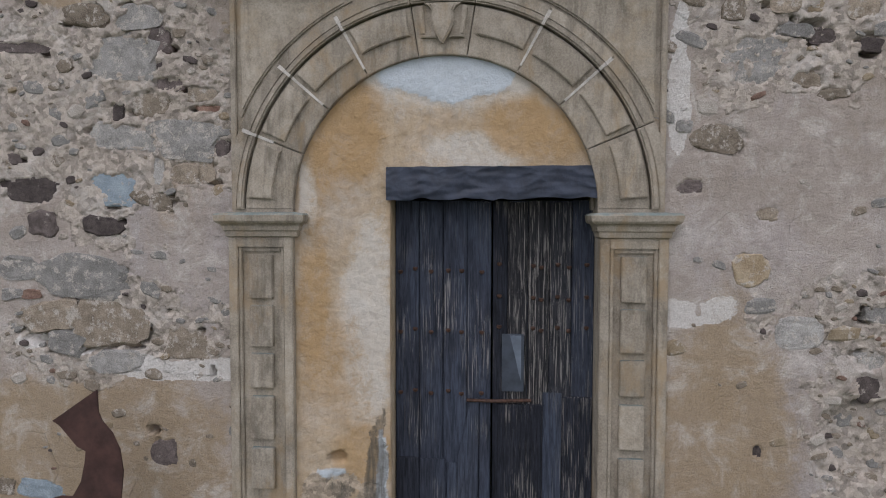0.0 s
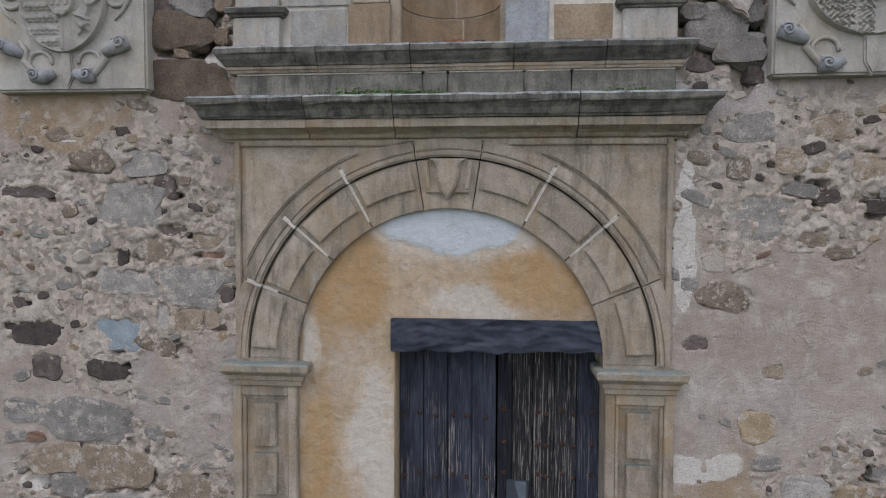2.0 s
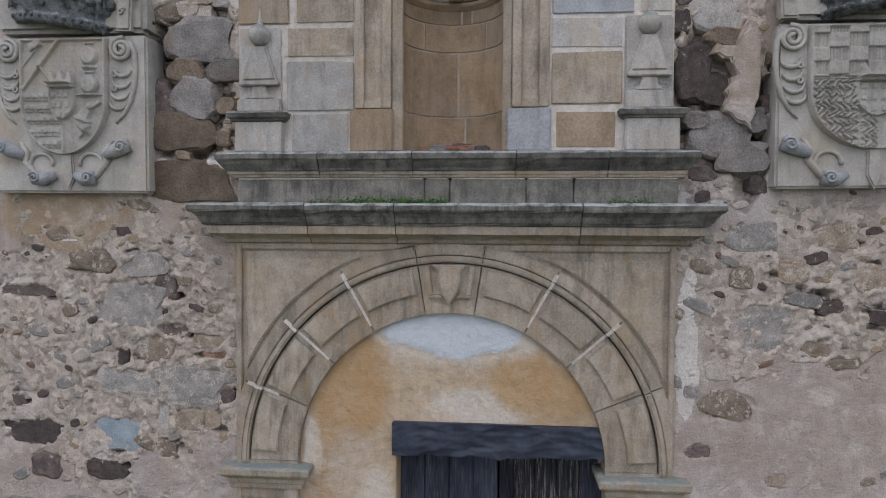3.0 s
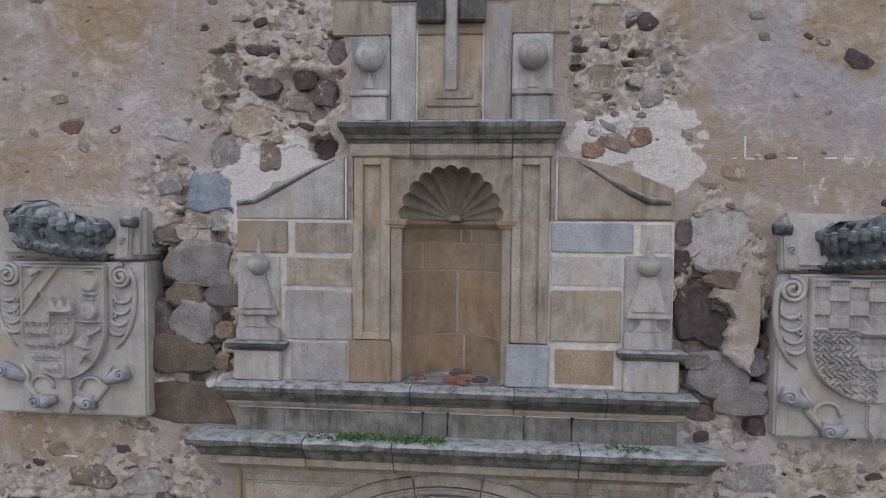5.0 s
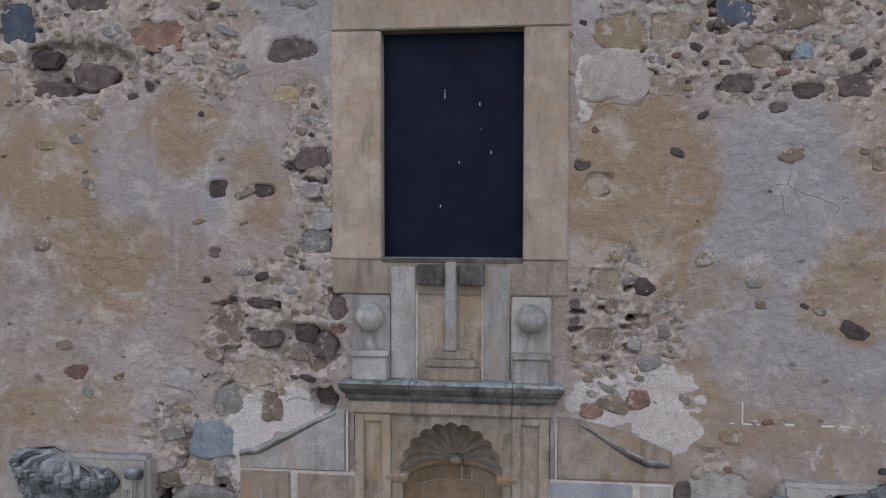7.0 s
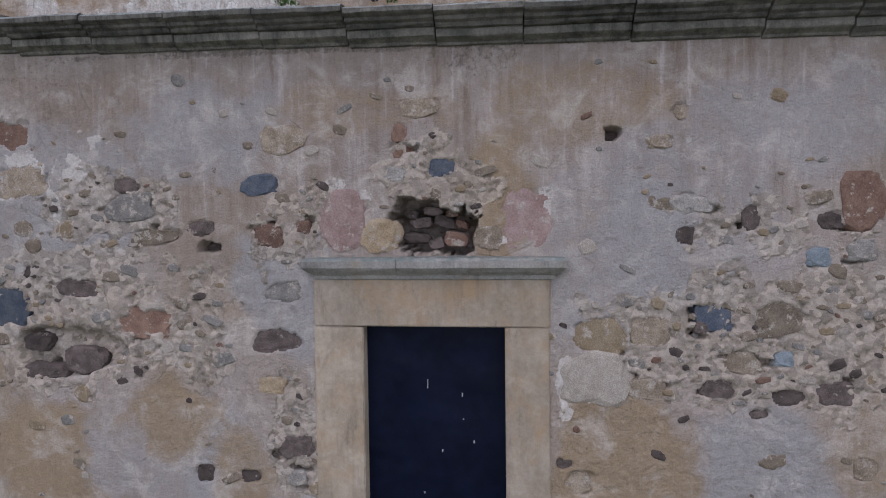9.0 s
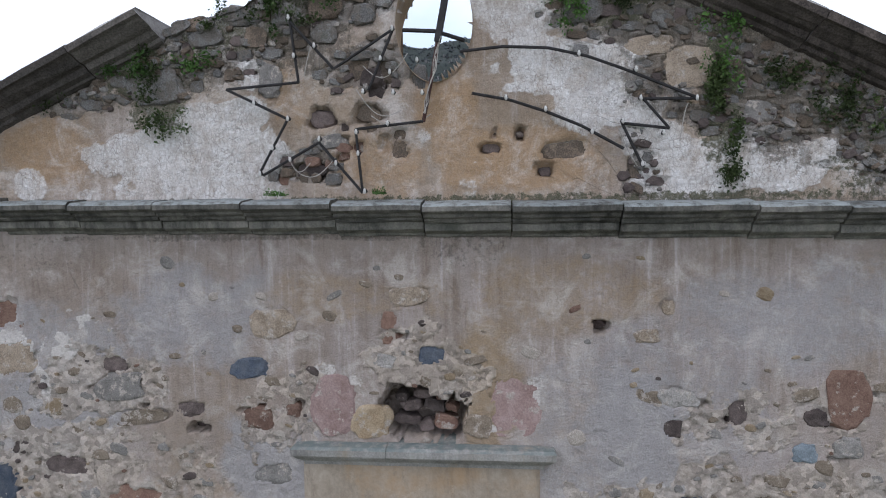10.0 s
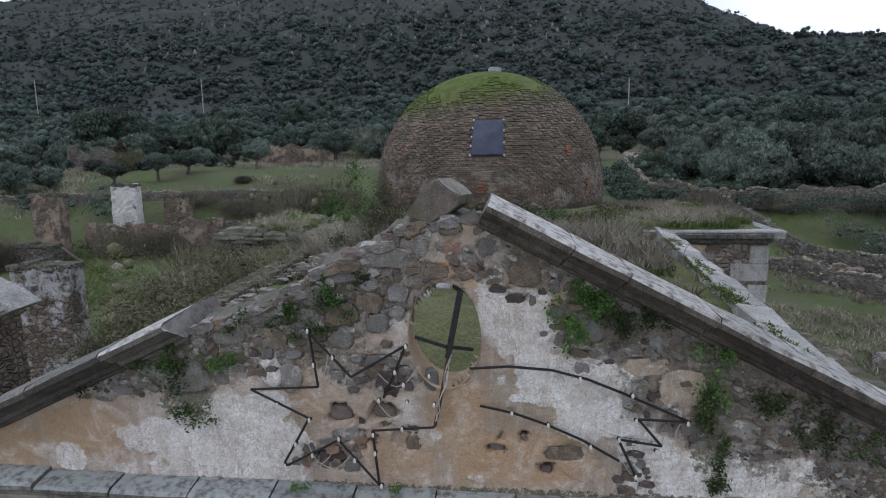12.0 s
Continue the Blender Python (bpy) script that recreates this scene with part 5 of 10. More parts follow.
for side in (-1, 1):
    for i, (x0, x1, z0, z1, m) in enumerate(LEFT_BLOCKS if side < 0 else RIGHT_BLOCKS):
        part("ashlar_block", block(x0, x1, -0.024 - 0.004 * (i % 2), 0.3, z0, z1, 0.009, 0.004, i), ASHLAR[m], niche)
    part("bedding", block(min(side * 0.66, side * 1.5), max(side * 0.66, side * 1.5), -0.017, 0.28, 4.85, 5.985, 0.004), mortar, niche, "white lime joints")
    # the sloping shoulder with its worn curling moulding
    sh = part("shoulder", prism([(side * x, z) for x, z in SHOULDER[side]], -0.02, 0.3, 0.008), granite_grey if side < 0 else granite, niche)
    part("joint", block(side * 0.722 - 0.007, side * 0.722 + 0.007, -0.022, 0.1, 5.99, 6.41, 0.002), mortar, sh, "white lime joint")
    part("shoulder_moulding", rod([(side * x, -0.014, z) for x, z in CURL[side]], 0.02, 8, [0.006, 0.013, 0.02, 0.026, 0.03, 0.02] if side > 0 else [0.008, 0.014, 0.018, 0.02, 0.022, 0.018]), cornice_stone, sh, "worn curling moulding", True)
    # pilaster beside the niche
    x0, x1 = (-0.662, -0.408) if side < 0 else (0.424, 0.675)
    f0, f1 = (-0.597, -0.472) if side < 0 else (0.487, 0.605)
    col = part("pilaster", join(block(x0, f0, -0.04, 0.3, 5.155, 6.41, 0.005), block(f1, x1, -0.04, 0.3, 5.155, 6.41, 0.005), block(f0, f1, -0.038, 0.3, 6.362, 6.41, 0.004),
                                block(f0, f1, -0.038, 0.3, 5.155, 5.21, 0.004), block(f0, f1, -0.008, 0.3, 5.2, 6.37, 0.0)), granite, niche)
    part("pilaster_base", block(x0 - 0.032, x1 + 0.012, -0.05, 0.3, 4.855, 5.148, 0.008, 0.003), granite_ochre if side < 0 else granite_blue, col)
    # jamb of the niche with its little impost
    j0, j1 = (-0.405, -0.327) if side < 0 else (0.36, 0.421)
    part("jamb", block(j0, j1, -0.024, 0.3, 4.86, 5.95, 0.006, 0.002), granite, niche)
    part("impost", moulding(j0 + 0.01, j1 - 0.012, [(0.026, 5.928), (0.034, 5.934), (0.036, 5.95), (0.046, 5.954), (0.05, 5.985), (0.03, 5.992)], 0.2, 0.001), granite_ochre, niche)
    # pedestal with a carved pyramid and ball
    p0, p1 = (-1.516, -1.173) if side < 0 else (1.178, 1.536)
    mid = -1.339 if side < 0 else 1.332
    ped = part("pedestal", block(p0, p1, -0.07, 0.3, 4.852, 5.07, 0.008, 0.003), granite_grey, niche)
    part("pedestal_cap", moulding(p0 + 0.06, p1 - 0.06, [(0.07, 5.064), (0.082, 5.07), (0.088, 5.082), (0.1, 5.088), (0.108, 5.12), (0.09, 5.132), (0.02, 5.135)], 0.2, 0.003), cornice_stone, ped, "lichened cap")
    part("finial_slab", block(mid - 0.16, mid + 0.16, -0.03, 0.3, 5.132, 5.735 if side < 0 else 5.757, 0.012, 0.003), granite_grey, ped)
    zf = 0.0 if side < 0 else 0.03
    fin = part("finial", join(block(mid - 0.157, mid + 0.157, -0.07, -0.02, 5.132, 5.222 + zf, 0.008),
                              prism([(mid - 0.11, 5.222 + zf), (mid + 0.11, 5.222 + zf), (mid + 0.06, 5.262 + zf), (mid + 0.05, 5.315 + zf), (mid - 0.05, 5.315 + zf), (mid - 0.06, 5.262 + zf)], -0.062, -0.02, 0.008),
                              block(mid - 0.143, mid + 0.143, -0.078, -0.02, 5.315 + zf, 5.348 + zf, 0.006),
                              prism([(mid - 0.13, 5.348 + zf), (mid + 0.13, 5.348 + zf), (mid + 0.048, 5.592 + zf), (mid - 0.048, 5.592 + zf)], -0.072, -0.02, 0.014)), granite_grey, ped, "carved pyramid finial")
    part("ball", lathe([(0.01, -0.075), (0.04, -0.065), (0.07, -0.03), (0.078, 0), (0.07, 0.03), (0.04, 0.065), (0.01, 0.075)], mid, -0.045, 5.668 + zf, 20), granite_grey, fin, "", True)
    part("spike", prism([(mid - 0.02, 5.735 + zf), (mid + 0.02, 5.735 + zf), (mid, 5.86 + zf)], -0.045, -0.01, 0.008), granite_grey, fin)

# the hollow of the niche, of ochre blocks in curved courses
NX, NR = 0.016, 0.345
COURSES = ((4.86, 5.138, (0.567,)), (5.152, 5.612, (0.5176,)), (5.628, 5.815, (0.273, 0.7216)), (5.829, 5.935, (0.54, 0.61)))
for z0, z1, joints in COURSES:
    cuts = [0.0] + list(joints) + [1.0]
    for a, b in zip(cuts, cuts[1:]):
        bm = bmesh.new()
        steps = 8
        rows = []
        for r in (NR, NR + 0.1):
            for z in (z0, z1):
                rows.append([bm.verts.new((NX - r * math.cos(math.pi * (a + 0.008 + (b - a - 0.016) * i / steps)), 0.95 * r * math.sin(math.pi * (a + 0.008 + (b - a - 0.016) * i / steps)), z)) for i in range(steps + 1)])
        for p, q in ((0, 1), (1, 3), (3, 2), (2, 0)):
            for i in range(steps):
                bm.faces.new((rows[p][i], rows[p][i + 1], rows[q][i + 1], rows[q][i]))
        for i in (0, steps):
            bm.faces.new((rows[0][i], rows[1][i], rows[3][i], rows[2][i]))
        part("niche_block", bm, niche_stone, niche)
bm = bmesh.new()
back_row = [[bm.verts.new((NX - (NR + 0.008) * math.cos(math.pi * i / 24), 0.95 * (NR + 0.008) * math.sin(math.pi * i / 24), z)) for i in range(25)] for z in (4.86, 5.96)]
for i in range(24):
    bm.faces.new((back_row[0][i], back_row[0][i + 1], back_row[1][i + 1], back_row[1][i]))
part("niche_joints", bm, pale_joint, niche, "pale joints")
bm = bmesh.new()
rows = []
for out, z in ((0.0, 5.925), (0.012, 5.93), (0.016, 5.945), (0.03, 5.95), (0.034, 5.975), (0.02, 5.985), (-0.09, 5.987)):
    rows.append([bm.verts.new((NX - (NR - out) * math.cos(math.pi * i / 20), 0.95 * (NR - out) * math.sin(math.pi * i / 20), z)) for i in range(21)])
for a, b in zip(rows, rows[1:]):
    for i in range(20):
        bm.faces.new((a[i], a[i + 1], b[i + 1], b[i]))
part("niche_moulding", bm, niche_stone, niche, "", True)
# the scallop shell: eleven deep flutes in a quarter dome behind a scalloped edge
bm = bmesh.new()
FL, SX, SZ, SR = 11, 0.008, 5.987, 0.352
U, V = 132, 14
lobe = lambda u: abs(math.sin(math.pi * FL * u / U)) ** 0.8
reach = lambda u, s: SR * s * (0.955 + 0.075 * lobe(u) * s)
grid = []
for v in range(V + 1):
    s = v / V
    line = []
    for u in range(U + 1):
        a = math.pi * u / U
        depth = 0.3 * math.sqrt(max(0.0, 1 - s * s)) + 0.036 * lobe(u) * s * (1 - 0.6 * s ** 4) - 0.012 * s
        line.append(bm.verts.new((SX - reach(u, s) * math.cos(a), depth, SZ + reach(u, s) * math.sin(a) * 1.04)))
    grid.append(line)
for a, b in zip(grid, grid[1:]):
    for i in range(U):
        bm.faces.new((a[i], a[i + 1], b[i + 1], b[i]))
shell = part("shell", bm, granite, niche, "fluted scallop shell", True)
part("hinge", lathe([(0.052, -0.01), (0.05, 0.012), (0.036, 0.032), (0.008, 0.042)], SX + 0.01, 0.27, 5.992, 14), granite, shell, "", True)
edge = [(SX - reach(u, 1) * math.cos(math.pi * u / U), SZ + reach(u, 1) * math.sin(math.pi * u / U) * 1.04) for u in range(U + 1)]
bm = bmesh.new()
top = [bm.verts.new((x, -0.022, z)) for x, z in edge]
low = [bm.verts.new((x, 0.04, z)) for x, z in edge]
rim = [bm.verts.new((min(0.424, max(-0.408, SX + (x - SX) * 3)), -0.022, min(6.41, SZ + (z - SZ) * 3))) for x, z in edge]
for i in range(U):
    bm.faces.new((top[i], top[i + 1], rim[i + 1], rim[i]))
    bm.faces.new((top[i], low[i], low[i + 1], top[i + 1]))
part("shell_surround", bm, granite, niche)
# broken tiles and stones left on the niche's floor
part("niche_floor", block(-0.31, 0.37, -0.03, 0.36, 4.82, 4.865, 0.006), cornice_stone, niche)
for i, (x, y, z, w, d, h, m, name) in enumerate(((-0.06, 0.06, 4.885, 0.2, 0.12, 0.05, "grey", "stone"), (0.03, -0.0, 4.88, 0.12, 0.06, 0.035, "tile", "tile"), (0.12, 0.05, 4.885, 0.16, 0.1, 0.04, "red", "stone"), (0.22, 0.02, 4.88, 0.1, 0.08, 0.04, "dark", "stone"), (0.08, 0.1, 4.9, 0.14, 0.1, 0.06, "dark", "stone"), (-0.2, 0.04, 4.875, 0.06, 0.04, 0.03, "tile", "tile"), (0.1, -0.02, 4.872, 0.06, 0.05, 0.025, "tile", "tile"))):
    if m == "tile":
        ob = part("broken_tile", block(x - w / 2, x + w / 2, y - d / 2, y + d / 2, z - h / 2, z + h / 2, 0.004, 0.008, i), terracotta)
        tagged(ob, "broken red roof tile lying in the niche", "tile", "tiles in the niche")
    else:
        ob = stone_piece(x, z, w, h, m, 0, None, y, d, "loose_stone")
        tagged(ob, "loose rubble stone lying in the niche", "stone", "stones in the niche")

# ---- the small top storey with the cross ----
crown = thing("cross_storey", (0, 0, 6.42), "granite top block with a carved cross between two ball finials", "relief")
CROWN_BED = ((0.01, 6.4), (0.03, 6.405), (0.045, 6.42), (0.05, 6.428), (0.053, 6.505), (0.03, 6.51))
CROWN_LIP = ((0.02, 6.503), (0.062, 6.508), (0.068, 6.525), (0.08, 6.532), (0.085, 6.56), (0.1, 6.575), (0.115, 6.6), (0.122, 6.61), (0.122, 6.64), (0.105, 6.655), (0.0, 6.66))
for i, (x0, x1) in enumerate(((-0.635, -0.268), (-0.264, 0.42), (0.424, 0.642))):
    lip = part("cornice", moulding(x0, x1, CROWN_LIP, 0.3, 0.003, 40 + i, (i == 0, i == 2)), cornice_stone, crown, "dark weathered cornice block")
    part("bed_moulding", moulding(x0, x1, CROWN_BED, 0.3, 0.002, 47 + i, (i == 0, i == 2)), granite, lip)
part("backing", join(block(-0.42, 0.415, -0.004, 0.3, 6.64, 7.24, 0.006), block(-0.69, 0.69, 0.01, 0.3, 6.64, 7.24, 0.004)), granite, crown)
for x0, x1 in ((-0.411, -0.238), (0.226, 0.408)):
    part("slab", block(x0, x1, -0.016, 0.2, 6.655, 7.44, 0.006, 0.003), granite_grey, crown)
for x0 in (-0.232, 0.22):
    part("joint", block(x0 - 0.006, x0 + 0.006, -0.012, 0.1, 6.66, 7.42, 0.002), mortar, crown, "white lime joint")
for mid in (-0.551, 0.548):
    p = part("finial_slab", block(mid - 0.136, mid + 0.136, -0.03, 0.2, 6.655, 7.233, 0.008, 0.003), granite_grey, crown)
    part("pedestal", join(block(mid - 0.12, mid + 0.12, -0.08, -0.02, 6.655, 6.82, 0.008), block(mid - 0.136, mid + 0.136, -0.095, -0.02, 6.82, 6.862, 0.008)), granite_grey, p)
    part("neck", prism([(mid - 0.055, 6.862), (mid + 0.055, 6.862), (mid + 0.02, 6.93), (mid, 6.99), (mid - 0.02, 6.93)], -0.07, -0.02, 0.012), granite_grey, p)
    part("ball", lathe([(0.01, -0.1), (0.05, -0.088), (0.09, -0.045), (0.102, 0), (0.09, 0.045), (0.05, 0.088), (0.01, 0.1)], mid, -0.05, 7.09, 22), granite_grey, p, "carved stone ball", True)
cross = part("cross", join(block(-0.036, 0.046, -0.045, 0.0, 6.86, 7.47, 0.008, 0.002)), granite_grey, crown, "carved stone cross in relief")
for x0, x1 in ((-0.23, -0.042), (0.052, 0.235)):
    part("arm", block(x0, x1, -0.075, 0.0, 7.312, 7.455, 0.01, 0.003), cornice_stone, cross, "lichened arm")
part("step", block(-0.105, 0.14, -0.04, 0.0, 6.8, 6.87, 0.012, 0.004), granite, cross)
part("step", block(-0.162, 0.18, -0.046, 0.0, 6.745, 6.8, 0.012, 0.004), granite, cross)
part("step", block(-0.215, 0.205, -0.052, 0.0, 6.655, 6.745, 0.01, 0.004), granite, cross)

# ---- the window over the portal ----
window = thing("window_1", (0, 0, 7.24), "granite-framed window closed with a dark blue plastic sheet", "window", kind="structure")
part("window_sill", block(-0.82, 0.79, -0.012, 0.32, 7.24, 7.48, 0.008, 0.003), granite, window)
part("sill_slab", block(-0.478, 0.49, -0.02, 0.3, 7.462, 7.492, 0.006, 0.003), cornice_stone, window, "grey lichened sill")
part("window_jamb", block(-0.825, -0.479, -0.014, 0.32, 7.483, 9.035, 0.008, 0.003), granite_warm, window)
part("window_jamb", block(0.49, 0.788, -0.014, 0.32, 7.483, 9.035, 0.008, 0.003), granite_warm, window)
part("window_lintel", block(-0.825, 0.788, -0.014, 0.34, 9.038, 9.372, 0.008, 0.003), granite_warm, window)
HOOD = ((0.015, 9.36), (0.03, 9.365), (0.036, 9.39), (0.06, 9.408), (0.07, 9.413), (0.095, 9.435), (0.105, 9.445), (0.11, 9.49), (0.095, 9.508), (0.02, 9.515))
part("window_cornice", join(moulding(-0.775, -0.23, HOOD, 0.3, 0.003, 50, (True, False)), moulding(-0.226, 0.785, HOOD, 0.3, 0.003, 51, (False, True))), granite_grey, window, "worn granite hood moulding")
sheet("plastic_sheet", -0.485, 0.495, 7.47, 9.045, 0.11, 0.012, tarp_blue, window, 8, 0.02)
for x, z, w, h in ((0.19, 8.55, 0.012, 0.045), (0.27, 8.22, 0.008, 0.03), (-0.08, 7.85, 0.008, 0.03), (0.05, 8.15, 0.006, 0.03), (-0.05, 8.62, 0.005, 0.1), (0.2, 8.38, 0.006, 0.02)):
    part("fleck", block(x - w / 4, x + w / 4, 0.086, 0.094, z - h * 0.3, z + h * 0.3, 0.002, 0.003, int(z * 100)), fleck, window)

# ---- the main cornice ----
cornice = thing("cornice", (0, 0, 10.92), "long moulded stone cornice, mossy and streaked dark", "cornice", kind="structure")
LEVEL = lambda x: -0.018 * x
MAIN_BED = ((0.0, 10.92), (0.02, 10.925), (0.03, 10.94), (0.075, 10.96), (0.085, 10.966), (0.092, 11.012), (0.06, 11.016))
MAIN_LIP = ((0.05, 11.01), (0.115, 11.016), (0.13, 11.028), (0.135, 11.04), (0.165, 11.05), (0.175, 11.07), (0.205, 11.08), (0.22, 11.088), (0.222, 11.118), (0.19, 11.137), (0.03, 11.16))
CUTS = (-4.95, -4.2, -3.55, -2.95, -2.35, -1.75, -1.14, -0.54, 0.05, 0.62, 1.3, 2.1, 2.62, 3.3, 4.1, 4.95)
for i, (x0, x1) in enumerate(zip(CUTS, CUTS[1:])):
    drop = LEVEL((x0 + x1) / 2) + random.Random(i).uniform(-0.008, 0.008)
    lip = part("cornice_block", moulding(x0 + 0.005, x1 - 0.005, [(o, z + drop) for o, z in MAIN_LIP], 0.5, 0.005, 60 + i, (i == 0, i == len(CUTS) - 2)), cornice_stone, cornice)
    part("bed_moulding", moulding(x0 + 0.005, x1 - 0.005, [(o, z + drop) for o, z in MAIN_BED], 0.5, 0.004, 80 + i, (i == 0, i == len(CUTS) - 2)), frieze_stone, lip)
part("cornice_bed", block(-4.9, 4.9, 0.02, 0.5, 10.86, 11.1, 0), cornice_stone, cornice)

# ---- the broken pediment with its round window ----
SLOPE_R, SLOPE_L = 0.512, 0.46
OX, OZ, ORX, ORZ = 0.124, 12.32, 0.254, 0.385


def outline(x):
    """The height of the pediment's wall: whole at the right, broken away left of the top."""
    ragged = 0.05 * (fbm(x * 1.0, x * 0 + 3.3, 7, 3, 77) - 0.5)
    whole_r = 13.085 - SLOPE_R * (x - 0.374)
    whole_l = 12.27 + SLOPE_L * (x + 1.74)
    broken = np.interp(x, [-1.8, -1.66, -1.45, -1.2, -1.02, -0.77, -0.44, -0.2, -0.14, 0.26, 0.38], [12.28, 12.36, 12.39, 12.46, 12.56, 12.74, 12.89, 13.03, 13.1, 13.12, 13.1]) + ragged
    z = np.where(x < -1.74, whole_l, np.where(x < 0.376, broken, whole_r))
    return np.maximum(z, 11.12)


nx, nz = 470, 110
ux, uv = np.meshgrid(np.linspace(-4.7, 4.45, nx + 1), np.linspace(0, 1, nz + 1))
pz = 11.1 + LEVEL(ux) + uv * (outline(ux) - 11.1 - LEVEL(ux))
# the grid opens along the round window's rim
dx, dz = (ux - OX) / ORX, (pz - OZ) / ORZ
rad = np.sqrt(dx * dx + dz * dz) + 1e-6
near = (rad > 0.86) & (rad < 1.14)
ux2, pz2 = np.where(near & (rad < 1.0), OX + dx / rad * ORX, ux), np.where(near & (rad < 1.0), OZ + dz / rad * ORZ, pz)
ped = Surface(ux2, pz2, 51)
P = ped.blob
# bare masonry along the top and at the right
P("bare", -0.35, 12.75, 0.8, 0.5)
P("bare", -1.35, 12.25, 0.7, 0.22)
P("bare", -0.95, 12.45, 0.6, 0.25)
P("bare", 0.75, 12.85, 0.5, 0.25)
P("bare", 1.5, 12.35, 0.75, 0.3)
P("bare", 2.3, 11.85, 0.75, 0.38)
P("bare", 3.2, 11.5, 0.8, 0.35)
P("bare", -1.85, 12.1, 0.5, 0.22)
P("bare", -2.5, 11.9, 0.5, 0.15, 0.9)
P("bare", -0.35, 12.05, 0.35, 0.2, 0.8)
P("bare", 1.42, 11.3, 0.14, 0.22, 0.9)
P("bare", -0.75, 11.4, 0.25, 0.15, 0.7)
# whitewash
P("white", -1.6, 11.45, 0.62, 0.42)
P("white", -1.15, 11.4, 0.3, 0.3, 0.9)
P("white", -1.3, 11.75, 0.3, 0.15, 0.9)
P("white", -1.15, 12.03, 0.12, 0.13, 1.0, 0.4)
P("white", 0.62, 12.35, 0.28, 0.5, 0.6)
P("white", 0.35, 11.35, 0.12, 0.25, 0.4)
P("white", -2.3, 11.35, 0.3, 0.2, 0.45)
P("white", 0.95, 11.95, 0.4, 0.25, 0.8)
P("white", 1.7, 11.3, 0.35, 0.3)
P("white", 0.75, 12.0, 0.3, 0.25, 0.85)
P("white", 1.2, 11.85, 0.45, 0.3)
P("white", 1.55, 11.45, 0.28, 0.3)
P("white", 2.15, 11.33, 0.6, 0.18)
P("white", 2.1, 11.5, 0.16, 0.14)
P("white", 2.9, 11.25, 0.7, 0.13, 0.5)
P("white", -2.78, 11.3, 0.13, 0.13, 1.0, 0.4)
P("white", 0.1, 11.5, 0.1, 0.4, 0.35)
# ochre plaster
P("run", 0.0, 11.35, 4.5, 0.3, 0.6, 0.4)
P("run", 0.25, 11.7, 0.4, 0.5, 0.8)
P("ochre", 0.72, 11.42, 0.5, 0.26, 0.9, 0.7)
P("ochre", 0.7, 12.6, 0.25, 0.2, 0.6)
P("ochre", 0.25, 11.6, 0.2, 0.5, 0.7)
P("ochre", -2.6, 11.55, 0.45, 0.3, 0.75)
P("ochre", 0.25, 12.75, 0.3, 0.15, 0.9)
P("ochre", 0.75, 12.75, 0.25, 0.25, 0.8)
P("ochre", 0.2, 11.75, 0.22, 0.3, 0.9)
P("dark", 0.85, 12.85, 0.3, 0.2, 0.6)
P("dark", -0.75, 12.2, 0.35, 0.25, 0.6)
P("dark", 3.1, 11.65, 1.3, 0.4, 0.9)
P("dark", 3.5, 11.35, 0.9, 0.4, 0.7)
P("moss", 3.2, 11.3, 0.9, 0.2, 0.5)
P("dark", 1.6, 12.3, 0.6, 0.3, 0.7)
P("dark", -2.3, 12.0, 0.5, 0.15, 0.7)
P("ochre", -0.25, 11.4, 0.4, 0.25, 0.65)
P("ochre", -3.3, 11.4, 0.4, 0.25, 0.7)
P("ochre", -0.9, 11.85, 0.2, 0.3, 0.5)
P("grey", -0.95, 12.5, 0.6, 0.25, 0.8)
P("grey", -0.4, 12.75, 0.4, 0.25, 0.7)
P("grey", 1.2, 11.7, 0.25, 0.3, 0.5)
P("run", -1.5, 11.6, 0.9, 0.4, 0.7)
P("run", 0.55, 12.3, 0.35, 0.6, 0.8)
P("dark", -0.45, 12.72, 0.65, 0.33, 0.85)
P("dark", -1.6, 12.1, 0.5, 0.2, 0.6)
P("dark", -1.0, 12.5, 0.5, 0.1, 0.55)
P("dark", 2.3, 11.95, 1.0, 0.35, 0.85)
P("dark", 1.2, 12.55, 0.4, 0.2, 0.6)
P("dark", 0.0, 11.13, 4.5, 0.07, 0.62)
P("moss", 1.25, 12.5, 0.4, 0.25, 0.85)
P("moss", -1.3, 12.3, 0.5, 0.15, 0.6)
P("moss", 1.94, 11.8, 0.14, 0.55, 0.9)
P("moss", -1.85, 11.95, 0.3, 0.35, 0.8)
P("moss", -0.7, 12.6, 0.4, 0.2, 0.5)
P("moss", 2.67, 11.7, 0.2, 0.25, 0.6)
P("moss", 0.0, 11.15, 4.5, 0.05, 0.58)
ped.finish()
for x, z, w, h in ((0.49, 11.49, 0.13, 0.07), (0.84, 11.35, 0.11, 0.08), (-0.65, 11.72, 0.18, 0.14), (-0.34, 11.74, 0.2, 0.13), (-0.74, 11.37, 0.22, 0.1), (-0.52, 11.45, 0.11, 0.07), (0.68, 11.58, 0.06, 0.09), (0.51, 11.57, 0.05, 0.04), (-0.2, 11.55, 0.12, 0.1)):
    ped.pocket(x, z, w, h, 0.05)
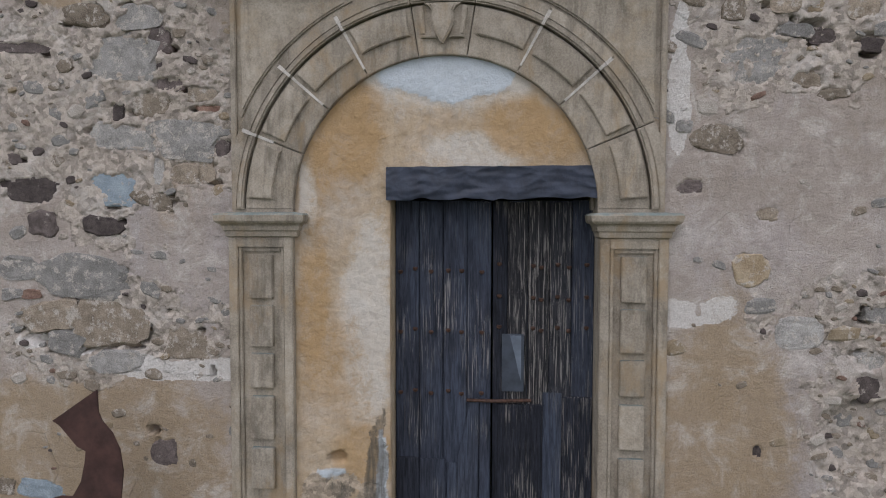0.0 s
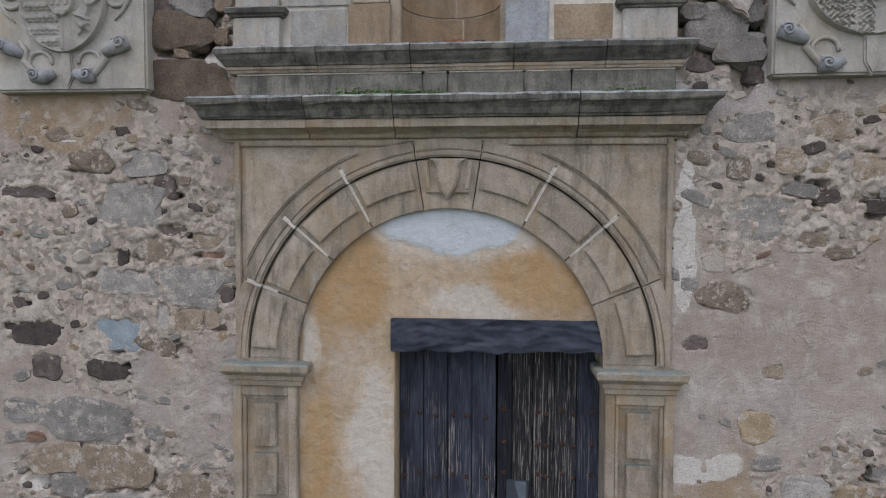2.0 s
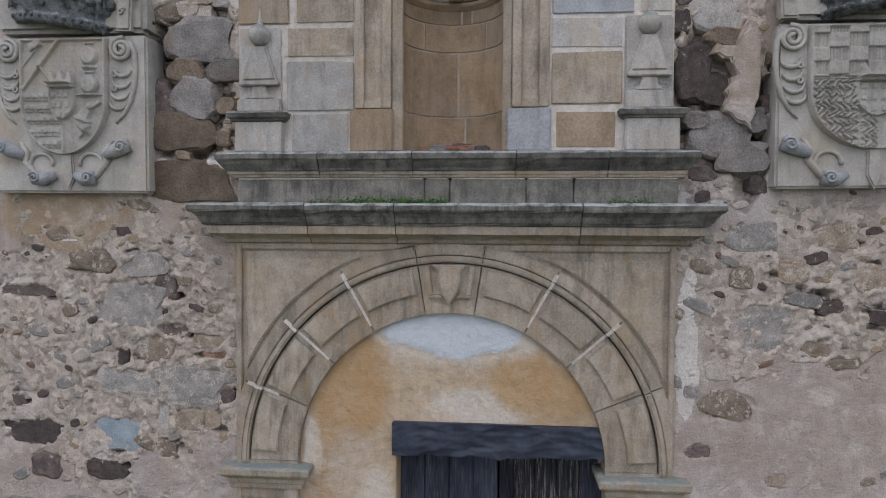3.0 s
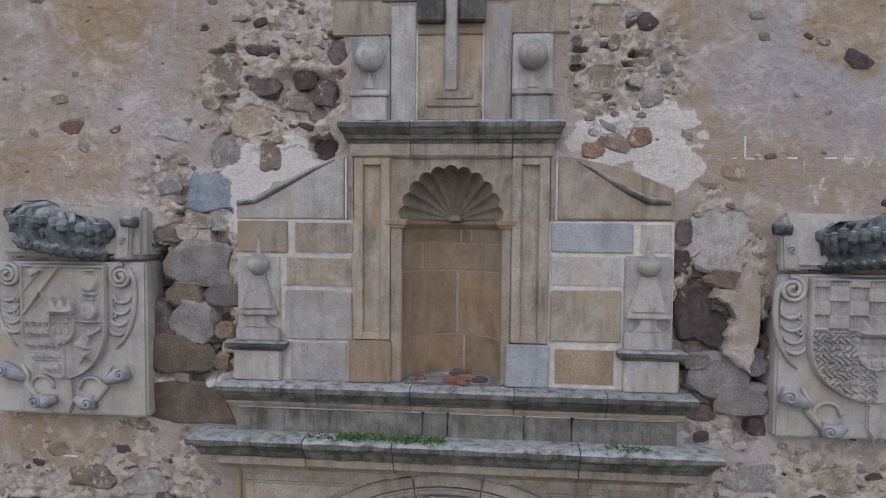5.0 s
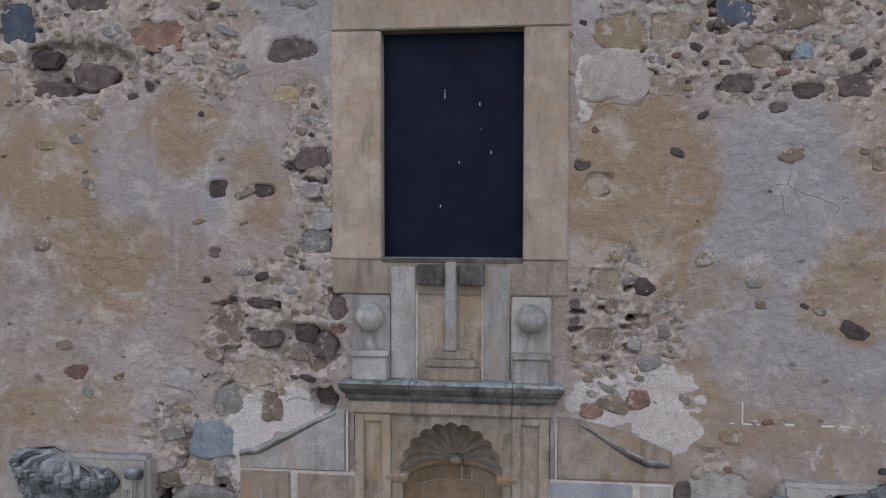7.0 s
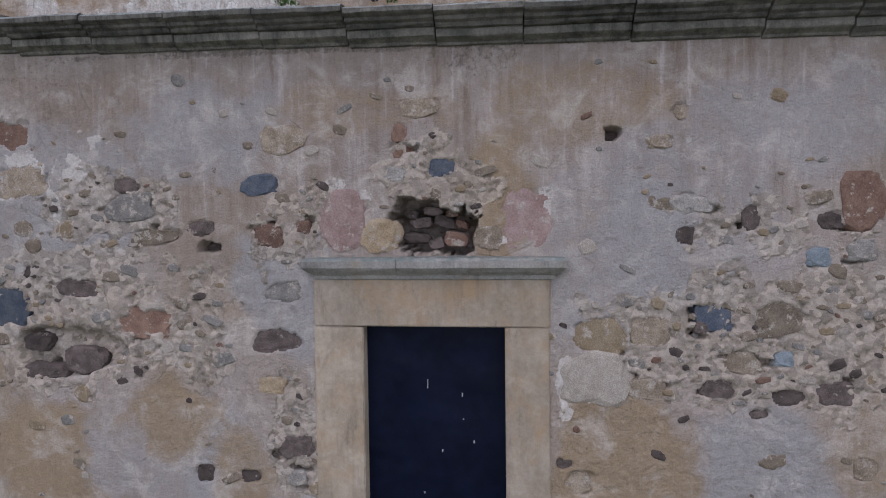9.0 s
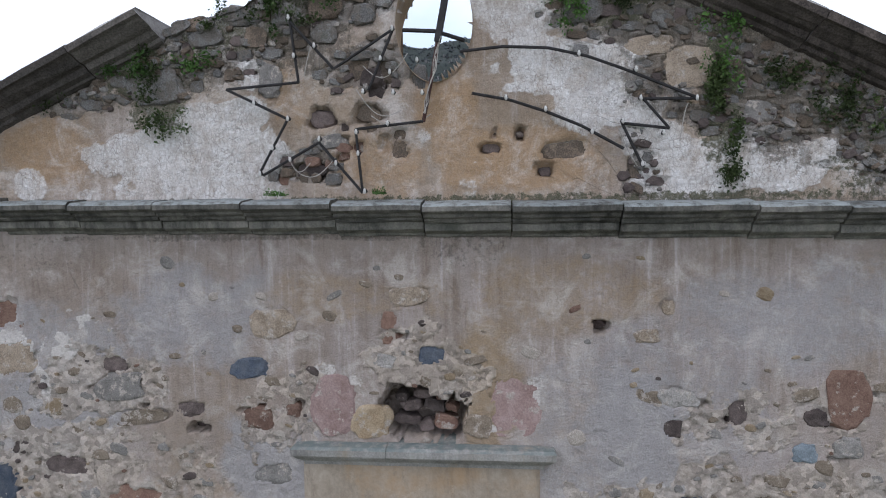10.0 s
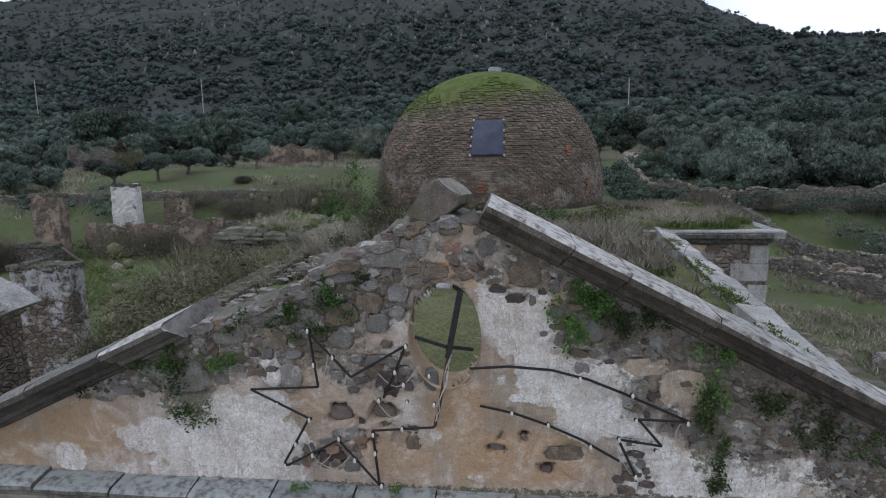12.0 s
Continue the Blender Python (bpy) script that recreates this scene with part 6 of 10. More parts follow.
FALLEN = ((-0.65, 11.72, 0.2, 0.17, "dark"), (-0.5, 11.66, 0.08, 0.07, "dark"), (-0.33, 11.74, 0.2, 0.14, "old_brown"), (-0.74, 11.37, 0.25, 0.12, "dark"), (-0.93, 11.33, 0.1, 0.16, "red"), (-0.5, 11.47, 0.11, 0.08, "red"), (-0.6, 11.42, 0.1, 0.1, "red"), (-0.4, 11.52, 0.1, 0.1, "red"), (-0.54, 11.56, 0.22, 0.1, "grey"), (0.49, 11.49, 0.15, 0.08, "dark"), (0.52, 11.6, 0.05, 0.05, "dark"), (0.68, 11.58, 0.06, 0.06, "dark"), (0.84, 11.33, 0.1, 0.08, "dark"), (-0.4, 12.05, 0.22, 0.18, "old_brown"), (-0.2, 12.02, 0.16, 0.2, "old_brown"), (-0.28, 11.9, 0.18, 0.14, "dark"), (0.02, 11.98, 0.12, 0.2, "old_grey"), (-0.12, 11.6, 0.12, 0.08, "old_brown"), (-0.12, 11.5, 0.14, 0.16, "old_brown"), (-0.32, 11.64, 0.12, 0.06, "old_brown"))
for x, z, w, h, tone in FALLEN:
    ped.pocket(x, z, w * 0.75, h * 0.75, 0.035)
# the masonry's stones: the large ones that can be told apart, and a scatter through the bare parts
PED_STONES = [(-0.57, 12.77, 0.25, 0.15, "old_grey"), (-0.28, 12.88, 0.3, 0.13, "old_grey"), (-0.88, 12.6, 0.34, 0.14, "old_grey"), (-1.19, 12.43, 0.26, 0.14, "old_grey"), (-0.62, 12.46, 0.22, 0.16, "old_brown"), (-0.41, 12.69, 0.13, 0.1, "old_grey"), (-0.04, 12.95, 0.11, 0.11, "old_grey"), (0.07, 12.78, 0.18, 0.11, "old_brown"), (0.17, 12.95, 0.15, 0.09, "red"), (0.41, 12.95, 0.11, 0.11, "old_grey"), (-0.88, 12.42, 0.2, 0.14, "old_grey"), (-0.4, 12.55, 0.16, 0.12, "old_brown"), (-0.35, 12.4, 0.15, 0.13, "old_grey"), (-0.62, 12.28, 0.16, 0.13, "old_grey"), (-0.2, 12.62, 0.14, 0.13, "old_grey"), (-1.45, 12.3, 0.24, 0.13, "old_grey"), (-1.1, 12.28, 0.16, 0.13, "old_brown"), (0.97, 11.47, 0.28, 0.11, "old_brown"), (-1.82, 11.96, 0.37, 0.24, "old_grey"), (1.75, 11.97, 0.34, 0.24, "brown"), (1.08, 12.38, 0.22, 0.2, "old_grey"), (0.68, 12.78, 0.2, 0.2, "old_brown"), (2.17, 11.68, 0.2, 0.16, "grey"), (1.37, 12.49, 0.24, 0.18, "old_grey"), (-0.6, 11.56, 0.2, 0.1, "grey"), (1.5, 12.12, 0.3, 0.12, "brown"), (-1.0, 11.98, 0.16, 0.2, "grey"), (-0.72, 11.43, 0.1, 0.06, "red"), (-0.5, 11.52, 0.1, 0.06, "red"), (-0.3, 11.98, 0.14, 0.12, "dark")]
pick = random.Random(19)
for attempt in range(9000):
    if len(PED_STONES) > 230:
        break
    x = pick.uniform(-3.2, 3.6)
    high_ = float(outline(np.array([x]))[0])
    z = pick.uniform(11.25, high_ - 0.04)
    j = int((x + 4.7) / 9.15 * nx)
    i = int((z - 11.1 - LEVEL(x)) / (high_ - 11.1 - LEVEL(x)) * nz)
    w, h = pick.uniform(0.05, 0.15), pick.uniform(0.035, 0.09)
    if ped.f["bare"][i, j] < 0.5 or abs((x - OX) / ORX) ** 2 + abs((z - OZ) / ORZ) ** 2 < 1.6 or any(abs(x - a) < (w + c) * 0.52 and abs(z - b) < (h + d) * 0.52 for a, b, c, d, t in PED_STONES):
        continue
    PED_STONES.append((x, z, w, h, pick.choices(("old_grey", "old_brown", "dark"), (9, 5, 2))[0]))
for x, z, w, h, tone in PED_STONES:
    ped.pocket(x, z, w, h, 0.02)
hole = np.sqrt((((ux2[:-1, :-1] + ux2[1:, 1:]) / 2 - OX) / ORX) ** 2 + (((pz2[:-1, :-1] + pz2[1:, 1:]) / 2 - OZ) / ORZ) ** 2) < 0.99
pediment = surface_mesh("wall_pediment", ped, ~hole, pediment_plaster)
tagged(pediment, "broken triangular pediment of rubble with flaking whitewash and moss", "wall", kind="structure")
for x, z, w, h, tone in PED_STONES:
    stone_piece(x, z, w, h, tone, pick.uniform(-9, 9), pediment, 0.026 if h < 0.12 else 0.02, 0.055, "stone", 1.04)
# rough stone bared where plaster has fallen round the star
for x, z, w, h, tone in FALLEN:
    stone_piece(x, z, w, h, tone, pick.uniform(-20, 20), pediment, 0.062, 0.08, "stone", 0.8)
# the wall's back, its ragged top and the lining of the round window
THICK = 0.62
xs = np.linspace(-4.7, 4.45, 236)
zs = outline(xs)
tops = []
for j in range(9):
    d = j / 8
    crest = 0.06 * np.sin(np.pi * d) * (xs < 0.36) * (xs > -1.7)
    lump = 0.16 * (fbm(xs, xs * 0 + d * 0.6, 11, 4, 81) - 0.5) * np.sin(np.pi * d)
    tops.append(np.stack([xs, np.full_like(xs, -0.01 + (THICK + 0.01) * d) + 0.0 * xs, zs + crest + lump], -1))
v = [tuple(p) for row in tops for p in row]
n = len(xs)
f = [(j * n + i, j * n + i + 1, (j + 1) * n + i + 1, (j + 1) * n + i) for j in range(8) for i in range(n - 1)]
ridge = from_arrays("pediment_top", v, f, rock("mossy_wall_top", (0.085, 0.078, 0.064), (0.2, 0.185, 0.155), 9, 0, 0.5, (0.05, 0.056, 0.032), (0.13, 0.128, 0.105), depth=0.04), pediment, True)
ring = 64
inner = [(OX + ORX * math.cos(2 * math.pi * i / ring), OZ + ORZ * math.sin(2 * math.pi * i / ring)) for i in range(ring)]
bm = bmesh.new()
cols = [[bm.verts.new((OX + (x - OX) * s, y, OZ + (z - OZ) * s)) for s, y in ((1.01, -0.008), (0.995, 0.01), (1.06, 0.2), (1.28, THICK))] for x, z in inner]
for i in range(ring):
    for k in range(3):
        bm.faces.new((cols[i][k], cols[i][k + 1], cols[(i + 1) % ring][k + 1], cols[(i + 1) % ring][k]))
part("oculus_lining", bm, door_plaster, pediment, "", True)
bm = bmesh.new()
for i in range(n - 1):
    x0, x1 = xs[i], xs[i + 1]
    for x_a, x_b in ((x0, x1),):
        inside_x = abs((x_a + x_b) / 2 - OX) < ORX * 1.28
        spans = [(10.9, min(zs[i], zs[i + 1]))]
        if inside_x:
            hgt = ORZ * 1.28 * math.sqrt(max(0, 1 - (((x_a + x_b) / 2 - OX) / (ORX * 1.28)) ** 2))
            spans = [(10.9, OZ - hgt), (OZ + hgt, min(zs[i], zs[i + 1]))]
        for lo, hi in spans:
            bm.faces.new([bm.verts.new(p) for p in ((x_a, THICK, lo), (x_b, THICK, lo), (x_b, THICK, hi), (x_a, THICK, hi))])
part("pediment_back", bm, stone_mats["brown"], pediment)
for x0, x1 in ((-4.88, -4.5), (4.3, 4.88)):
    part("end_stone", block(x0, x1, 0.02, 0.6, 10.95, 11.2, 0.02, 0.01), stone_mats["old_brown"], pediment)

# small rubble showing in the pediment's bare masonry
pr_v, pr_f, pr_m = [], [], []
made = 0
for attempt in range(20000):
    if made >= 800:
        break
    x = pick.uniform(-3.2, 3.6)
    high_ = float(outline(np.array([x]))[0])
    z = pick.uniform(11.2, high_ - 0.02)
    i, j = int((z - 11.1 - LEVEL(x)) / (high_ - 11.1 - LEVEL(x)) * nz), int((x + 4.7) / 9.15 * nx)
    if ped.f["bare"][i, j] < 0.4 or ((x - OX) / ORX) ** 2 + ((z - OZ) / ORZ) ** 2 < 1.25:
        continue
    made += 1
    co, fs = tiny[made % 5]
    size, turn = pick.choice((0.025, 0.03, 0.04, 0.055, 0.075)), pick.uniform(-0.6, 0.6)
    a, b = co[:, 0] * size * pick.uniform(0.9, 1.5), co[:, 2] * size * pick.uniform(0.6, 1.0)
    o = len(pr_v)
    pr_v.extend(np.stack([x + a * math.cos(turn) - b * math.sin(turn), ped.y[i, j] + co[:, 1] * 0.05, z + a * math.sin(turn) + b * math.cos(turn)], -1).tolist())
    pr_f.extend([tuple(o + q for q in f) for f in fs])
    pr_m.extend([pick.choices(range(4), (5, 5, 2, 2))[0]] * len(fs))
ped_rubble = from_arrays("small_rubble", pr_v, pr_f, [stone_mats[t] for t in ("old_grey", "old_brown", "dark", "grey")])
ped_rubble.data.polygons.foreach_set("material_index", pr_m)
tagged(ped_rubble, "small dark rubble stones in the pediment's bare masonry", kind="stuff")
ped_rubble.parent = pediment

# loose stones along the broken edge
for i in range(74):
    x = -1.72 + 2.1 * i / 73 + pick.uniform(-0.02, 0.02)
    zt = float(outline(np.array([x]))[0])
    for d in (0.05, 0.28, 0.5):
        s_ = pick.uniform(0.05, 0.13)
        stone_piece(x, zt + pick.uniform(-0.04, 0.015), s_ * 1.3, s_ * 0.75, pick.choice(("old_grey", "old_brown", "old_grey", "dark")), pick.uniform(-30, 10), pediment, d + pick.uniform(-0.03, 0.05), s_ * 1.5, "edge_stone")
# raking cornice blocks: the profile runs down the slope
RAKE = ((0.0, -0.01), (0.03, 0.0), (0.04, 0.018), (0.075, 0.034), (0.09, 0.07), (0.13, 0.078), (0.155, 0.098), (0.17, 0.104), (0.2, 0.126), (0.23, 0.132), (0.235, 0.172), (0.2, 0.196))


def rake_block(x_top, z_top, slope, side, a, b, seed, material=None):
    """A cornice block from a to b metres down the slope, from its top end's lower front corner."""
    ang = math.atan(slope)
    r = random.Random(seed)
    bm = bmesh.new()
    rings = []
    for s in (a + 0.004, (a + b) / 2, b - 0.004):
        row = []
        for out, h in RAKE + ((-0.3, 0.206), (-0.62, 0.18), (-0.62, -0.02)):
            x = x_top + side * (s * math.cos(ang) + h * math.sin(ang))
            z = z_top - s * math.sin(ang) + h * math.cos(ang)
            row.append(bm.verts.new((x + r.uniform(-1, 1) * 0.004, -out + r.uniform(-1, 1) * 0.005, z + r.uniform(-1, 1) * 0.006)))
        rings.append(row)
    m = len(rings[0])
    for p, q in zip(rings, rings[1:]):
        for i in range(m):
            bm.faces.new((p[i], p[(i + 1) % m], q[(i + 1) % m], q[i]))
    for row in (rings[0], rings[-1]):
        bm.faces.new(row)
    ob = part("cornice_block", bm, material or rake_stone, None)
    return ob


rake_stone = rock("rake_cornice_stone", (0.055, 0.045, 0.04), (0.14, 0.113, 0.096), 7, 0.15, 0.45, (0.055, 0.044, 0.037), (0.4, 0.39, 0.37), wash=0.9)
pale_rake = rock("lichened_rake_end", (0.075, 0.066, 0.058), (0.18, 0.158, 0.14), 6, 0.1, 0.4, (0.08, 0.075, 0.066), (0.48, 0.47, 0.455), wash=0.6)
dull_rake = rock("dull_rake_stone", (0.05, 0.044, 0.04), (0.13, 0.112, 0.1), 7, 0.2, 0.45, (0.05, 0.05, 0.034), (0.2, 0.195, 0.18), wash=0.5)
rake_r = thing("raking_cornice", (0.374, 0, 13.1), "sloping moulded stone cornice on the pediment's whole side", "cornice", kind="structure")
cut = [0.0, 0.62, 1.02, 1.65, 2.3, 2.95, 3.6, 4.25, 4.75]
for i, (a, b) in enumerate(zip(cut, cut[1:])):
    under(rake_block(0.35, 13.105, SLOPE_R, 1, a, b, i), rake_r)
rake_l = thing("raking_cornice", (-1.74, 0, 12.34), "sloping moulded stone cornice, broken off below the gap", "cornice", kind="structure")
cut = [0.0, 0.55, 1.2, 1.85, 2.5, 3.2]
for i, (a, b) in enumerate(zip(cut, cut[1:])):
    under(rake_block(-1.74, 12.275, SLOPE_L, -1, a, b, 30 + i, dull_rake if i else pale_rake), rake_l)
# the apex stone: a leaning block with a pointed top
bm = prism([(-0.14, 13.17), (0.02, 13.39), (0.085, 13.41), (0.245, 13.29), (0.235, 13.23), (0.04, 13.105)], 0.0, 0.3, 0.01)
bmesh.ops.subdivide_edges(bm, edges=[e for e in bm.edges if e.calc_length() > 0.08], cuts=2, use_grid_fill=True)
for v in bm.verts:
    v.co.z += 0.005 * math.sin(v.co.x * 31 + v.co.y * 9) + 0.004 * math.sin(v.co.x * 83 + v.co.y * 57)
    v.co.x += 0.22 * v.co.y
    v.co.y += 0.09 * max(0.0, v.co.x - 0.06) + 0.006 * math.sin(v.co.z * 70 + v.co.x * 40)
part("bedding_stone", block(-0.06, 0.2, 0.06, 0.4, 13.02, 13.14, 0.02, 0.02, 5), stone_mats["dark"], pediment)
tagged(part("apex_stone", bm, rock("mossy_apex_stone", (0.075, 0.064, 0.052), (0.165, 0.138, 0.115), 10, 0, 0.4, (0.075, 0.078, 0.035), (0.2, 0.19, 0.17))), "mossy pointed stone on top of the broken pediment", "stone")

# ---- the land: one sheet from the churchyard up to the hills ----
def land(x, y):
    x, y = np.asarray(x, float), np.asarray(y, float)
    base = np.interp(y, [-60, 0, 4, 20, 32, 40, 48, 62, 100, 140, 200, 260, 320, 500, 640, 900], [-2, 0, 1.5, 4.8, 5.2, 5.6, 8.7, 11.0, 11.6, 15.5, 26, 53, 75, 150, 110, 60])
    ridge = np.interp(x / np.maximum(y, 60) * 500, [-520, -410, -300, -208, -110, -3, 25, 49, 74, 106, 133, 196, 280, 420], [0.84, 0.875, 0.905, 0.975, 0.995, 1.035, 1.04, 1.02, 0.88, 0.925, 0.8, 0.59, 0.535, 0.45])
    far = ease(y, 170, 460)
    base = base * (1 - far) + base * ridge * far
    return base + (fbm(x, y, 0.05, 4, 91) - 0.5) * np.interp(y, [0, 60, 120, 300, 600], [0.3, 0.9, 3, 12, 16]) + (fbm(x, y, 0.35, 3, 95) - 0.5) * np.interp(y, [0, 40, 200, 500], [0.15, 0.3, 1.0, 3.0])


k = Nodes("grass_and_scrub_ground")
sep = k.n.new("ShaderNodeSeparateXYZ")
k.l.new(k.pos, sep.inputs["Vector"])
n1, n2, n3 = k.noise(0.12, 6, 0.65), k.noise(1.4, 6, 0.7), k.noise(14, 4, 0.7)
meadow = k.mix(k.ramp(n1, 0.35, 0.65), rgb(0.058, 0.08, 0.026), rgb(0.1, 0.132, 0.042))
meadow = k.mix(k.ramp(n2, 0.48, 0.72, 0.0, 0.65), meadow, rgb(0.11, 0.1, 0.066))
meadow = k.mix(k.ramp(k.noise(2.2, 6, 0.75), 0.45, 0.68, 0.0, 0.6), meadow, rgb(0.05, 0.055, 0.026))
meadow = k.mix(k.ramp(k.noise(0.16, 5, 0.7), 0.5, 0.62, 0.0, 0.55), meadow, rgb(0.105, 0.096, 0.068))
# the hill's tones lean to blue: distance haze put into the ground's colour
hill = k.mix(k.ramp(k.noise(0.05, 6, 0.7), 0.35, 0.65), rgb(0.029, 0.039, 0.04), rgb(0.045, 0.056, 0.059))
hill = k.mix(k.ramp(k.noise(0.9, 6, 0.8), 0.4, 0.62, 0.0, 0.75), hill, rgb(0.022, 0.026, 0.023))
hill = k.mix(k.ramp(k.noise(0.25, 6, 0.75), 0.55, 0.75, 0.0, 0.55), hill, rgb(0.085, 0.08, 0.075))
field = k.mix(k.ramp(k.noise(0.3, 6, 0.75), 0.35, 0.65), rgb(0.065, 0.07, 0.036), rgb(0.125, 0.11, 0.075))
field = k.mix(k.ramp(n1, 0.5, 0.65, 0.0, 0.7), field, rgb(0.065, 0.085, 0.03))
meadow = k.mix(k.math("MULTIPLY", k.ramp(n2, 0.4, 0.62), k.ramp(k.noise(0.35, 5, 0.7), 0.45, 0.62, 0.0, 0.8)), meadow, field)
c = k.mix(k.ramp(k.math("ADD", sep.outputs["Y"], k.math("MULTIPLY", n1, 16)), 72, 84), meadow, field)
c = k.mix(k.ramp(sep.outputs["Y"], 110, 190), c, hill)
c = k.mix(k.ramp(n3, 0.3, 0.7, 0.0, 0.4), c, rgb(0.04, 0.045, 0.02))
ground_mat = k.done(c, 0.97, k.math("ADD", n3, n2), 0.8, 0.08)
gy = np.concatenate([np.linspace(-60, 0, 16), np.linspace(1, 110, 150), np.linspace(112, 520, 130), np.linspace(530, 900, 24)])
gu = np.linspace(-1, 1, 181)
GY, GU = np.meshgrid(gy, gu, indexing="ij")
GX = GU * (60 + np.maximum(GY, 0) * 1.25)
GZ = land(GX, GY)
m = len(gu)
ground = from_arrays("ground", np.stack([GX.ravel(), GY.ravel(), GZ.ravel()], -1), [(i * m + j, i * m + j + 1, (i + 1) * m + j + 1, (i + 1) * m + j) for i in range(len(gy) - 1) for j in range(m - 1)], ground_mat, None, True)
tagged(ground, "grassy churchyard and olive fields rising to scrubby hills", "ground", kind="structure")

# ---- the two coats of arms ----
def spiral(cx, cz, r, turns, side, y, start=0.0, n=26):
    return [(cx + side * r * (1 - 0.82 * i / n) * math.cos(start + 2 * math.pi * turns * i / n), y - 0.012 * i / n, cz + r * (1 - 0.82 * i / n) * math.sin(start + 2 * math.pi * turns * i / n)) for i in range(n + 1)]


def shield_face(hw, h, pattern, seed):
    """A round-bottomed shield with a raised rim and its quarters carved in low relief; the origin is its top's middle."""
    nx_, nz_ = 150, 170
    X, Z = np.meshgrid(np.linspace(-hw, hw, nx_ + 1), np.linspace(-h, 0, nz_ + 1))
    low = np.clip((-Z - (h - 0.36)) / 0.36, 0, 1)
    half = hw * np.sqrt(np.maximum(0.0, 1 - low ** 2.0))
    rim = np.minimum(half - np.abs(X), -Z)
    body = ease(rim, 0.0, 0.012)
    y = 0.05 * body - 0.022 * ease(rim, 0.02, 0.032)
    field = np.zeros_like(X)

    def bar(x0, z0, x1, z1, wide, high_):
        d = np.hypot(x1 - x0, z1 - z0)
        a = ((X - x0) * (x1 - x0) + (Z - z0) * (z1 - z0)) / d
        b = np.abs((X - x0) * (z1 - z0) - (Z - z0) * (x1 - x0)) / d
        return high_ * ease(wide - b, 0, 0.008) * (a > 0) * (a < d)

    def dome(cx, cz, rx, rz, high_):
        return high_ * ease(1.15 - np.hypot((X - cx) / rx, (Z - cz) / rz), 0, 0.4)

    if pattern == "left":
        field = field + bar(-0.3, -0.36, -0.03, -0.02, 0.016, 0.022) + bar(-0.17, -0.2, -0.06, -0.34, 0.014, 0.02) + bar(-0.25, -0.07, -0.16, -0.03, 0.03, 0.02) + bar(-0.3, -0.2, -0.14, -0.02, 0.008, 0.014)
        for cz in (-0.13, -0.33):
            field = field + dome(0.2, cz, 0.062, 0.07, 0.034) + bar(0.15, cz - 0.08, 0.25, cz - 0.08, 0.014, 0.02) + bar(0.17, cz + 0.085, 0.23, cz + 0.085, 0.012, 0.02)
        for i in range(5):
            cz = -0.405 - 0.083 * i
            row = (np.abs(Z - cz) < 0.016) * (X > -0.29) * (X < -0.03)
            bells = ease(np.sin((X + 0.02 * (i % 2)) * 2 * math.pi / 0.05) + (cz - Z) / 0.03, 0.0, 0.6) * (np.abs(Z - cz + 0.012) < 0.024) * (X > -0.29) * (X < -0.03)
            field = field + 0.014 * row + 0.014 * bells
        field = field + bar(0.1, -0.405, 0.32, -0.405, 0.01, 0.018) + bar(0.0, -0.6, 0.0, -0.8, 0.01, 0.018)
        field = field + dome(0.17 + 0.03 * np.sin(Z * 24), -0.57, 0.05, 0.11, 0.026) + bar(0.2, -0.5, 0.28, -0.45, 0.018, 0.022) + bar(0.1, -0.56, 0.2, -0.6, 0.014, 0.02) + bar(0.12, -0.7, 0.2, -0.62, 0.014, 0.02)
        ex, ez, ew = 0.0, -0.36, 0.1
    else:
        cell = np.mod(np.floor((X + 1) / 0.118) + np.floor((Z + 2) / 0.088), 2)
        top = Z > -0.34
        field = field + top * (0.02 * cell + 0.006 * (np.sin(X * 2 * math.pi / 0.02) > 0.2) * (1 - cell))
        lace = np.abs(np.sin(X * 74 + 2.2 * np.sin(Z * 60)) * np.sin(Z * 70 + 2.0 * np.sin(X * 64)))
        field = field + (Z < -0.36) * (np.abs(X) > 0.1) * 0.022 * (lace > 0.42) + (np.abs(X + 0.03) < 0.05) * (Z < -0.56) * 0.018 * (lace > 0.42)
        field = field + bar(-0.4, -0.35, -0.1, -0.35, 0.008, 0.016) + bar(0.1, -0.35, 0.4, -0.35, 0.008, 0.016)
        ex, ez, ew = 0.0, -0.38, 0.13
    # the small crowned shield in the middle
    dl = np.clip((ez - 0.08 - Z) / 0.13, 0, 1)
    hw2 = ew * np.sqrt(np.maximum(0, 1 - dl ** 2.2)) * (Z < ez) * (Z > ez - 0.21)
    inner = hw2 - np.abs(X - ex)
    small = ease(inner, 0.0, 0.01)
    towers = 0.01 * (np.mod((X - ex + ew) / (ew * 0.5), 1) > 0.5) * (np.sin(Z * 2 * math.pi / 0.07) > -0.3)
    field = field * (1 - small) + small * (0.036 - 0.016 * ease(inner, 0.014, 0.022) + towers * ease(inner, 0.02, 0.03))
    band = ease(0.95 * ew - np.abs(X - ex), 0, 0.012)
    crown_ = band * (0.055 * (np.abs(Z - ez - 0.02) < 0.014) + 0.042 * (Z > ez + 0.03) * (Z < ez + 0.09 + 0.03 * np.cos((X - ex) / ew * 9)))
    field = np.maximum(field, crown_)
    y = y + field * ease(rim, 0.02, 0.032) + (fbm(X, Z, 40, 2, seed + 6) - 0.5) * 0.005
    keep = (body[:-1, :-1] > 0) | (body[1:, 1:] > 0) | (body[:-1, 1:] > 0) | (body[1:, :-1] > 0)
    idx = np.arange((nx_ + 1) * (nz_ + 1)).reshape(nz_ + 1, nx_ + 1)
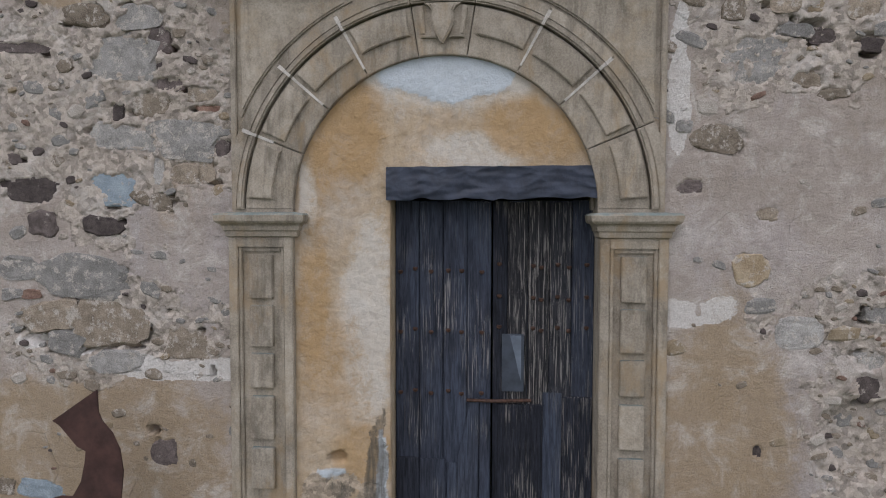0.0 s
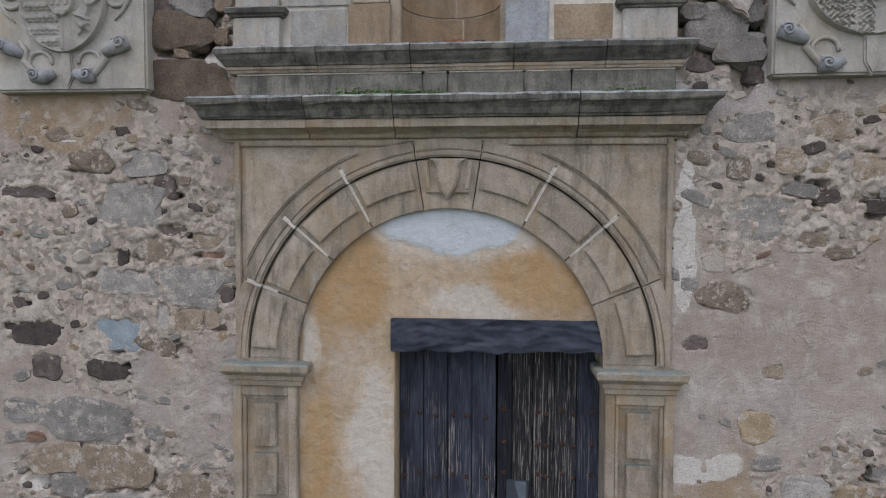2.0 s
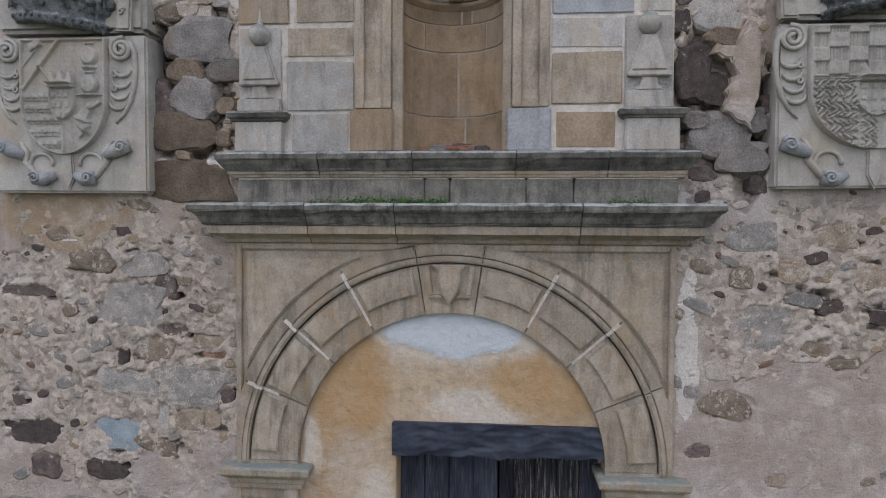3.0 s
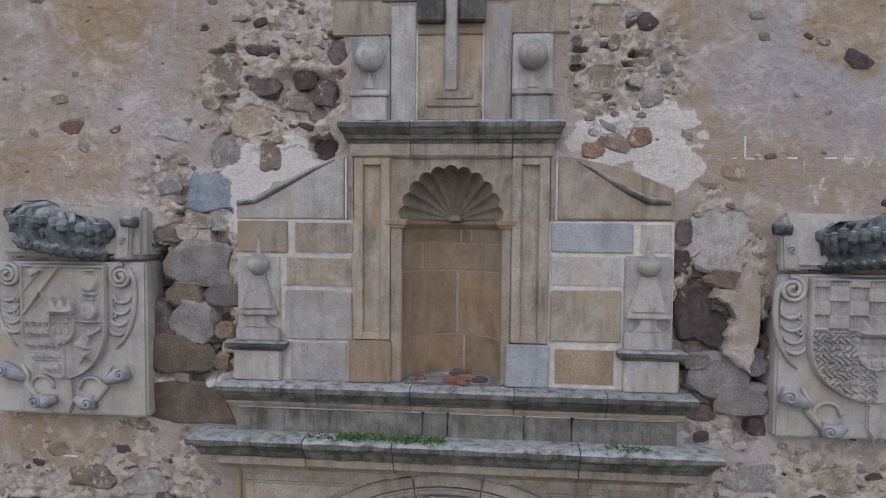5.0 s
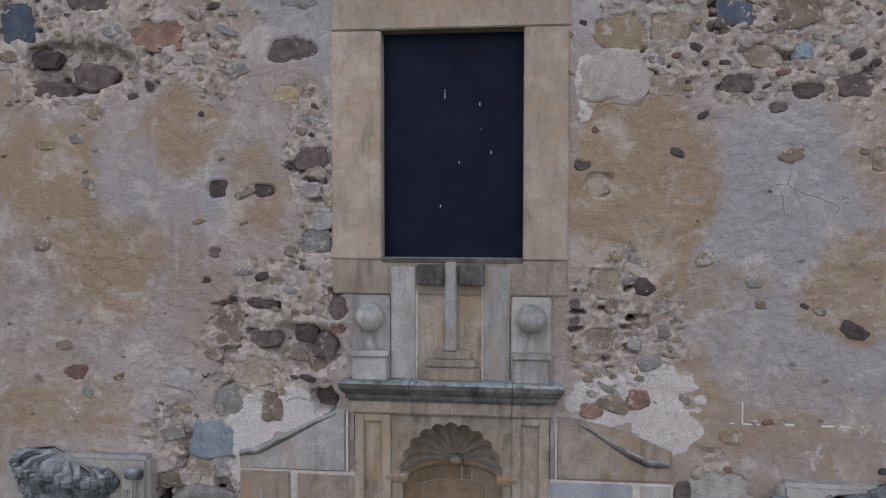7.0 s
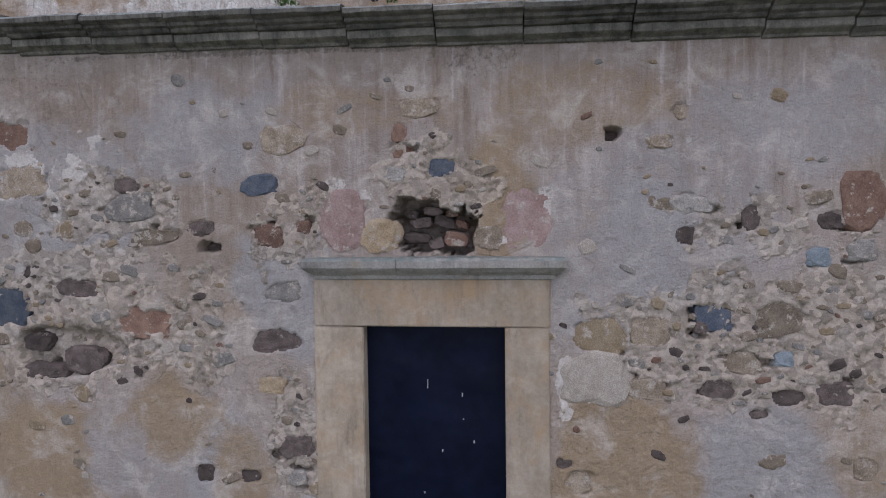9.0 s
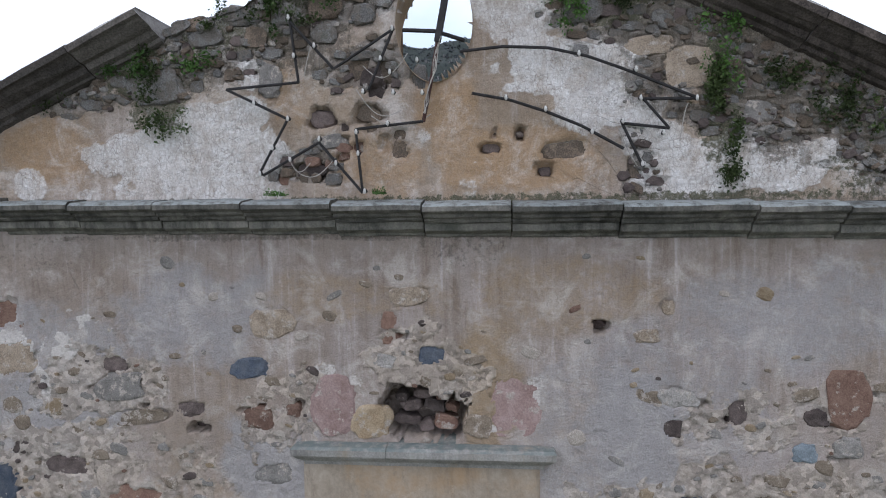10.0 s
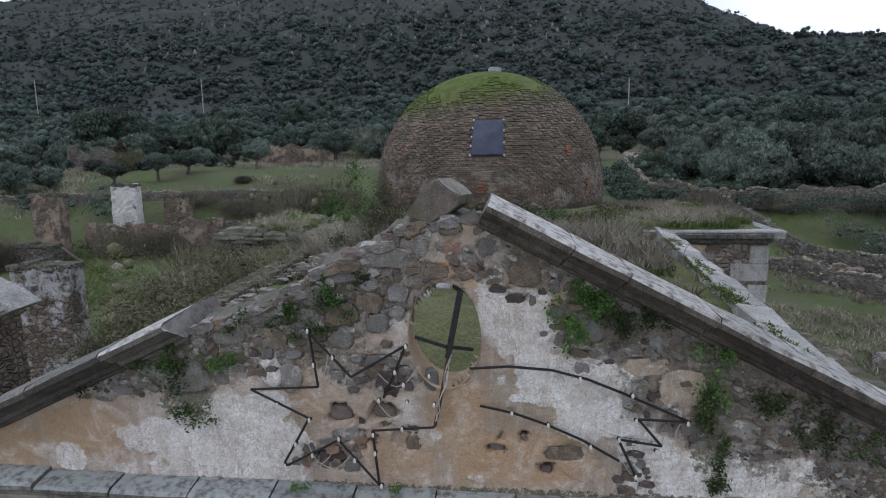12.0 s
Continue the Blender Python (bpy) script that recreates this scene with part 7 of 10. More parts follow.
    quads = np.stack([idx[:-1, :-1], idx[:-1, 1:], idx[1:, 1:], idx[1:, :-1]], -1)[keep]
    return np.stack([X.ravel(), -y.ravel(), Z.ravel()], -1), quads


arms_stone = rock("carved_arms_stone", (0.29, 0.27, 0.24), (0.41, 0.385, 0.345), 5, 0.05, 0.12, (0.33, 0.27, 0.19), (0.19, 0.205, 0.2), wash=0.35)
crest_stone = rock("dark_lichened_stone", (0.045, 0.05, 0.053), (0.22, 0.23, 0.23), 13, 0.3, 0.4, (0.03, 0.033, 0.033), (0.26, 0.28, 0.28), wash=0.8, depth=0.03)


def coat_of_arms(x0, x1, z0, sx, hw, top, h, pattern, label, lean, crown_x):
    """A carved slab with a shield, volutes and straps, under a jutting crown; sx: the shield's middle, top: its upper edge."""
    base = thing("coat_of_arms", ((x0 + x1) / 2, -0.1, z0), label, "coat of arms", "coats of arms beside the niche")
    FRONT = -0.1
    part("slab", block(x0, x1, FRONT, 0.16, z0, top + 0.012, 0.016, 0.008, int(z0 * 10)), arms_stone, base)
    co, quads = shield_face(hw, h, pattern, 3 if pattern == "left" else 8)
    shield = from_arrays("shield", co + np.array([sx, FRONT + 0.002, top]), quads, arms_stone, None, True)
    shield["label"] = "quartered shield carved in low relief"
    under(shield, base)
    Y = FRONT - 0.006
    for side in (-1, 1):
        at = lambda u, v, y=Y: (sx + side * (hw + u), y, top + v)
        part("scroll", rod(spiral(sx + side * (hw + 0.1), top - 0.085, 0.085, 2.1, side, FRONT - 0.012, 1.4), 0.017, 8), arms_stone, base, "", True)
        part("scroll_eye", lathe([(0.03, -0.004), (0.026, 0.01), (0.008, 0.018)], 0, 0, 0, 10), arms_stone, base, "", True).matrix_basis = Matrix.Translation((sx + side * (hw + 0.1), FRONT, top - 0.085)) @ Matrix.Rotation(radians(90), 4, "X")
        part("scroll_band", rod([at(0.155, -0.03), at(0.19, -0.1), at(0.2, -0.22), at(0.19, -0.34), at(0.16, -0.45), at(0.11, -0.54), at(0.05, -0.6)], 0.018, 8, [0.02, 0.02, 0.019, 0.018, 0.016, 0.013, 0.006]), arms_stone, base, "", True)
        for i, v in enumerate((-0.22, -0.3, -0.38, -0.45)):
            part("curl", rod([at(0.105 - 0.012 * i + 0.062 * math.cos(a), v + 0.05 * math.sin(a)) for a in [math.pi * (0.95 + 1.0 * j / 10) for j in range(11)]], 0.014, 6, [0.006 + 0.012 * math.sin(math.pi * j / 10) for j in range(11)]), arms_stone, base, "", True)
        for v in (-0.26, -0.36):
            part("curl", rod(spiral(sx + side * (hw + 0.05), top + v, 0.03, 1.1, side, Y, 0.4, 10), 0.009, 6), arms_stone, base, "", True)
        # the lower straps with their rolled ends
        part("strap", rod([at(-0.14 + 0.085 * math.cos(a), -0.885 + 0.075 * math.sin(a)) for a in [radians(-60 + 250 * j / 14) for j in range(15)]], 0.015, 7), arms_stone, base, "", True)
        part("strap", rod([at(0.02, -0.72), at(-0.03, -0.8), at(-0.02, -0.87), at(-0.1, -0.97), at(-0.2, -0.98)], 0.02, 7, [0.01, 0.022, 0.026, 0.024, 0.015]), arms_stone, base, "", True)
        roll = part("roll", rod([at(-0.02, -0.83, FRONT - 0.02), at(0.06, -0.795, FRONT - 0.03), at(0.15, -0.755, FRONT - 0.03)], 0.05, 12, [0.03, 0.05, 0.052]), granite_blue, base, "rolled strap end with lichen", True)
        part("roll_spiral", rod(spiral(sx + side * (hw + 0.12), top - 0.77, 0.045, 1.6, side, FRONT - 0.075, 0.3, 16), 0.009, 6), granite_blue, roll, "", True)
        roll = part("roll", rod([at(-0.25, -0.965, FRONT - 0.015), at(-0.18, -0.995, FRONT - 0.03), at(-0.1, -0.985, FRONT - 0.03)], 0.05, 12, [0.028, 0.048, 0.05]), granite_blue, base, "rolled strap end with lichen", True)
        part("roll_spiral", rod(spiral(sx + side * (hw - 0.13), top - 0.985, 0.042, 1.6, side, FRONT - 0.075, 0.3, 16), 0.009, 6), granite_blue, roll, "", True)
    part("lappet", prism([(sx - 0.03, top - h - 0.0), (sx + 0.05, top - h), (sx + 0.065, top - h - 0.17), (sx + 0.02, top - h - 0.26), (sx - 0.03, top - h - 0.17)], FRONT - 0.02, FRONT + 0.02, 0.01), arms_stone, base)
    # the crown over it: a jutting curved band with leaves, on a slab with a side scroll
    part("crest_slab", block(x0 + 0.02, x1 - 0.01, FRONT + 0.01, 0.16, top + 0.04, top + 0.4, 0.03, 0.012, 3), arms_stone, base)
    bm = bmesh.new()
    rings = []
    n = 48
    chip = random.Random(int(sx * 100))
    dent = [chip.uniform(-0.06, 0.012) if chip.random() < 0.35 else chip.uniform(-0.014, 0.014) for i in range(n + 1)]
    tilt = lean * 0.05
    for r, hh, jag in ((0.05, 0.2, 0), (0.24, 0.2, 0), (0.3, 0.05, 0), (0.335, 0.035, 0), (0.36, 0.07, 0), (0.36, 0.1, 0), (0.34, 0.11, 0), (0.35, 0.15, 0), (0.37, 0.16, 0), (0.39, 0.2, 0.02), (0.39, 0.27, 0.03), (0.31, 0.33, 0.02), (0.12, 0.36, 0)):
        rings.append([bm.verts.new((crown_x + r * math.cos(math.pi * i / n), FRONT + 0.05 - r * 0.5 * math.sin(math.pi * i / n) - jag * math.sin(i * 2.3) + chip.uniform(-0.013, 0.013), top + 0.035 + hh + jag * math.sin(i * 1.7) + (dent[i] if jag else 0) + chip.uniform(-0.011, 0.011) - tilt * math.cos(math.pi * i / n))) for i in range(n + 1)])
    for a, b in zip(rings, rings[1:]):
        for i in range(n):
            bm.faces.new((a[i], a[i + 1], b[i + 1], b[i]))
    bm.faces.new(rings[0])
    bm.faces.new(rings[-1])
    crest = part("crown", bm, crest_stone, base, "jutting carved crown dark with lichen", True)
    for i in range(19):
        a = math.pi * (i + 0.5) / 19
        part("crown_bead", lathe([(0.006, -0.014), (0.014, -0.007), (0.015, 0.004), (0.007, 0.014)], crown_x + 0.364 * math.cos(a), FRONT + 0.05 - 0.182 * math.sin(a), top + 0.12 - tilt * math.cos(a), 6), crest_stone, crest)
        s_ = chip.uniform(0.4, 0.9)
        part("crown_leaf", lathe([(0.012, -0.05), (0.05 * s_, -0.03), (0.055 * s_, 0.01), (0.03, 0.04 * s_), (0.008, 0.055 * s_)], crown_x + 0.385 * math.cos(a), FRONT + 0.05 - 0.195 * math.sin(a), top + 0.3 + chip.uniform(-0.03, 0.02) - tilt * math.cos(a), 7), crest_stone, crest)
    bx = sx + lean * (hw + 0.12)
    part("side_scroll", rod([(bx + lean * 0.06 - 0.05, FRONT - 0.03, top + 0.305), (bx + lean * 0.06 + 0.05, FRONT - 0.03, top + 0.3)], 0.04, 10), crest_stone, base, "rolled bracket top dark with lichen", True)
    part("side_band", prism([(bx - 0.055, top + 0.04), (bx + 0.055, top + 0.04), (bx + 0.05 + lean * 0.02, top + 0.3), (bx - 0.05 + lean * 0.02, top + 0.3)], FRONT - 0.035, FRONT + 0.03, 0.014), arms_stone, base, "carved bracket")
    part("side_rosette", rod(spiral(bx, top + 0.17, 0.028, 1.3, lean, FRONT - 0.037, 0.4, 12), 0.008, 6), arms_stone, base, "", True)


coat_of_arms(-3.28, -2.128, 4.56, -2.737, 0.325, 5.655, 0.82, "left", "weathered stone coat of arms with a quartered shield under a crown", 1, -2.775)
coat_of_arms(2.135, 3.32, 4.6, 2.725, 0.41, 5.648, 0.8, "right", "weathered stone coat of arms with a chequered shield under a crown", -1, 2.76)

# ---- the rusty steel figure before the wall ----
plate = thing("steel_plate", (-2.3, -0.54, 0), "rust-brown curved steel plate standing before the wall", "sculpture")
STRIP = [(-2.57, 1.23), (-2.25, 1.45), (-2.245, 1.3), (-2.22, 1.24), (-2.15, 1.16), (-2.1, 1.05), (-2.08, 0.9), (-2.1, 0.72), (-2.14, 0.6), (-2.14, 0.05), (-2.46, 0.05), (-2.46, 0.6), (-2.57, 0.62), (-2.59, 0.7), (-2.52, 0.72), (-2.44, 0.72), (-2.38, 0.82), (-2.35, 0.95), (-2.34, 1.03), (-2.4, 1.06), (-2.52, 1.2)]
part("plate", prism([(x - 0.0, z) for x, z in STRIP], -0.546, -0.534, 0.002), rust, plate)
part("foot", block(-2.6, -2.0, -0.7, -0.38, 0.0, 0.06, 0.01), rust, plate)

# ---- the lamp star fixed to the pediment ----
star = thing("light_star", (-0.3, -0.06, 11.7), "black tube shooting star with white lamps on the pediment", "light decoration")


def star_tube(a, b):
    part("tube", rod([(a[0], -0.06, a[1]), (b[0], -0.06, b[1])], 0.0095, 6), iron, star)


def star_tail(line):
    part("tail", rod([(x, -0.06, z) for x, z in line], 0.01, 6), iron, star, "bent tube of the star's tail")


def star_bulb(x, z):
    lamp = part("socket", rod([(x, -0.06, z), (x, -0.085, z + 0.004)], 0.014, 8), iron, star)
    part("bulb", lathe([(0.003, -0.018), (0.008, -0.013), (0.0105, -0.003), (0.009, 0.007), (0.007, 0.014), (0.003, 0.018)], x, -0.092, z, 10), porcelain, lamp, "white glass bulb", True)


star_tube((-0.83, 12.35), (-0.78, 11.95))
star_tube((-0.83, 12.35), (-0.54, 12.03))
star_tube((-0.54, 12.03), (-0.14, 12.27))
star_tube((-0.14, 12.27), (-0.31, 11.88))
star_tube((-0.78, 11.95), (-1.28, 11.92))
star_tube((-1.28, 11.92), (-0.86, 11.71))
star_tube((-0.86, 11.71), (-1.06, 11.36))
star_tube((-1.04, 11.34), (-0.65, 11.55))
star_tube((-0.65, 11.55), (-0.36, 11.21))
star_tube((-0.36, 11.21), (-0.40, 11.63))
star_tube((-0.40, 11.63), (0.05, 11.67))
star_tube((1.79, 11.76), (1.45, 11.77))
star_tube((1.45, 11.77), (1.61, 11.58))
star_tube((1.61, 11.58), (1.32, 11.62))
star_tube((1.32, 11.62), (1.45, 11.34))
star_tail([(0.30, 12.11), (0.57, 12.13), (0.86, 12.11), (1.10, 12.05), (1.33, 11.96), (1.56, 11.86), (1.79, 11.76)])
star_tail([(0.37, 11.84), (0.61, 11.79), (0.84, 11.71), (1.07, 11.61), (1.33, 11.46)])
star_bulb(-0.83, 12.37)
star_bulb(-0.80, 12.12)
star_bulb(-0.66, 12.18)
star_bulb(-0.14, 12.27)
star_bulb(-0.22, 12.08)
star_bulb(-0.34, 11.87)
star_bulb(-0.14, 11.86)
star_bulb(0.02, 12.06)
star_bulb(-0.16, 11.99)
star_bulb(-0.85, 11.71)
star_bulb(-1.08, 11.82)
star_bulb(-0.96, 11.52)
star_bulb(-0.64, 11.57)
star_bulb(-0.84, 11.44)
star_bulb(-1.05, 11.35)
star_bulb(-0.53, 11.41)
star_bulb(-0.39, 11.61)
star_bulb(-0.38, 11.47)
star_bulb(-0.34, 11.22)
star_bulb(0.05, 11.85)
star_bulb(-0.18, 11.66)
star_bulb(0.59, 11.80)
star_bulb(0.84, 11.72)
star_bulb(1.13, 11.57)
star_bulb(1.05, 12.06)
star_bulb(1.40, 11.95)
star_bulb(1.77, 11.76)
star_bulb(1.43, 11.77)
star_bulb(1.32, 11.63)
star_bulb(1.44, 11.36)
star_bulb(1.57, 11.55)
post = part("post", block(-0.021, 0.021, -0.021, 0.021, 0.52, 1.0, 0.003), iron, star, "black iron post leaning through the round window")
foot_ = part("post_foot", rod([(0, 0, 0), (0.004, 0, 0.25), (0, 0, 0.53)], 0.013, 7), rust, star, "rusty lower end of the post")
for ob in (post, foot_):
    ob.matrix_parent_inverse = Matrix.Translation(star.location).inverted()
    ob.matrix_basis = Matrix.Translation((0.05, -0.04, 11.67)) @ Matrix.Rotation(math.atan2(0.19, 0.98), 4, "Y")
for i in range(3):
    part("wire", rod([(0.055 + 0.012 * math.sin(q * 1.9 + i * 1.3) + 0.0185 * q, -0.06 - 0.012 * math.cos(q * 1.7 + i), 11.72 + 0.092 * q * (0.75 + 0.07 * i)) for q in range(7)], 0.003, 5), cable_grey, star, "pale wire wound round the post")
part("cross_bar", rod([(-0.09, 0.05, 12.295), (0.13, -0.03, 12.255), (0.32, 0.05, 12.21)], 0.014, 6), iron, star)
pick = random.Random(12)
for x0, z0, x1, z1, sag in ((-0.9, 11.55, -0.72, 11.42, 0.12), (-0.4, 11.9, -0.1, 11.75, 0.1), (-0.35, 12.05, -0.05, 12.12, 0.12), (1.75, 11.72, 1.68, 11.5, -0.1), (-0.75, 12.0, -0.7, 12.2, 0.02), (-0.3, 11.72, 0.1, 11.72, 0.09), (-0.8, 11.35, -0.55, 11.45, 0.07), (1.3, 11.6, 1.42, 11.35, 0.03)):
    part("cable", rod([(x0 + (x1 - x0) * s, -0.03 - 0.02 * math.sin(math.pi * s), z0 + (z1 - z0) * s - sag * math.sin(math.pi * s)) for s in [i / 10 for i in range(11)]], 0.003, 5), cable_grey, star, "thin pale cable")

# ---- the floodlight on the roof behind the round window ----
flood = thing("floodlight", (-0.04, 5.0, 11.42), "black floodlight with pale glass on the mossy roof", "floodlight")
part("housing", prism([(-0.2, 11.46), (-0.17, 11.44), (0.09, 11.44), (0.12, 11.46), (0.13, 11.6), (0.145, 11.64), (-0.225, 11.64), (-0.21, 11.6)], 4.9, 5.2, 0.01), iron, flood)
hood = part("glass_frame", join(block(-0.19, 0.19, -0.012, 0.02, 0.0, 0.016, 0.003), block(-0.19, 0.19, -0.012, 0.02, 0.175, 0.19, 0.003), block(-0.19, -0.174, -0.012, 0.02, 0.0, 0.19, 0.003), block(0.174, 0.19, -0.012, 0.02, 0.0, 0.19, 0.003), block(-0.18, 0.18, 0.02, 0.12, 0.005, 0.185, 0.01)), iron, flood)
part("glass", block(-0.173, 0.173, -0.004, 0.016, 0.017, 0.174, 0.002), plain("pale_lamp_glass", (0.3, 0.34, 0.42), 0.12, 0.0, 0.1, 12), hood, "pale blue reflecting glass")
hood.matrix_parent_inverse = Matrix.Translation(flood.location).inverted()
hood.matrix_basis = Matrix.Translation((-0.04, 4.93, 11.63)) @ Matrix.Rotation(radians(-24), 4, "X")
for i in range(5):
    part("cooling_fin", block(-0.13, 0.05, 4.872, 4.902, 11.6 - 0.03 * i, 11.612 - 0.03 * i, 0.002), plain("dark_fin", (0.03, 0.032, 0.04), 0.5) if i == 0 else bpy.data.materials["dark_fin"], flood)
part("bracket", join(block(-0.245, -0.225, 5.0, 5.06, 11.36, 11.56, 0.003), block(0.145, 0.165, 5.0, 5.06, 11.36, 11.56, 0.003), block(-0.245, 0.165, 5.0, 5.06, 11.35, 11.37, 0.003)), iron, flood)

# ---- plants and leaves ----
bm = bmesh.new()
bmesh.ops.create_icosphere(bm, subdivisions=2, radius=1)
BODY = (np.array([v.co[:] for v in bm.verts]), np.array([[v.index for v in f.verts] for f in bm.faces]))
bm.free()


def lumps_of(centres, radii, rng, rough=0.2):
    """Rough leafy masses: a noisy ball at each centre, as triangles."""
    ball, tri = BODY
    b = ball[None] * (1 + rough * rng.normal(size=(len(centres), len(ball), 1))) * np.asarray(radii)[:, None, :] + np.asarray(centres)[:, None]
    return b.reshape(-1, 3), (np.arange(len(centres))[:, None, None] * len(ball) + tri[None]).reshape(-1, 3)


def with_leaves(v, q, bv, bt):
    """Leaf quads, split in two, and the masses behind them as one set of triangles."""
    t = np.concatenate([q[:, [0, 1, 2]], q[:, [0, 2, 3]]])
    return np.concatenate([v, bv]), np.concatenate([t, bt + len(v)])


def leaf_mat(name, dark, light, rough=0.75):
    k = Nodes(name)
    c = k.mix(k.island(), rgb(*dark), rgb(*light))
    c = k.mix(k.ramp(k.noise(0.9, 3), 0.35, 0.65, 0.0, 0.4), c, rgb(*[v * 0.6 for v in dark]))
    c = k.mix(k.ramp(k.noise(9, 4, 0.7), 0.4, 0.65, 0.0, 0.5), c, rgb(*[v * 0.5 for v in dark]))
    c = k.value(c, k.math("MULTIPLY", k.ramp(k.chance(), 0, 1, 0.75, 1.25), k.ramp(k.noise(0.2, 3, 0.6), 0.35, 0.65, 0.65, 1.35)))
    return k.done(c, rough, specular=0.2)


fern_leaf = leaf_mat("fern_leaf", (0.04, 0.085, 0.018), (0.1, 0.185, 0.045))
ivy_dark = leaf_mat("dark_moss_leaf", (0.028, 0.042, 0.014), (0.065, 0.09, 0.028))
olive_leaf = leaf_mat("olive_leaf", (0.058, 0.08, 0.064), (0.165, 0.2, 0.165))
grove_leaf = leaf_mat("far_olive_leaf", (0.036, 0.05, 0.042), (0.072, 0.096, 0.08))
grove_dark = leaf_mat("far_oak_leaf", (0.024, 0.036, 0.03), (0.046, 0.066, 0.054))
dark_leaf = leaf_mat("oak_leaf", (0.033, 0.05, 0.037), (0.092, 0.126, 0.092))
# far scrub, its leaf colour greyed and blued to stand for distance haze
hazed_scrub_leaf = leaf_mat("hazed_far_scrub_leaf", (0.042, 0.049, 0.053), (0.068, 0.077, 0.082))
autumn_leaf = leaf_mat("russet_leaf", (0.055, 0.042, 0.026), (0.11, 0.082, 0.045))
russet_green = leaf_mat("brownish_green_leaf", (0.075, 0.076, 0.04), (0.18, 0.17, 0.1))
dry_grass = leaf_mat("dry_grass", (0.15, 0.135, 0.1), (0.4, 0.36, 0.29))
green_grass = leaf_mat("green_grass", (0.055, 0.085, 0.022), (0.125, 0.16, 0.052))
bark = rock("olive_bark", (0.05, 0.042, 0.035), (0.13, 0.115, 0.095), 8)


def cards(centres, sizes, rng, flat=0.0, slim=0.6):
    """Small leaf-shaped quads at the centres, turned at random; flat: how far they face -y."""
    n = len(centres)
    a = rng.normal(size=(n, 3))
    a[:, 1] *= 1 - flat
    a /= np.linalg.norm(a, axis=1)[:, None] + 1e-9
    b = np.cross(a, rng.normal(size=(n, 3)))
    b /= np.linalg.norm(b, axis=1)[:, None] + 1e-9
    s = np.asarray(sizes)[:, None]
    v = np.stack([centres - a * s, centres - b * s * slim * 0.9 + a * s * 0.1, centres + a * s, centres + b * s * slim + a * s * 0.1], 1).reshape(-1, 3)
    return v, np.arange(4 * n).reshape(n, 4)


def mesh_fast(name, v, quads, material):
    me = bpy.data.meshes.new(name)
    v, quads = np.asarray(v, np.float32), np.asarray(quads, np.int32)
    me.vertices.add(len(v))
    me.vertices.foreach_set("co", v.ravel())
    me.loops.add(quads.size)
    me.loops.foreach_set("vertex_index", quads.ravel())
    me.polygons.add(len(quads))
    me.polygons.foreach_set("loop_start", np.arange(0, quads.size, quads.shape[1]))
    me.update(calc_edges=True)
    me.materials.append(material)
    return me


RNG = np.random.RandomState(21)


def wall_growth(name, x, z, rx, rz, count, size, material, label, y=-0.03):
    """A mat of small leaves growing on the wall's face."""
    hubs = np.clip(RNG.normal(size=(9, 2)) * 0.42, -0.8, 0.8)
    p = hubs[RNG.randint(0, 9, count)] + RNG.normal(size=(count, 2)) * np.array([min(0.2, 0.03 / rx), min(0.2, 0.04 / rz)])
    c = np.stack([x + p[:, 0] * rx, y - np.abs(RNG.normal(size=count)) * 0.02, z + p[:, 1] * rz], -1)
    v, q = cards(c, size * RNG.uniform(0.5, 1.3, count), RNG)
    return tagged(new(name, mesh_fast(name, v, q, material)), label, "plant", kind="stuff")


for x, z, rx, rz, n, mat_ in ((1.08, 12.62, 0.2, 0.14, 900, fern_leaf), (1.3, 12.5, 0.4, 0.2, 900, ivy_dark), (1.0, 12.4, 0.16, 0.26, 500, fern_leaf), (1.94, 11.75, 0.11, 0.6, 1400, ivy_dark), (1.96, 12.05, 0.16, 0.25, 500, fern_leaf), (2.67, 11.75, 0.22, 0.3, 600, ivy_dark),
                              (-1.9, 11.9, 0.16, 0.5, 600, ivy_dark), (-1.95, 12.12, 0.25, 0.14, 400, fern_leaf), (-1.72, 11.75, 0.25, 0.14, 350, ivy_dark), (-1.5, 12.1, 0.2, 0.12, 300, fern_leaf), (-0.85, 12.5, 0.2, 0.16, 350, ivy_dark), (-0.6, 12.55, 0.12, 0.12, 200, fern_leaf), (-1.2, 12.42, 0.3, 0.1, 250, ivy_dark), (3.3, 11.7, 0.3, 0.2, 300, ivy_dark), (-0.68, 12.66, 0.05, 0.1, 160, fern_leaf), (-0.98, 12.42, 0.05, 0.14, 220, fern_leaf), (-0.45, 12.75, 0.1, 0.06, 120, ivy_dark), (-0.72, 12.36, 0.12, 0.06, 120, ivy_dark), (2.3, 11.9, 0.25, 0.14, 400, ivy_dark), (3.0, 11.6, 0.25, 0.15, 300, ivy_dark), (-2.6, 11.95, 0.15, 0.2, 200, ivy_dark)):
    wall_growth("wall_plant", x, z, rx, rz, n, 0.0135, mat_, "small green plants and moss rooted in the pediment's joints")
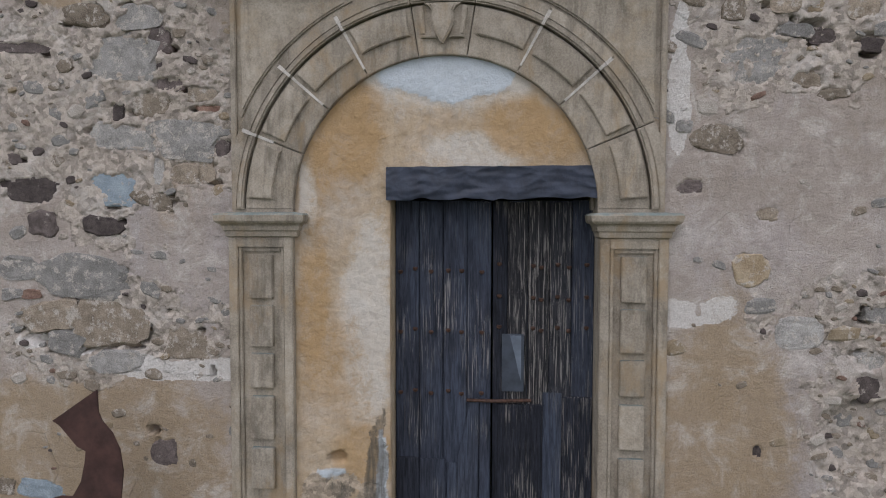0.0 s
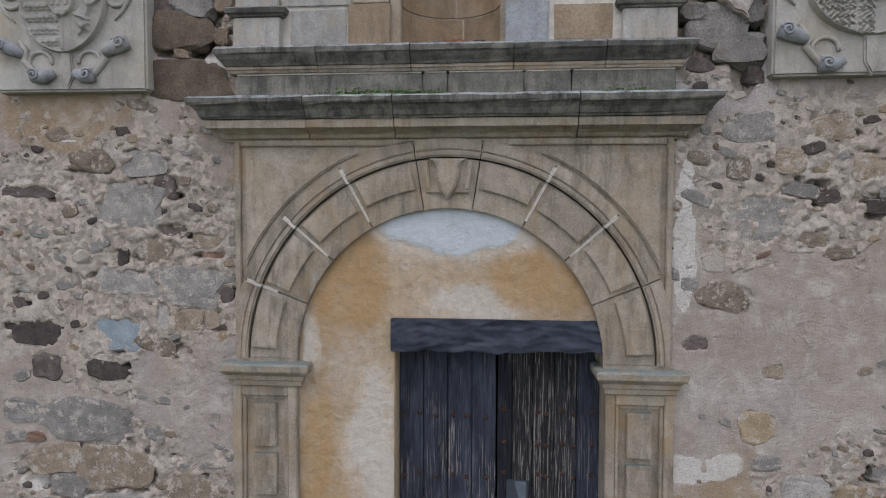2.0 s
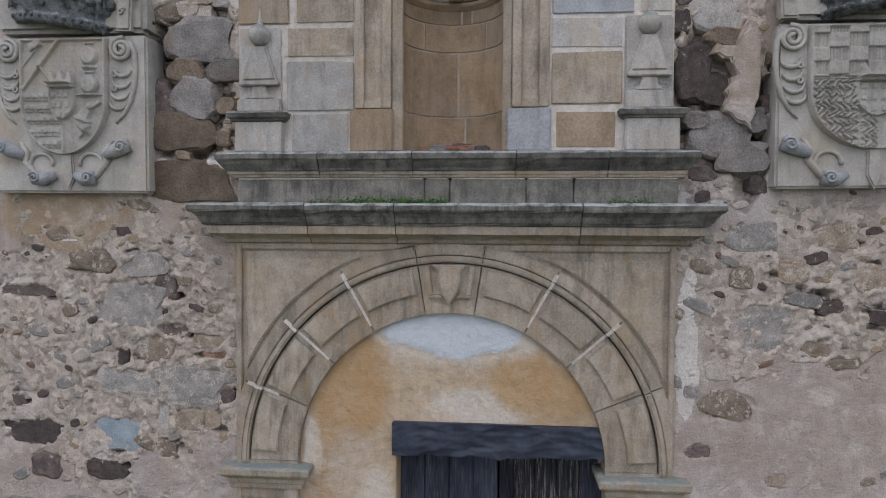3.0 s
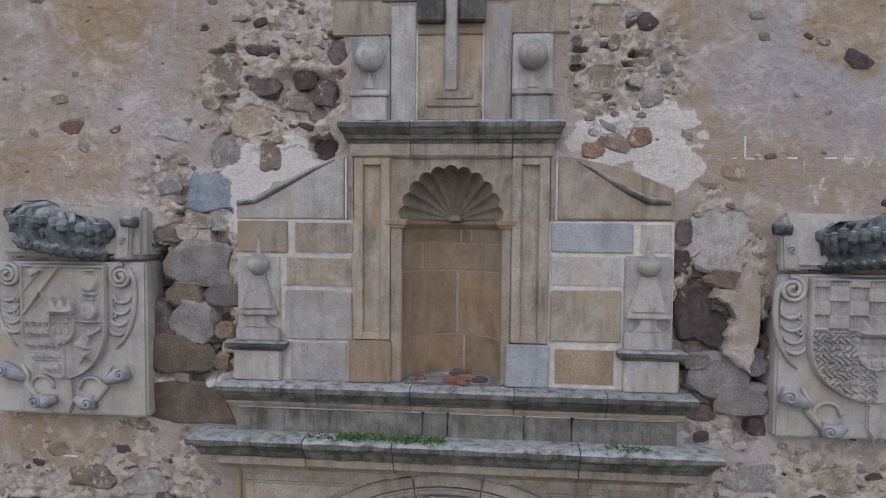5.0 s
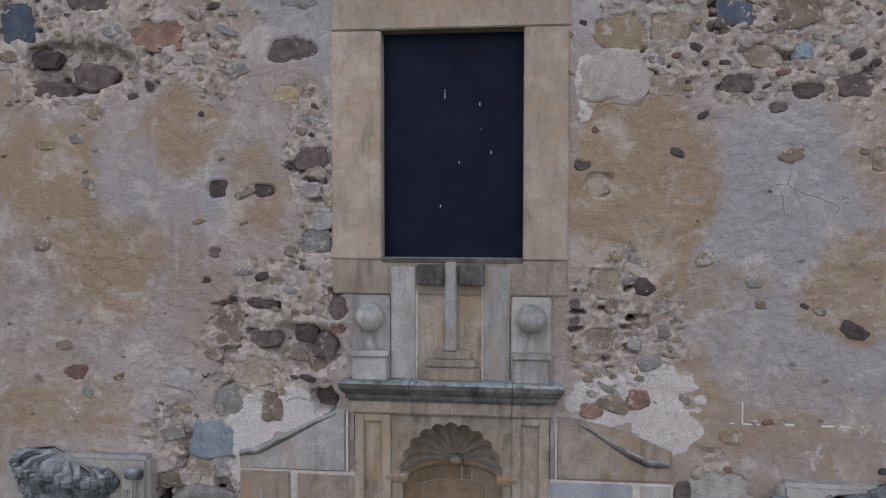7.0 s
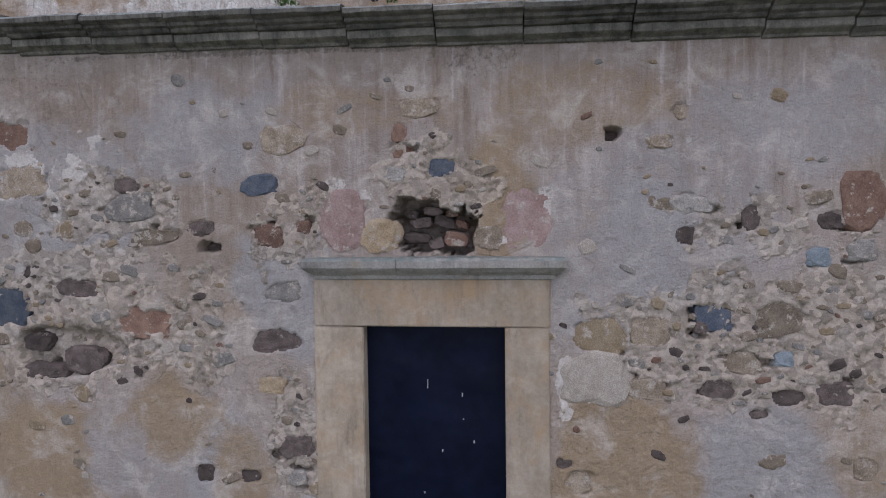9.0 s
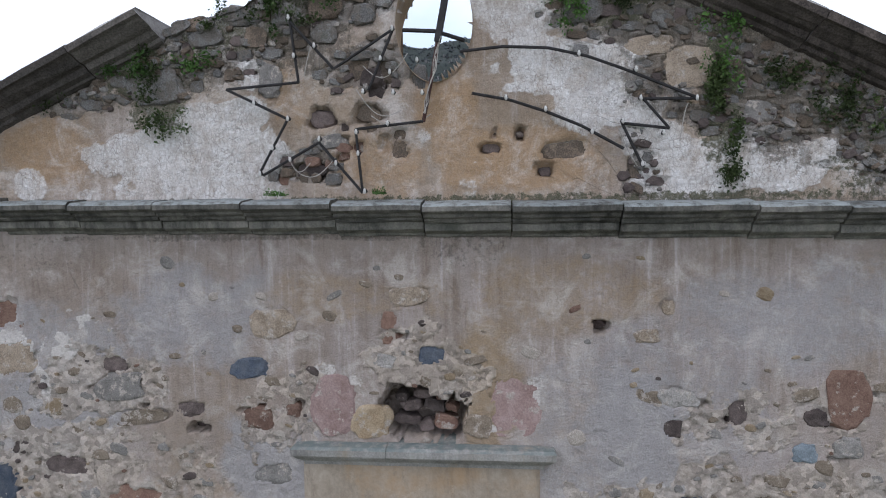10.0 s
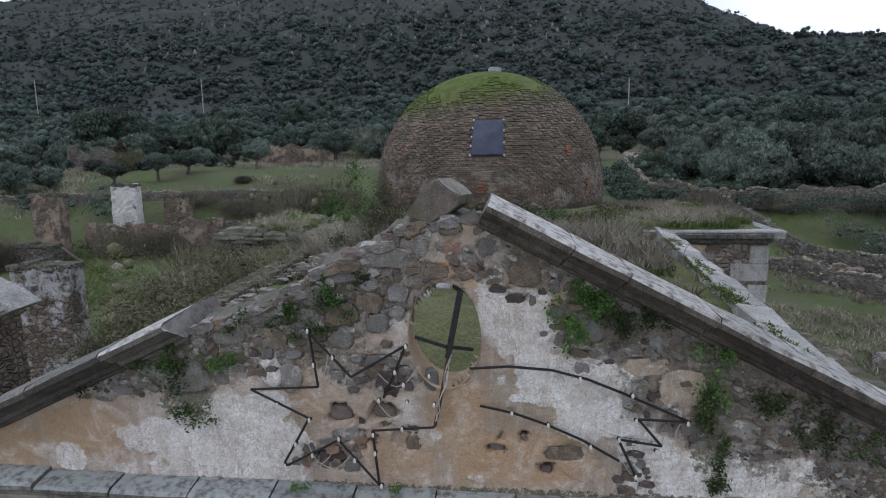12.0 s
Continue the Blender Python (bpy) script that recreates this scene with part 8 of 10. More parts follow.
for x0, x1, z, y, n, mat_ in ((-0.75, 0.0, 4.495, -0.15, 1000, fern_leaf), (-0.95, -0.6, 4.49, -0.16, 120, fern_leaf), (1.05, 1.35, 4.49, -0.16, 220, fern_leaf), (-1.0, -0.85, 11.2, -0.12, 160, fern_leaf), (-0.28, -0.2, 11.2, -0.1, 110, fern_leaf)):
    c = np.stack([RNG.uniform(x0, x1, n), y + RNG.normal(size=n) * 0.03, z + np.abs(RNG.normal(size=n)) * 0.014 * (0.5 + np.sin(np.linspace(0, 9, n)) ** 2)], -1)
    v, q = cards(c, 0.01 * RNG.uniform(0.6, 1.3, n), RNG)
    tagged(new("ledge_plant", mesh_fast("ledge_plant", v, q, mat_)), "tufts of small bright green plants growing on a stone ledge", "plant", kind="stuff")

# ---- the nave's roof, walls and parapet behind the facade ----
roof_mat = rock("mossy_roof_earth", (0.05, 0.058, 0.02), (0.115, 0.118, 0.052), 2.2, 0, 0.4, (0.06, 0.08, 0.022), depth=0.05)
lime_roof = rock("lichened_stone_coping", (0.22, 0.215, 0.205), (0.38, 0.37, 0.355), 3, 0.15, 0.35, (0.12, 0.125, 0.08), wash=0.5)
rubble_mat = masonry("far_rubble_masonry", (0.12, 0.1, 0.08), (0.3, 0.26, 0.215), (0.1, 0.086, 0.07), 4.6)
nave = thing("nave", (0, 6.5, 0), "long rubble nave with an overgrown vaulted roof", "church nave", kind="structure")
VAULT = lambda x: 11.45 - 0.035 * np.minimum(x, 0) ** 2 - 0.01 * np.maximum(x, 0) ** 2
rx, ry = np.meshgrid(np.linspace(-4.6, 3.75, 80), np.linspace(0.6, 13.6, 110))
rz = VAULT(rx) + (fbm(rx, ry, 0.9, 4, 61) - 0.5) * 0.35 + (fbm(rx, ry, 5, 3, 63) - 0.5) * 0.12
m = rx.shape[1]
under(from_arrays("roof", np.stack([rx.ravel(), ry.ravel(), rz.ravel()], -1), [(i * m + j, i * m + j + 1, (i + 1) * m + j + 1, (i + 1) * m + j) for i in range(rx.shape[0] - 1) for j in range(m - 1)], roof_mat, None, True), nave)
part("wall", join(block(-4.9, -4.4, 0.85, 13.8, 0, 10.95, 0.01), block(3.65, 4.35, 0.85, 13.8, 0, 11.2, 0.01), block(-4.5, 3.9, 13.2, 13.8, 0, 11.2, 0.01)), rubble_mat, nave)
pick = random.Random(31)
y = 0.7
while y < 13.0:
    ln = pick.uniform(0.6, 1.1)
    xa, xb = 3.32 + 0.086 * (y - 1), 3.32 + 0.086 * (y + ln - 1)
    bm = bmesh.new()
    lo = [bm.verts.new(p) for p in ((xa - 0.02, y, 11.1), (xa + 0.42, y, 11.05), (xb + 0.42, y + ln - 0.01, 11.05), (xb - 0.02, y + ln - 0.01, 11.1))]
    up = [bm.verts.new((v.co.x + pick.uniform(-0.02, 0.02), v.co.y, 11.5 + pick.uniform(-0.03, 0.03) - (0.08 if i in (1, 2) else 0))) for i, v in enumerate(lo)]
    bm.faces.new(lo)
    bm.faces.new(up)
    for i in range(4):
        bm.faces.new((lo[i], lo[(i + 1) % 4], up[(i + 1) % 4], up[i]))
    bmesh.ops.bevel(bm, geom=bm.edges[:], offset=0.02, segments=1, affect="EDGES")
    part("coping_stone", bm, lime_roof, nave, "pale lichened coping slab")
    y += ln

# left stump of a corner pier beside the pediment
pier = thing("corner_pier", (-4.1, 1.0, 10.7), "broken corner pier with a pale sloping stone slab", "pier")
part("shaft", block(-4.75, -4.2, 0.75, 1.4, 10.6, 12.16, 0.03, 0.04), masonry("pier_rubble", (0.09, 0.07, 0.055), (0.24, 0.185, 0.145), (0.06, 0.048, 0.038), 13), pier)
part("cap", prism([(-4.9, 12.1), (-4.1, 12.12), (-3.82, 12.24), (-4.0, 12.36), (-4.3, 12.5), (-4.9, 12.62)], 0.8, 1.2, 0.03), lime_roof, pier, "pale weathered slab")
pick = random.Random(47)
z = 10.95
while z < 12.05:
    x, h = -4.78, pick.uniform(0.05, 0.1)
    while x < -4.2:
        w = pick.uniform(0.08, 0.2)
        under(stone_piece(x + w / 2, z + h / 2, w, h, pick.choice(("old_brown", "bold_brown", "old_grey", "red", "dark")), pick.uniform(-4, 4), None, 0.75, 0.08), pier)
        x += w
    z += h

# ---- the dome ----
DX, DY, DZ, DR = 0.0, 16.6, 12.25, 3.62
k = Nodes("mossy_dome_brick")
sep = k.n.new("ShaderNodeSeparateXYZ")
k.l.new(k.pos, sep.inputs["Vector"])
c = k.mix(k.ramp(k.noise(0.8, 6, 0.7), 0.35, 0.65), rgb(0.15, 0.12, 0.09), rgb(0.26, 0.21, 0.165))
c = k.mix(k.ramp(k.noise(1.6, 5, 0.7), 0.5, 0.7, 0.0, 0.75), c, rgb(0.25, 0.135, 0.085))
c = k.mix(k.ramp(k.chance(), 0.9, 0.94, 0.0, 0.4), c, rgb(0.22, 0.12, 0.075))
c = k.value(c, k.math("MULTIPLY", k.ramp(k.island(), 0, 1, 0.6, 1.4), k.ramp(k.chance(), 0, 1, 0.65, 1.3)))
c = k.mix(k.ramp(k.noise(14, 5, 0.75), 0.4, 0.62, 0.0, 0.6), c, rgb(0.07, 0.062, 0.045))
c = k.mix(k.math("MULTIPLY", k.ramp(sep.outputs["Z"], 13.4, 12.2), k.ramp(k.noise(1.3, 6, 0.75), 0.5, 0.62, 0.0, 0.6)), c, rgb(0.36, 0.32, 0.28))
high = k.math("ADD", sep.outputs["Z"], k.math("ADD", k.math("MULTIPLY", k.math("SUBTRACT", k.noise(2.2, 6, 0.7), 0.5), 1.6), k.math("MULTIPLY", sep.outputs["X"], -0.13)))
c = k.mix(k.ramp(high, 14.45, 15.35), c, k.mix(k.ramp(k.noise(5, 5, 0.7), 0.35, 0.65), rgb(0.05, 0.075, 0.012), rgb(0.1, 0.13, 0.025)))
c = k.mix(k.ramp(k.noise(3.2, 6, 0.75), 0.5, 0.7, 0.0, 0.55), c, rgb(0.06, 0.055, 0.04))
brick_mat = k.done(c, 0.95, k.noise(30, 4, 0.7), 0.6, 0.03)
dome = thing("dome", (DX, DY, 12.0), "brick dome, its top green with moss, grey-brown below", "dome")
part("shell", lathe([(DR * 1.0, -0.5), (DR - 0.03, 0.0)] + [((DR - 0.03) * math.cos(radians(a)), (DR - 0.03) * math.sin(radians(a))) for a in range(4, 88, 4)] + [(0.05, DR - 0.03)], DX, DY, DZ, 64), brick_mat, dome, "", True)
part("top_stub", join(block(DX + 0.0, DX + 0.4, DY - 0.2, DY + 0.2, DZ + DR - 0.05, DZ + DR + 0.12, 0.04, 0.04)), lime_roof, dome, "grey stump at the top")


def brick_corners(lat, lon, w, h, proud):
    """The eight corners of a brick on the dome, at an angle up and an angle round."""
    out = []
    for r in (DR - 0.05, DR + proud):
        for a, b in ((-1, -1), (1, -1), (1, 1), (-1, 1)):
            la = lat + b * h / 2 / DR
            lo = lon + a * w / 2 / (DR * max(0.15, math.cos(lat)))
            rr = r - (0.008 if r > DR else 0) * 0
            out.append((DX + rr * math.cos(la) * math.sin(lo), DY - rr * math.cos(la) * math.cos(lo), DZ + rr * math.sin(la)))
    return out


BRICK_F = [(4, 5, 6, 7), (0, 1, 5, 4), (1, 2, 6, 5), (2, 3, 7, 6), (3, 0, 4, 7)]
bulk_v, bulk_f, singles = [], [], []
pick = random.Random(41)
row_h = 0.056
for row in range(-7, 95):
    lat = row * row_h / DR
    if lat > 1.42:
        break
    step = 0.18 / (DR * math.cos(lat))
    lon = -1.75 + (row % 2) * step / 2
    while lon < 1.75:
        w, h, proud = 0.18 * pick.uniform(0.78, 0.94), row_h * pick.uniform(0.62, 0.84), pick.uniform(-0.018, 0.02)
        tarp_here = abs(lon - 0.01) < 0.13 and 0.31 < lat < 0.6
        bare_top = lat > 0.98 + 0.13 * math.sin(lon * 5.0 + 1.0) + 0.05 * math.sin(lon * 17.0) + 0.1 * lon
        if pick.random() > 0.07 and not tarp_here and not bare_top:
            corners = brick_corners(lat + pick.uniform(-0.002, 0.002), lon, w, h, proud)
            if abs(lon) < 0.36 and 0 <= row < 24 and len(singles) < 290:
                singles.append(corners)
            else:
                o = len(bulk_v)
                bulk_v.extend(corners)
                bulk_f.extend([tuple(o + i for i in q) for q in BRICK_F])
        lon += step
under(from_arrays("brickwork", bulk_v, bulk_f, brick_mat), dome)["kind"] = "stuff"
for corners in singles:
    c = Vector(np.mean(corners, 0))
    ob = from_arrays("brick", [tuple(Vector(p) - c) for p in corners], BRICK_F, brick_mat)
    ob.location = c
    under(ob, dome)
# the sheet tied over the dome's small opening
X, Z = np.meshgrid(np.linspace(-0.47, 0.47, 20), np.linspace(-0.02, 1.0, 22))
la = (1.06 + Z) / DR
lo = (X + 0.04) / DR
rr = DR + 0.075 + 0.03 * (fbm(X, Z, 3, 3, 71) - 0.5)
m = X.shape[1]
v = np.stack([DX + rr * np.cos(la) * np.sin(lo) + 0.04 * Z, DY - rr * np.cos(la) * np.cos(lo), DZ + rr * np.sin(la)], -1).reshape(-1, 3)
dome_sheet = from_arrays("plastic_sheet", v, [(i * m + j, i * m + j + 1, (i + 1) * m + j + 1, (i + 1) * m + j) for i in range(21) for j in range(m - 1)], plain("blue_grey_dome_sheet", (0.035, 0.042, 0.068), 0.6, 0, 0.2, 4), None, True)
sol = dome_sheet.modifiers.new("thick", "SOLIDIFY")
sol.thickness = 0.02
tagged(dome_sheet, "blue-grey plastic sheet tied over an opening in the dome", "sheet")
for i in range(9):
    t_ = (i % 5) / 4 if i < 5 else (i - 5) / 3
    px_, pz_ = ((-0.47 if i < 5 else 0.47), -0.02 + 1.02 * t_)
    la_, lo_ = (1.06 + pz_) / DR, (px_ + 0.04) / DR
    under(part("tie", block(DX + (DR + 0.1) * math.cos(la_) * math.sin(lo_) + 0.04 * pz_ - 0.02, DX + (DR + 0.1) * math.cos(la_) * math.sin(lo_) + 0.04 * pz_ + 0.02, DY - (DR + 0.11) * math.cos(la_) * math.cos(lo_), DY - (DR + 0.08) * math.cos(la_) * math.cos(lo_), DZ + (DR + 0.09) * math.sin(la_) - 0.025, DZ + (DR + 0.09) * math.sin(la_) + 0.025, 0.006, 0.006, i), fleck), dome_sheet)
# red patches of bare brick round the foot of the dome
for lon, lat in ((-0.94, 0.05), (-0.04, 0.06), (0.92, 0.06), (0.72, 0.33)):
    for i in range(4):
        corners = brick_corners(lat + (i - 2) * 0.0215, lon + 0.015 * (i % 2), 0.19, 0.06, 0.034)
        ob = from_arrays("red_brick", corners, BRICK_F, terracotta)
        under(ob, dome)

# ---- the transept beside the dome ----
trans = thing("transept", (5.7, 14.5, 0), "rubble transept with dressed corner stones and a flat slab roof", "transept", kind="structure")
part("wall", block(3.7, 6.98, 11.85, 17.2, 0, 11.1, 0.02), rubble_mat, trans)
ex, ey = np.meshgrid(np.linspace(3.5, 6.97, 44), np.linspace(11.72, 17.2, 60))
ez = 11.36 + 0.3 * fbm(ex, ey, 0.8, 4, 83) * np.clip((6.97 - ex) * 2, 0, 1) * np.clip((ey - 11.72) * 2, 0, 1) + 0.06 * fbm(ex, ey, 6, 3, 84)
under(from_arrays("roof_earth", np.stack([ex.ravel(), ey.ravel(), ez.ravel()], -1), [(i * 44 + j, i * 44 + j + 1, (i + 1) * 44 + j + 1, (i + 1) * 44 + j) for i in range(59) for j in range(43)], roof_mat, None, True), trans)
part("roof_slab", moulding(3.9, 7.0, [(-11.85, 11.08), (-11.75, 11.1), (-11.68, 11.2), (-11.6, 11.24), (-11.58, 11.34), (-11.62, 11.38)], 17.3, 0.01, 90, (False, False)), cornice_stone, trans, "dark weathered projecting cornice")
part("roof_coping", block(3.9, 7.29, 11.57, 12.0, 11.378, 11.42, 0.012, 0.01, 3), lime_roof, trans, "thin pale lichened slab")
part("roof_edge", block(6.95, 7.28, 11.6, 17.3, 11.22, 11.4, 0.02), lime_roof, trans)
pick = random.Random(44)
for i, z in enumerate((11.05, 10.6, 10.05, 9.55, 9.0, 8.4)):
    w = 0.9 if i % 2 else 0.45
    part("quoin", block(6.99 - w, 7.0, 11.8, 12.3, z - 0.48, z - 0.02, 0.02, 0.01, i), lime_roof, trans, "dressed pale corner stone")
for i in range(46):
    x, z = pick.uniform(4.2, 6.3), pick.uniform(8.8, 10.95)
    s = pick.uniform(0.18, 0.45)
    ob = stone_piece(x, z, s * 1.3, s * 0.8, pick.choice(("bold_grey", "bold_brown", "old_grey", "brown", "old_brown")), pick.uniform(-10, 10), None, 11.85, 0.14)
    under(ob, trans)
dry_slab = rock("mossy_slab", (0.07, 0.072, 0.05), (0.19, 0.185, 0.15), 3, 0.1, 0.4, (0.06, 0.07, 0.03))
trans2 = thing("transept", (-6.5, 15.5, 0), "low rubble transept with a mossy slab roof, left of the dome", "transept", kind="structure")
trans2["label"] = "low rubble transept with a mossy stone slab roof"
part("wall", block(-7.3, -3.4, 13.8, 18.5, 0, 10.9, 0.02), rubble_mat, trans2)
part("roof_slab", block(-7.9, -3.4, 13.75, 18.6, 10.86, 11.1, 0.04, 0.03, 1), dry_slab, trans2)
pick = random.Random(58)
for course, (z0, z1, out) in enumerate(((10.8, 10.9, 0.1), (10.9, 11.0, 0.2), (11.0, 11.08, 0.12), (11.08, 11.2, -0.05))):
    x = -8.2 + 0.1 * course
    while x < -3.6:
        w = pick.uniform(0.25, 0.75)
        if course < 3 or pick.random() < 0.6:
            part("roof_stone", block(x, x + w - 0.012, 13.72 - out - pick.uniform(-0.05, 0.06), 14.5, z0 + pick.uniform(-0.008, 0.008), z1 + pick.uniform(-0.012, 0.01), 0.02, 0.02, int(x * 50) + course), dry_slab, trans2)
        x += w
for i in range(34):
    s_ = pick.uniform(0.14, 0.34)
    under(stone_piece(pick.uniform(-7.2, -3.6), pick.uniform(9.4, 10.75), s_ * 1.4, s_ * 0.7, pick.choice(("old_grey", "old_brown", "dark", "bold_grey")), pick.uniform(-8, 8), None, 13.82, 0.12), trans2)
# flat grey stones of the broken vault left of the dome, and pale rocks in the roof's turf
rv_, rf_ = [], []
for i in range(420):
    x, y = pick.uniform(-4.3, -1.9), pick.uniform(5.6, 11.5)
    if fbm(np.array([x]), np.array([y]), 0.7, 3, 91)[0] < 0.4:
        continue
    size, turn = pick.uniform(0.06, 0.2), pick.uniform(-0.7, 0.7)
    co, fs = tiny[i % 5]
    o = len(rv_)
    rv_.extend(np.stack([x + size * 1.5 * (co[:, 0] * math.cos(turn) - co[:, 1] * math.sin(turn)), y + size * (co[:, 0] * math.sin(turn) + co[:, 1] * math.cos(turn)), VAULT(x) + 0.08 + co[:, 2] * size * 0.4], -1).tolist())
    rf_.extend([tuple(o + q for q in f) for f in fs])
tagged(from_arrays("roof_rubble", rv_, rf_, stone_mats["old_grey"]), "flat grey stones lying on the broken vault", "stones", kind="stuff")
for x, y, w, d, h in ((-0.72, 4.75, 0.34, 0.2, 0.12), (-0.36, 5.1, 0.36, 0.22, 0.14), (-0.95, 6.8, 0.3, 0.25, 0.1), (0.7, 6.2, 0.25, 0.2, 0.1), (2.75, 3.6, 0.2, 0.16, 0.08), (2.95, 2.7, 0.16, 0.14, 0.07), (2.55, 5.2, 0.22, 0.2, 0.1), (2.9, 6.0, 0.16, 0.16, 0.07)):
    ob = new("roof_rock", PEBBLES[int(x * 10) % len(PEBBLES)].copy())
    ob.data.materials.append(lime_roof)
    ob.matrix_basis = Matrix.LocRotScale((x, y, VAULT(x) + 0.03), Euler((0, 0, x * 9)), (w, d, h))
    tagged(ob, "flat pale lichened rock lying in the roof's turf", "rock", "rocks on the roof")

# ---- scrub and grass on the roofs ----
def shrub_mesh(seed, w, h, count, size, material, name):
    rng = np.random.RandomState(seed)
    lumps = rng.normal(size=(14, 3)) * np.array([w * 0.26, w * 0.26, h * 0.2]) + np.array([0, 0, h * 0.55])
    which = rng.randint(0, 14, count)
    c = lumps[which] + rng.normal(size=(count, 3)) * np.array([w * 0.1, w * 0.1, h * 0.12])
    c[:, 2] = np.abs(c[:, 2])
    v, q = cards(c, size * rng.uniform(0.5, 1.4, count), rng)
    rad = np.tile(np.array([w * 0.05, w * 0.05, h * 0.06]), (14, 1)) * rng.uniform(0.6, 1.1, (14, 1))
    return mesh_fast(name, *with_leaves(v, q, *lumps_of(lumps, rad, rng, 0.1)), material)


def tufts(points, height, material, name, label, blades=9, spread=0.08, thin=0.008):
    """Clumps of thin bent blades standing on the points."""
    n = len(points)
    p = np.repeat(np.asarray(points), blades, 0)
    k_ = len(p)
    foot = p + np.stack([RNG.normal(size=k_) * spread * 0.5, RNG.normal(size=k_) * spread * 0.5, np.zeros(k_) - 0.02], -1)
    lean = np.stack([RNG.normal(size=k_) * 0.55, RNG.normal(size=k_) * 0.55, np.ones(k_)], -1)
    hgt = (height * RNG.uniform(0.4, 1.2, k_))[:, None]
    side = np.stack([RNG.normal(size=k_), RNG.normal(size=k_) * 0.4, np.zeros(k_)], -1)
    side /= np.linalg.norm(side, axis=1)[:, None] + 1e-9
    mid = foot + lean * hgt * 0.55
    tip = foot + lean * hgt + np.stack([lean[:, 0] * hgt[:, 0] * 0.3, lean[:, 1] * hgt[:, 0] * 0.3, np.zeros(k_)], -1)
    v = np.stack([foot - side * thin, foot + side * thin, mid + side * thin * 0.8, mid - side * thin * 0.8, tip + side * thin * 0.2, tip - side * thin * 0.2], 1).reshape(-1, 3)
    o = np.arange(k_)[:, None] * 6
    q = np.concatenate([o + np.array([[0, 1, 2, 3]]), o + np.array([[3, 2, 4, 5]])], 0)
    return tagged(new(name, mesh_fast(name, v, q, material)), label, "grass", kind="stuff")


def roof_points(n, x0, x1, y0, y1, dense):
    x, y_ = RNG.uniform(x0, x1, n), RNG.uniform(y0, y1, n)
    ok = fbm(x, y_, 0.6, 3, 66) > dense
    x, y_ = x[ok], y_[ok]
    return np.stack([x, y_, VAULT(x) + (fbm(x, y_, 0.9, 4, 61) - 0.5) * 0.35], -1)


tufts(roof_points(3600, -4.4, 3.4, 5.2, 13.2, 0.52), 0.28, dry_grass, "dry_grass", "dry pale grass tufts growing over the nave's roof")
tufts(roof_points(4200, -4.4, 3.6, 6.4, 13.2, 0.4), 0.07, green_grass, "green_grass", "low green weeds growing over the nave's roof", 10, 0.12, 0.012)
tufts(roof_points(2600, 2.0, 3.4, 0.9, 6.6, 0.42), 0.035, green_grass, "moss_tufts", "low moss growing beside the coping", 12, 0.1, 0.007)
tufts(roof_points(520, 1.0, 3.6, 8.0, 13.2, 0.4), 0.45, dry_grass, "tall_dry_grass", "tall pale dry grass at the dome's foot", 14, 0.18, 0.007)
tufts(roof_points(240, -4.6, -1.6, 11.0, 13.4, 0.42), 0.6, dry_grass, "tall_dry_grass", "tall pale dry grass at the dome's foot", 14, 0.2, 0.007)


def slab_points(n, x0, x1, y0, y1, z, dense):
    x, y_ = RNG.uniform(x0, x1, n), RNG.uniform(y0, y1, n)
    ok = fbm(x, y_, 0.7, 3, 68) > dense
    return np.stack([x[ok], y_[ok], np.full(int(ok.sum()), z)], -1)


tufts(slab_points(900, 3.6, 6.7, 12.0, 17.0, 11.48, 0.56), 0.28, dry_grass, "dry_grass", "dry pale grass tufts covering the transept's roof", 11, 0.14, 0.008)
cy_ = RNG.uniform(0.8, 12.8, 700)
cs_ = np.abs(RNG.normal(size=700)) * 0.09
tufts(np.stack([3.28 + 0.086 * (cy_ - 1) + cs_, cy_, 11.49 - cs_ * 0.1], -1)[fbm(cy_, cs_, 0.9, 3, 5) > 0.5], 0.035, green_grass, "moss_tufts", "low moss and weeds creeping over the coping's edge", 10, 0.1, 0.012)
tufts(slab_points(2400, 3.6, 6.8, 11.9, 17.0, 11.46, 0.36), 0.16, green_grass, "green_grass", "green weeds covering the transept's roof", 11, 0.14, 0.012)
tufts(slab_points(600, -7.5, -3.5, 13.6, 18.4, 11.15, 0.56), 0.24, dry_grass, "dry_grass", "dry grass on the mossy slab roof", 10, 0.14, 0.008)
tufts(slab_points(900, -7.5, -3.5, 13.6, 18.4, 11.15, 0.5), 0.14, green_grass, "green_grass", "green weeds on the mossy slab roof", 10, 0.14, 0.012)
sx_, sy_ = RNG.uniform(-9.5, -4.95, 1500), RNG.uniform(4.5, 13.2, 1500)
sz_ = 9.35 + 0.9 * fbm(sx_, sy_, 0.5, 3, 71) + 0.05 * (sy_ - 4.5)
sel_ = (fbm(sx_, sy_, 0.4, 3, 73) > 0.4) & (sx_ > -5.0 - 0.55 * (sy_ - 5.7))
scrub_points = np.stack([sx_, sy_, sz_], -1)[sel_]
tufts(scrub_points[::2], 0.75, russet_green, "tall_scrub", "tall brownish green scrub with upright stems below the nave", 16, 0.3, 0.011)
tufts(scrub_points[1::2], 0.85, dry_grass, "dry_stems", "dry pale stems standing in the scrub below the nave", 5, 0.35, 0.005)
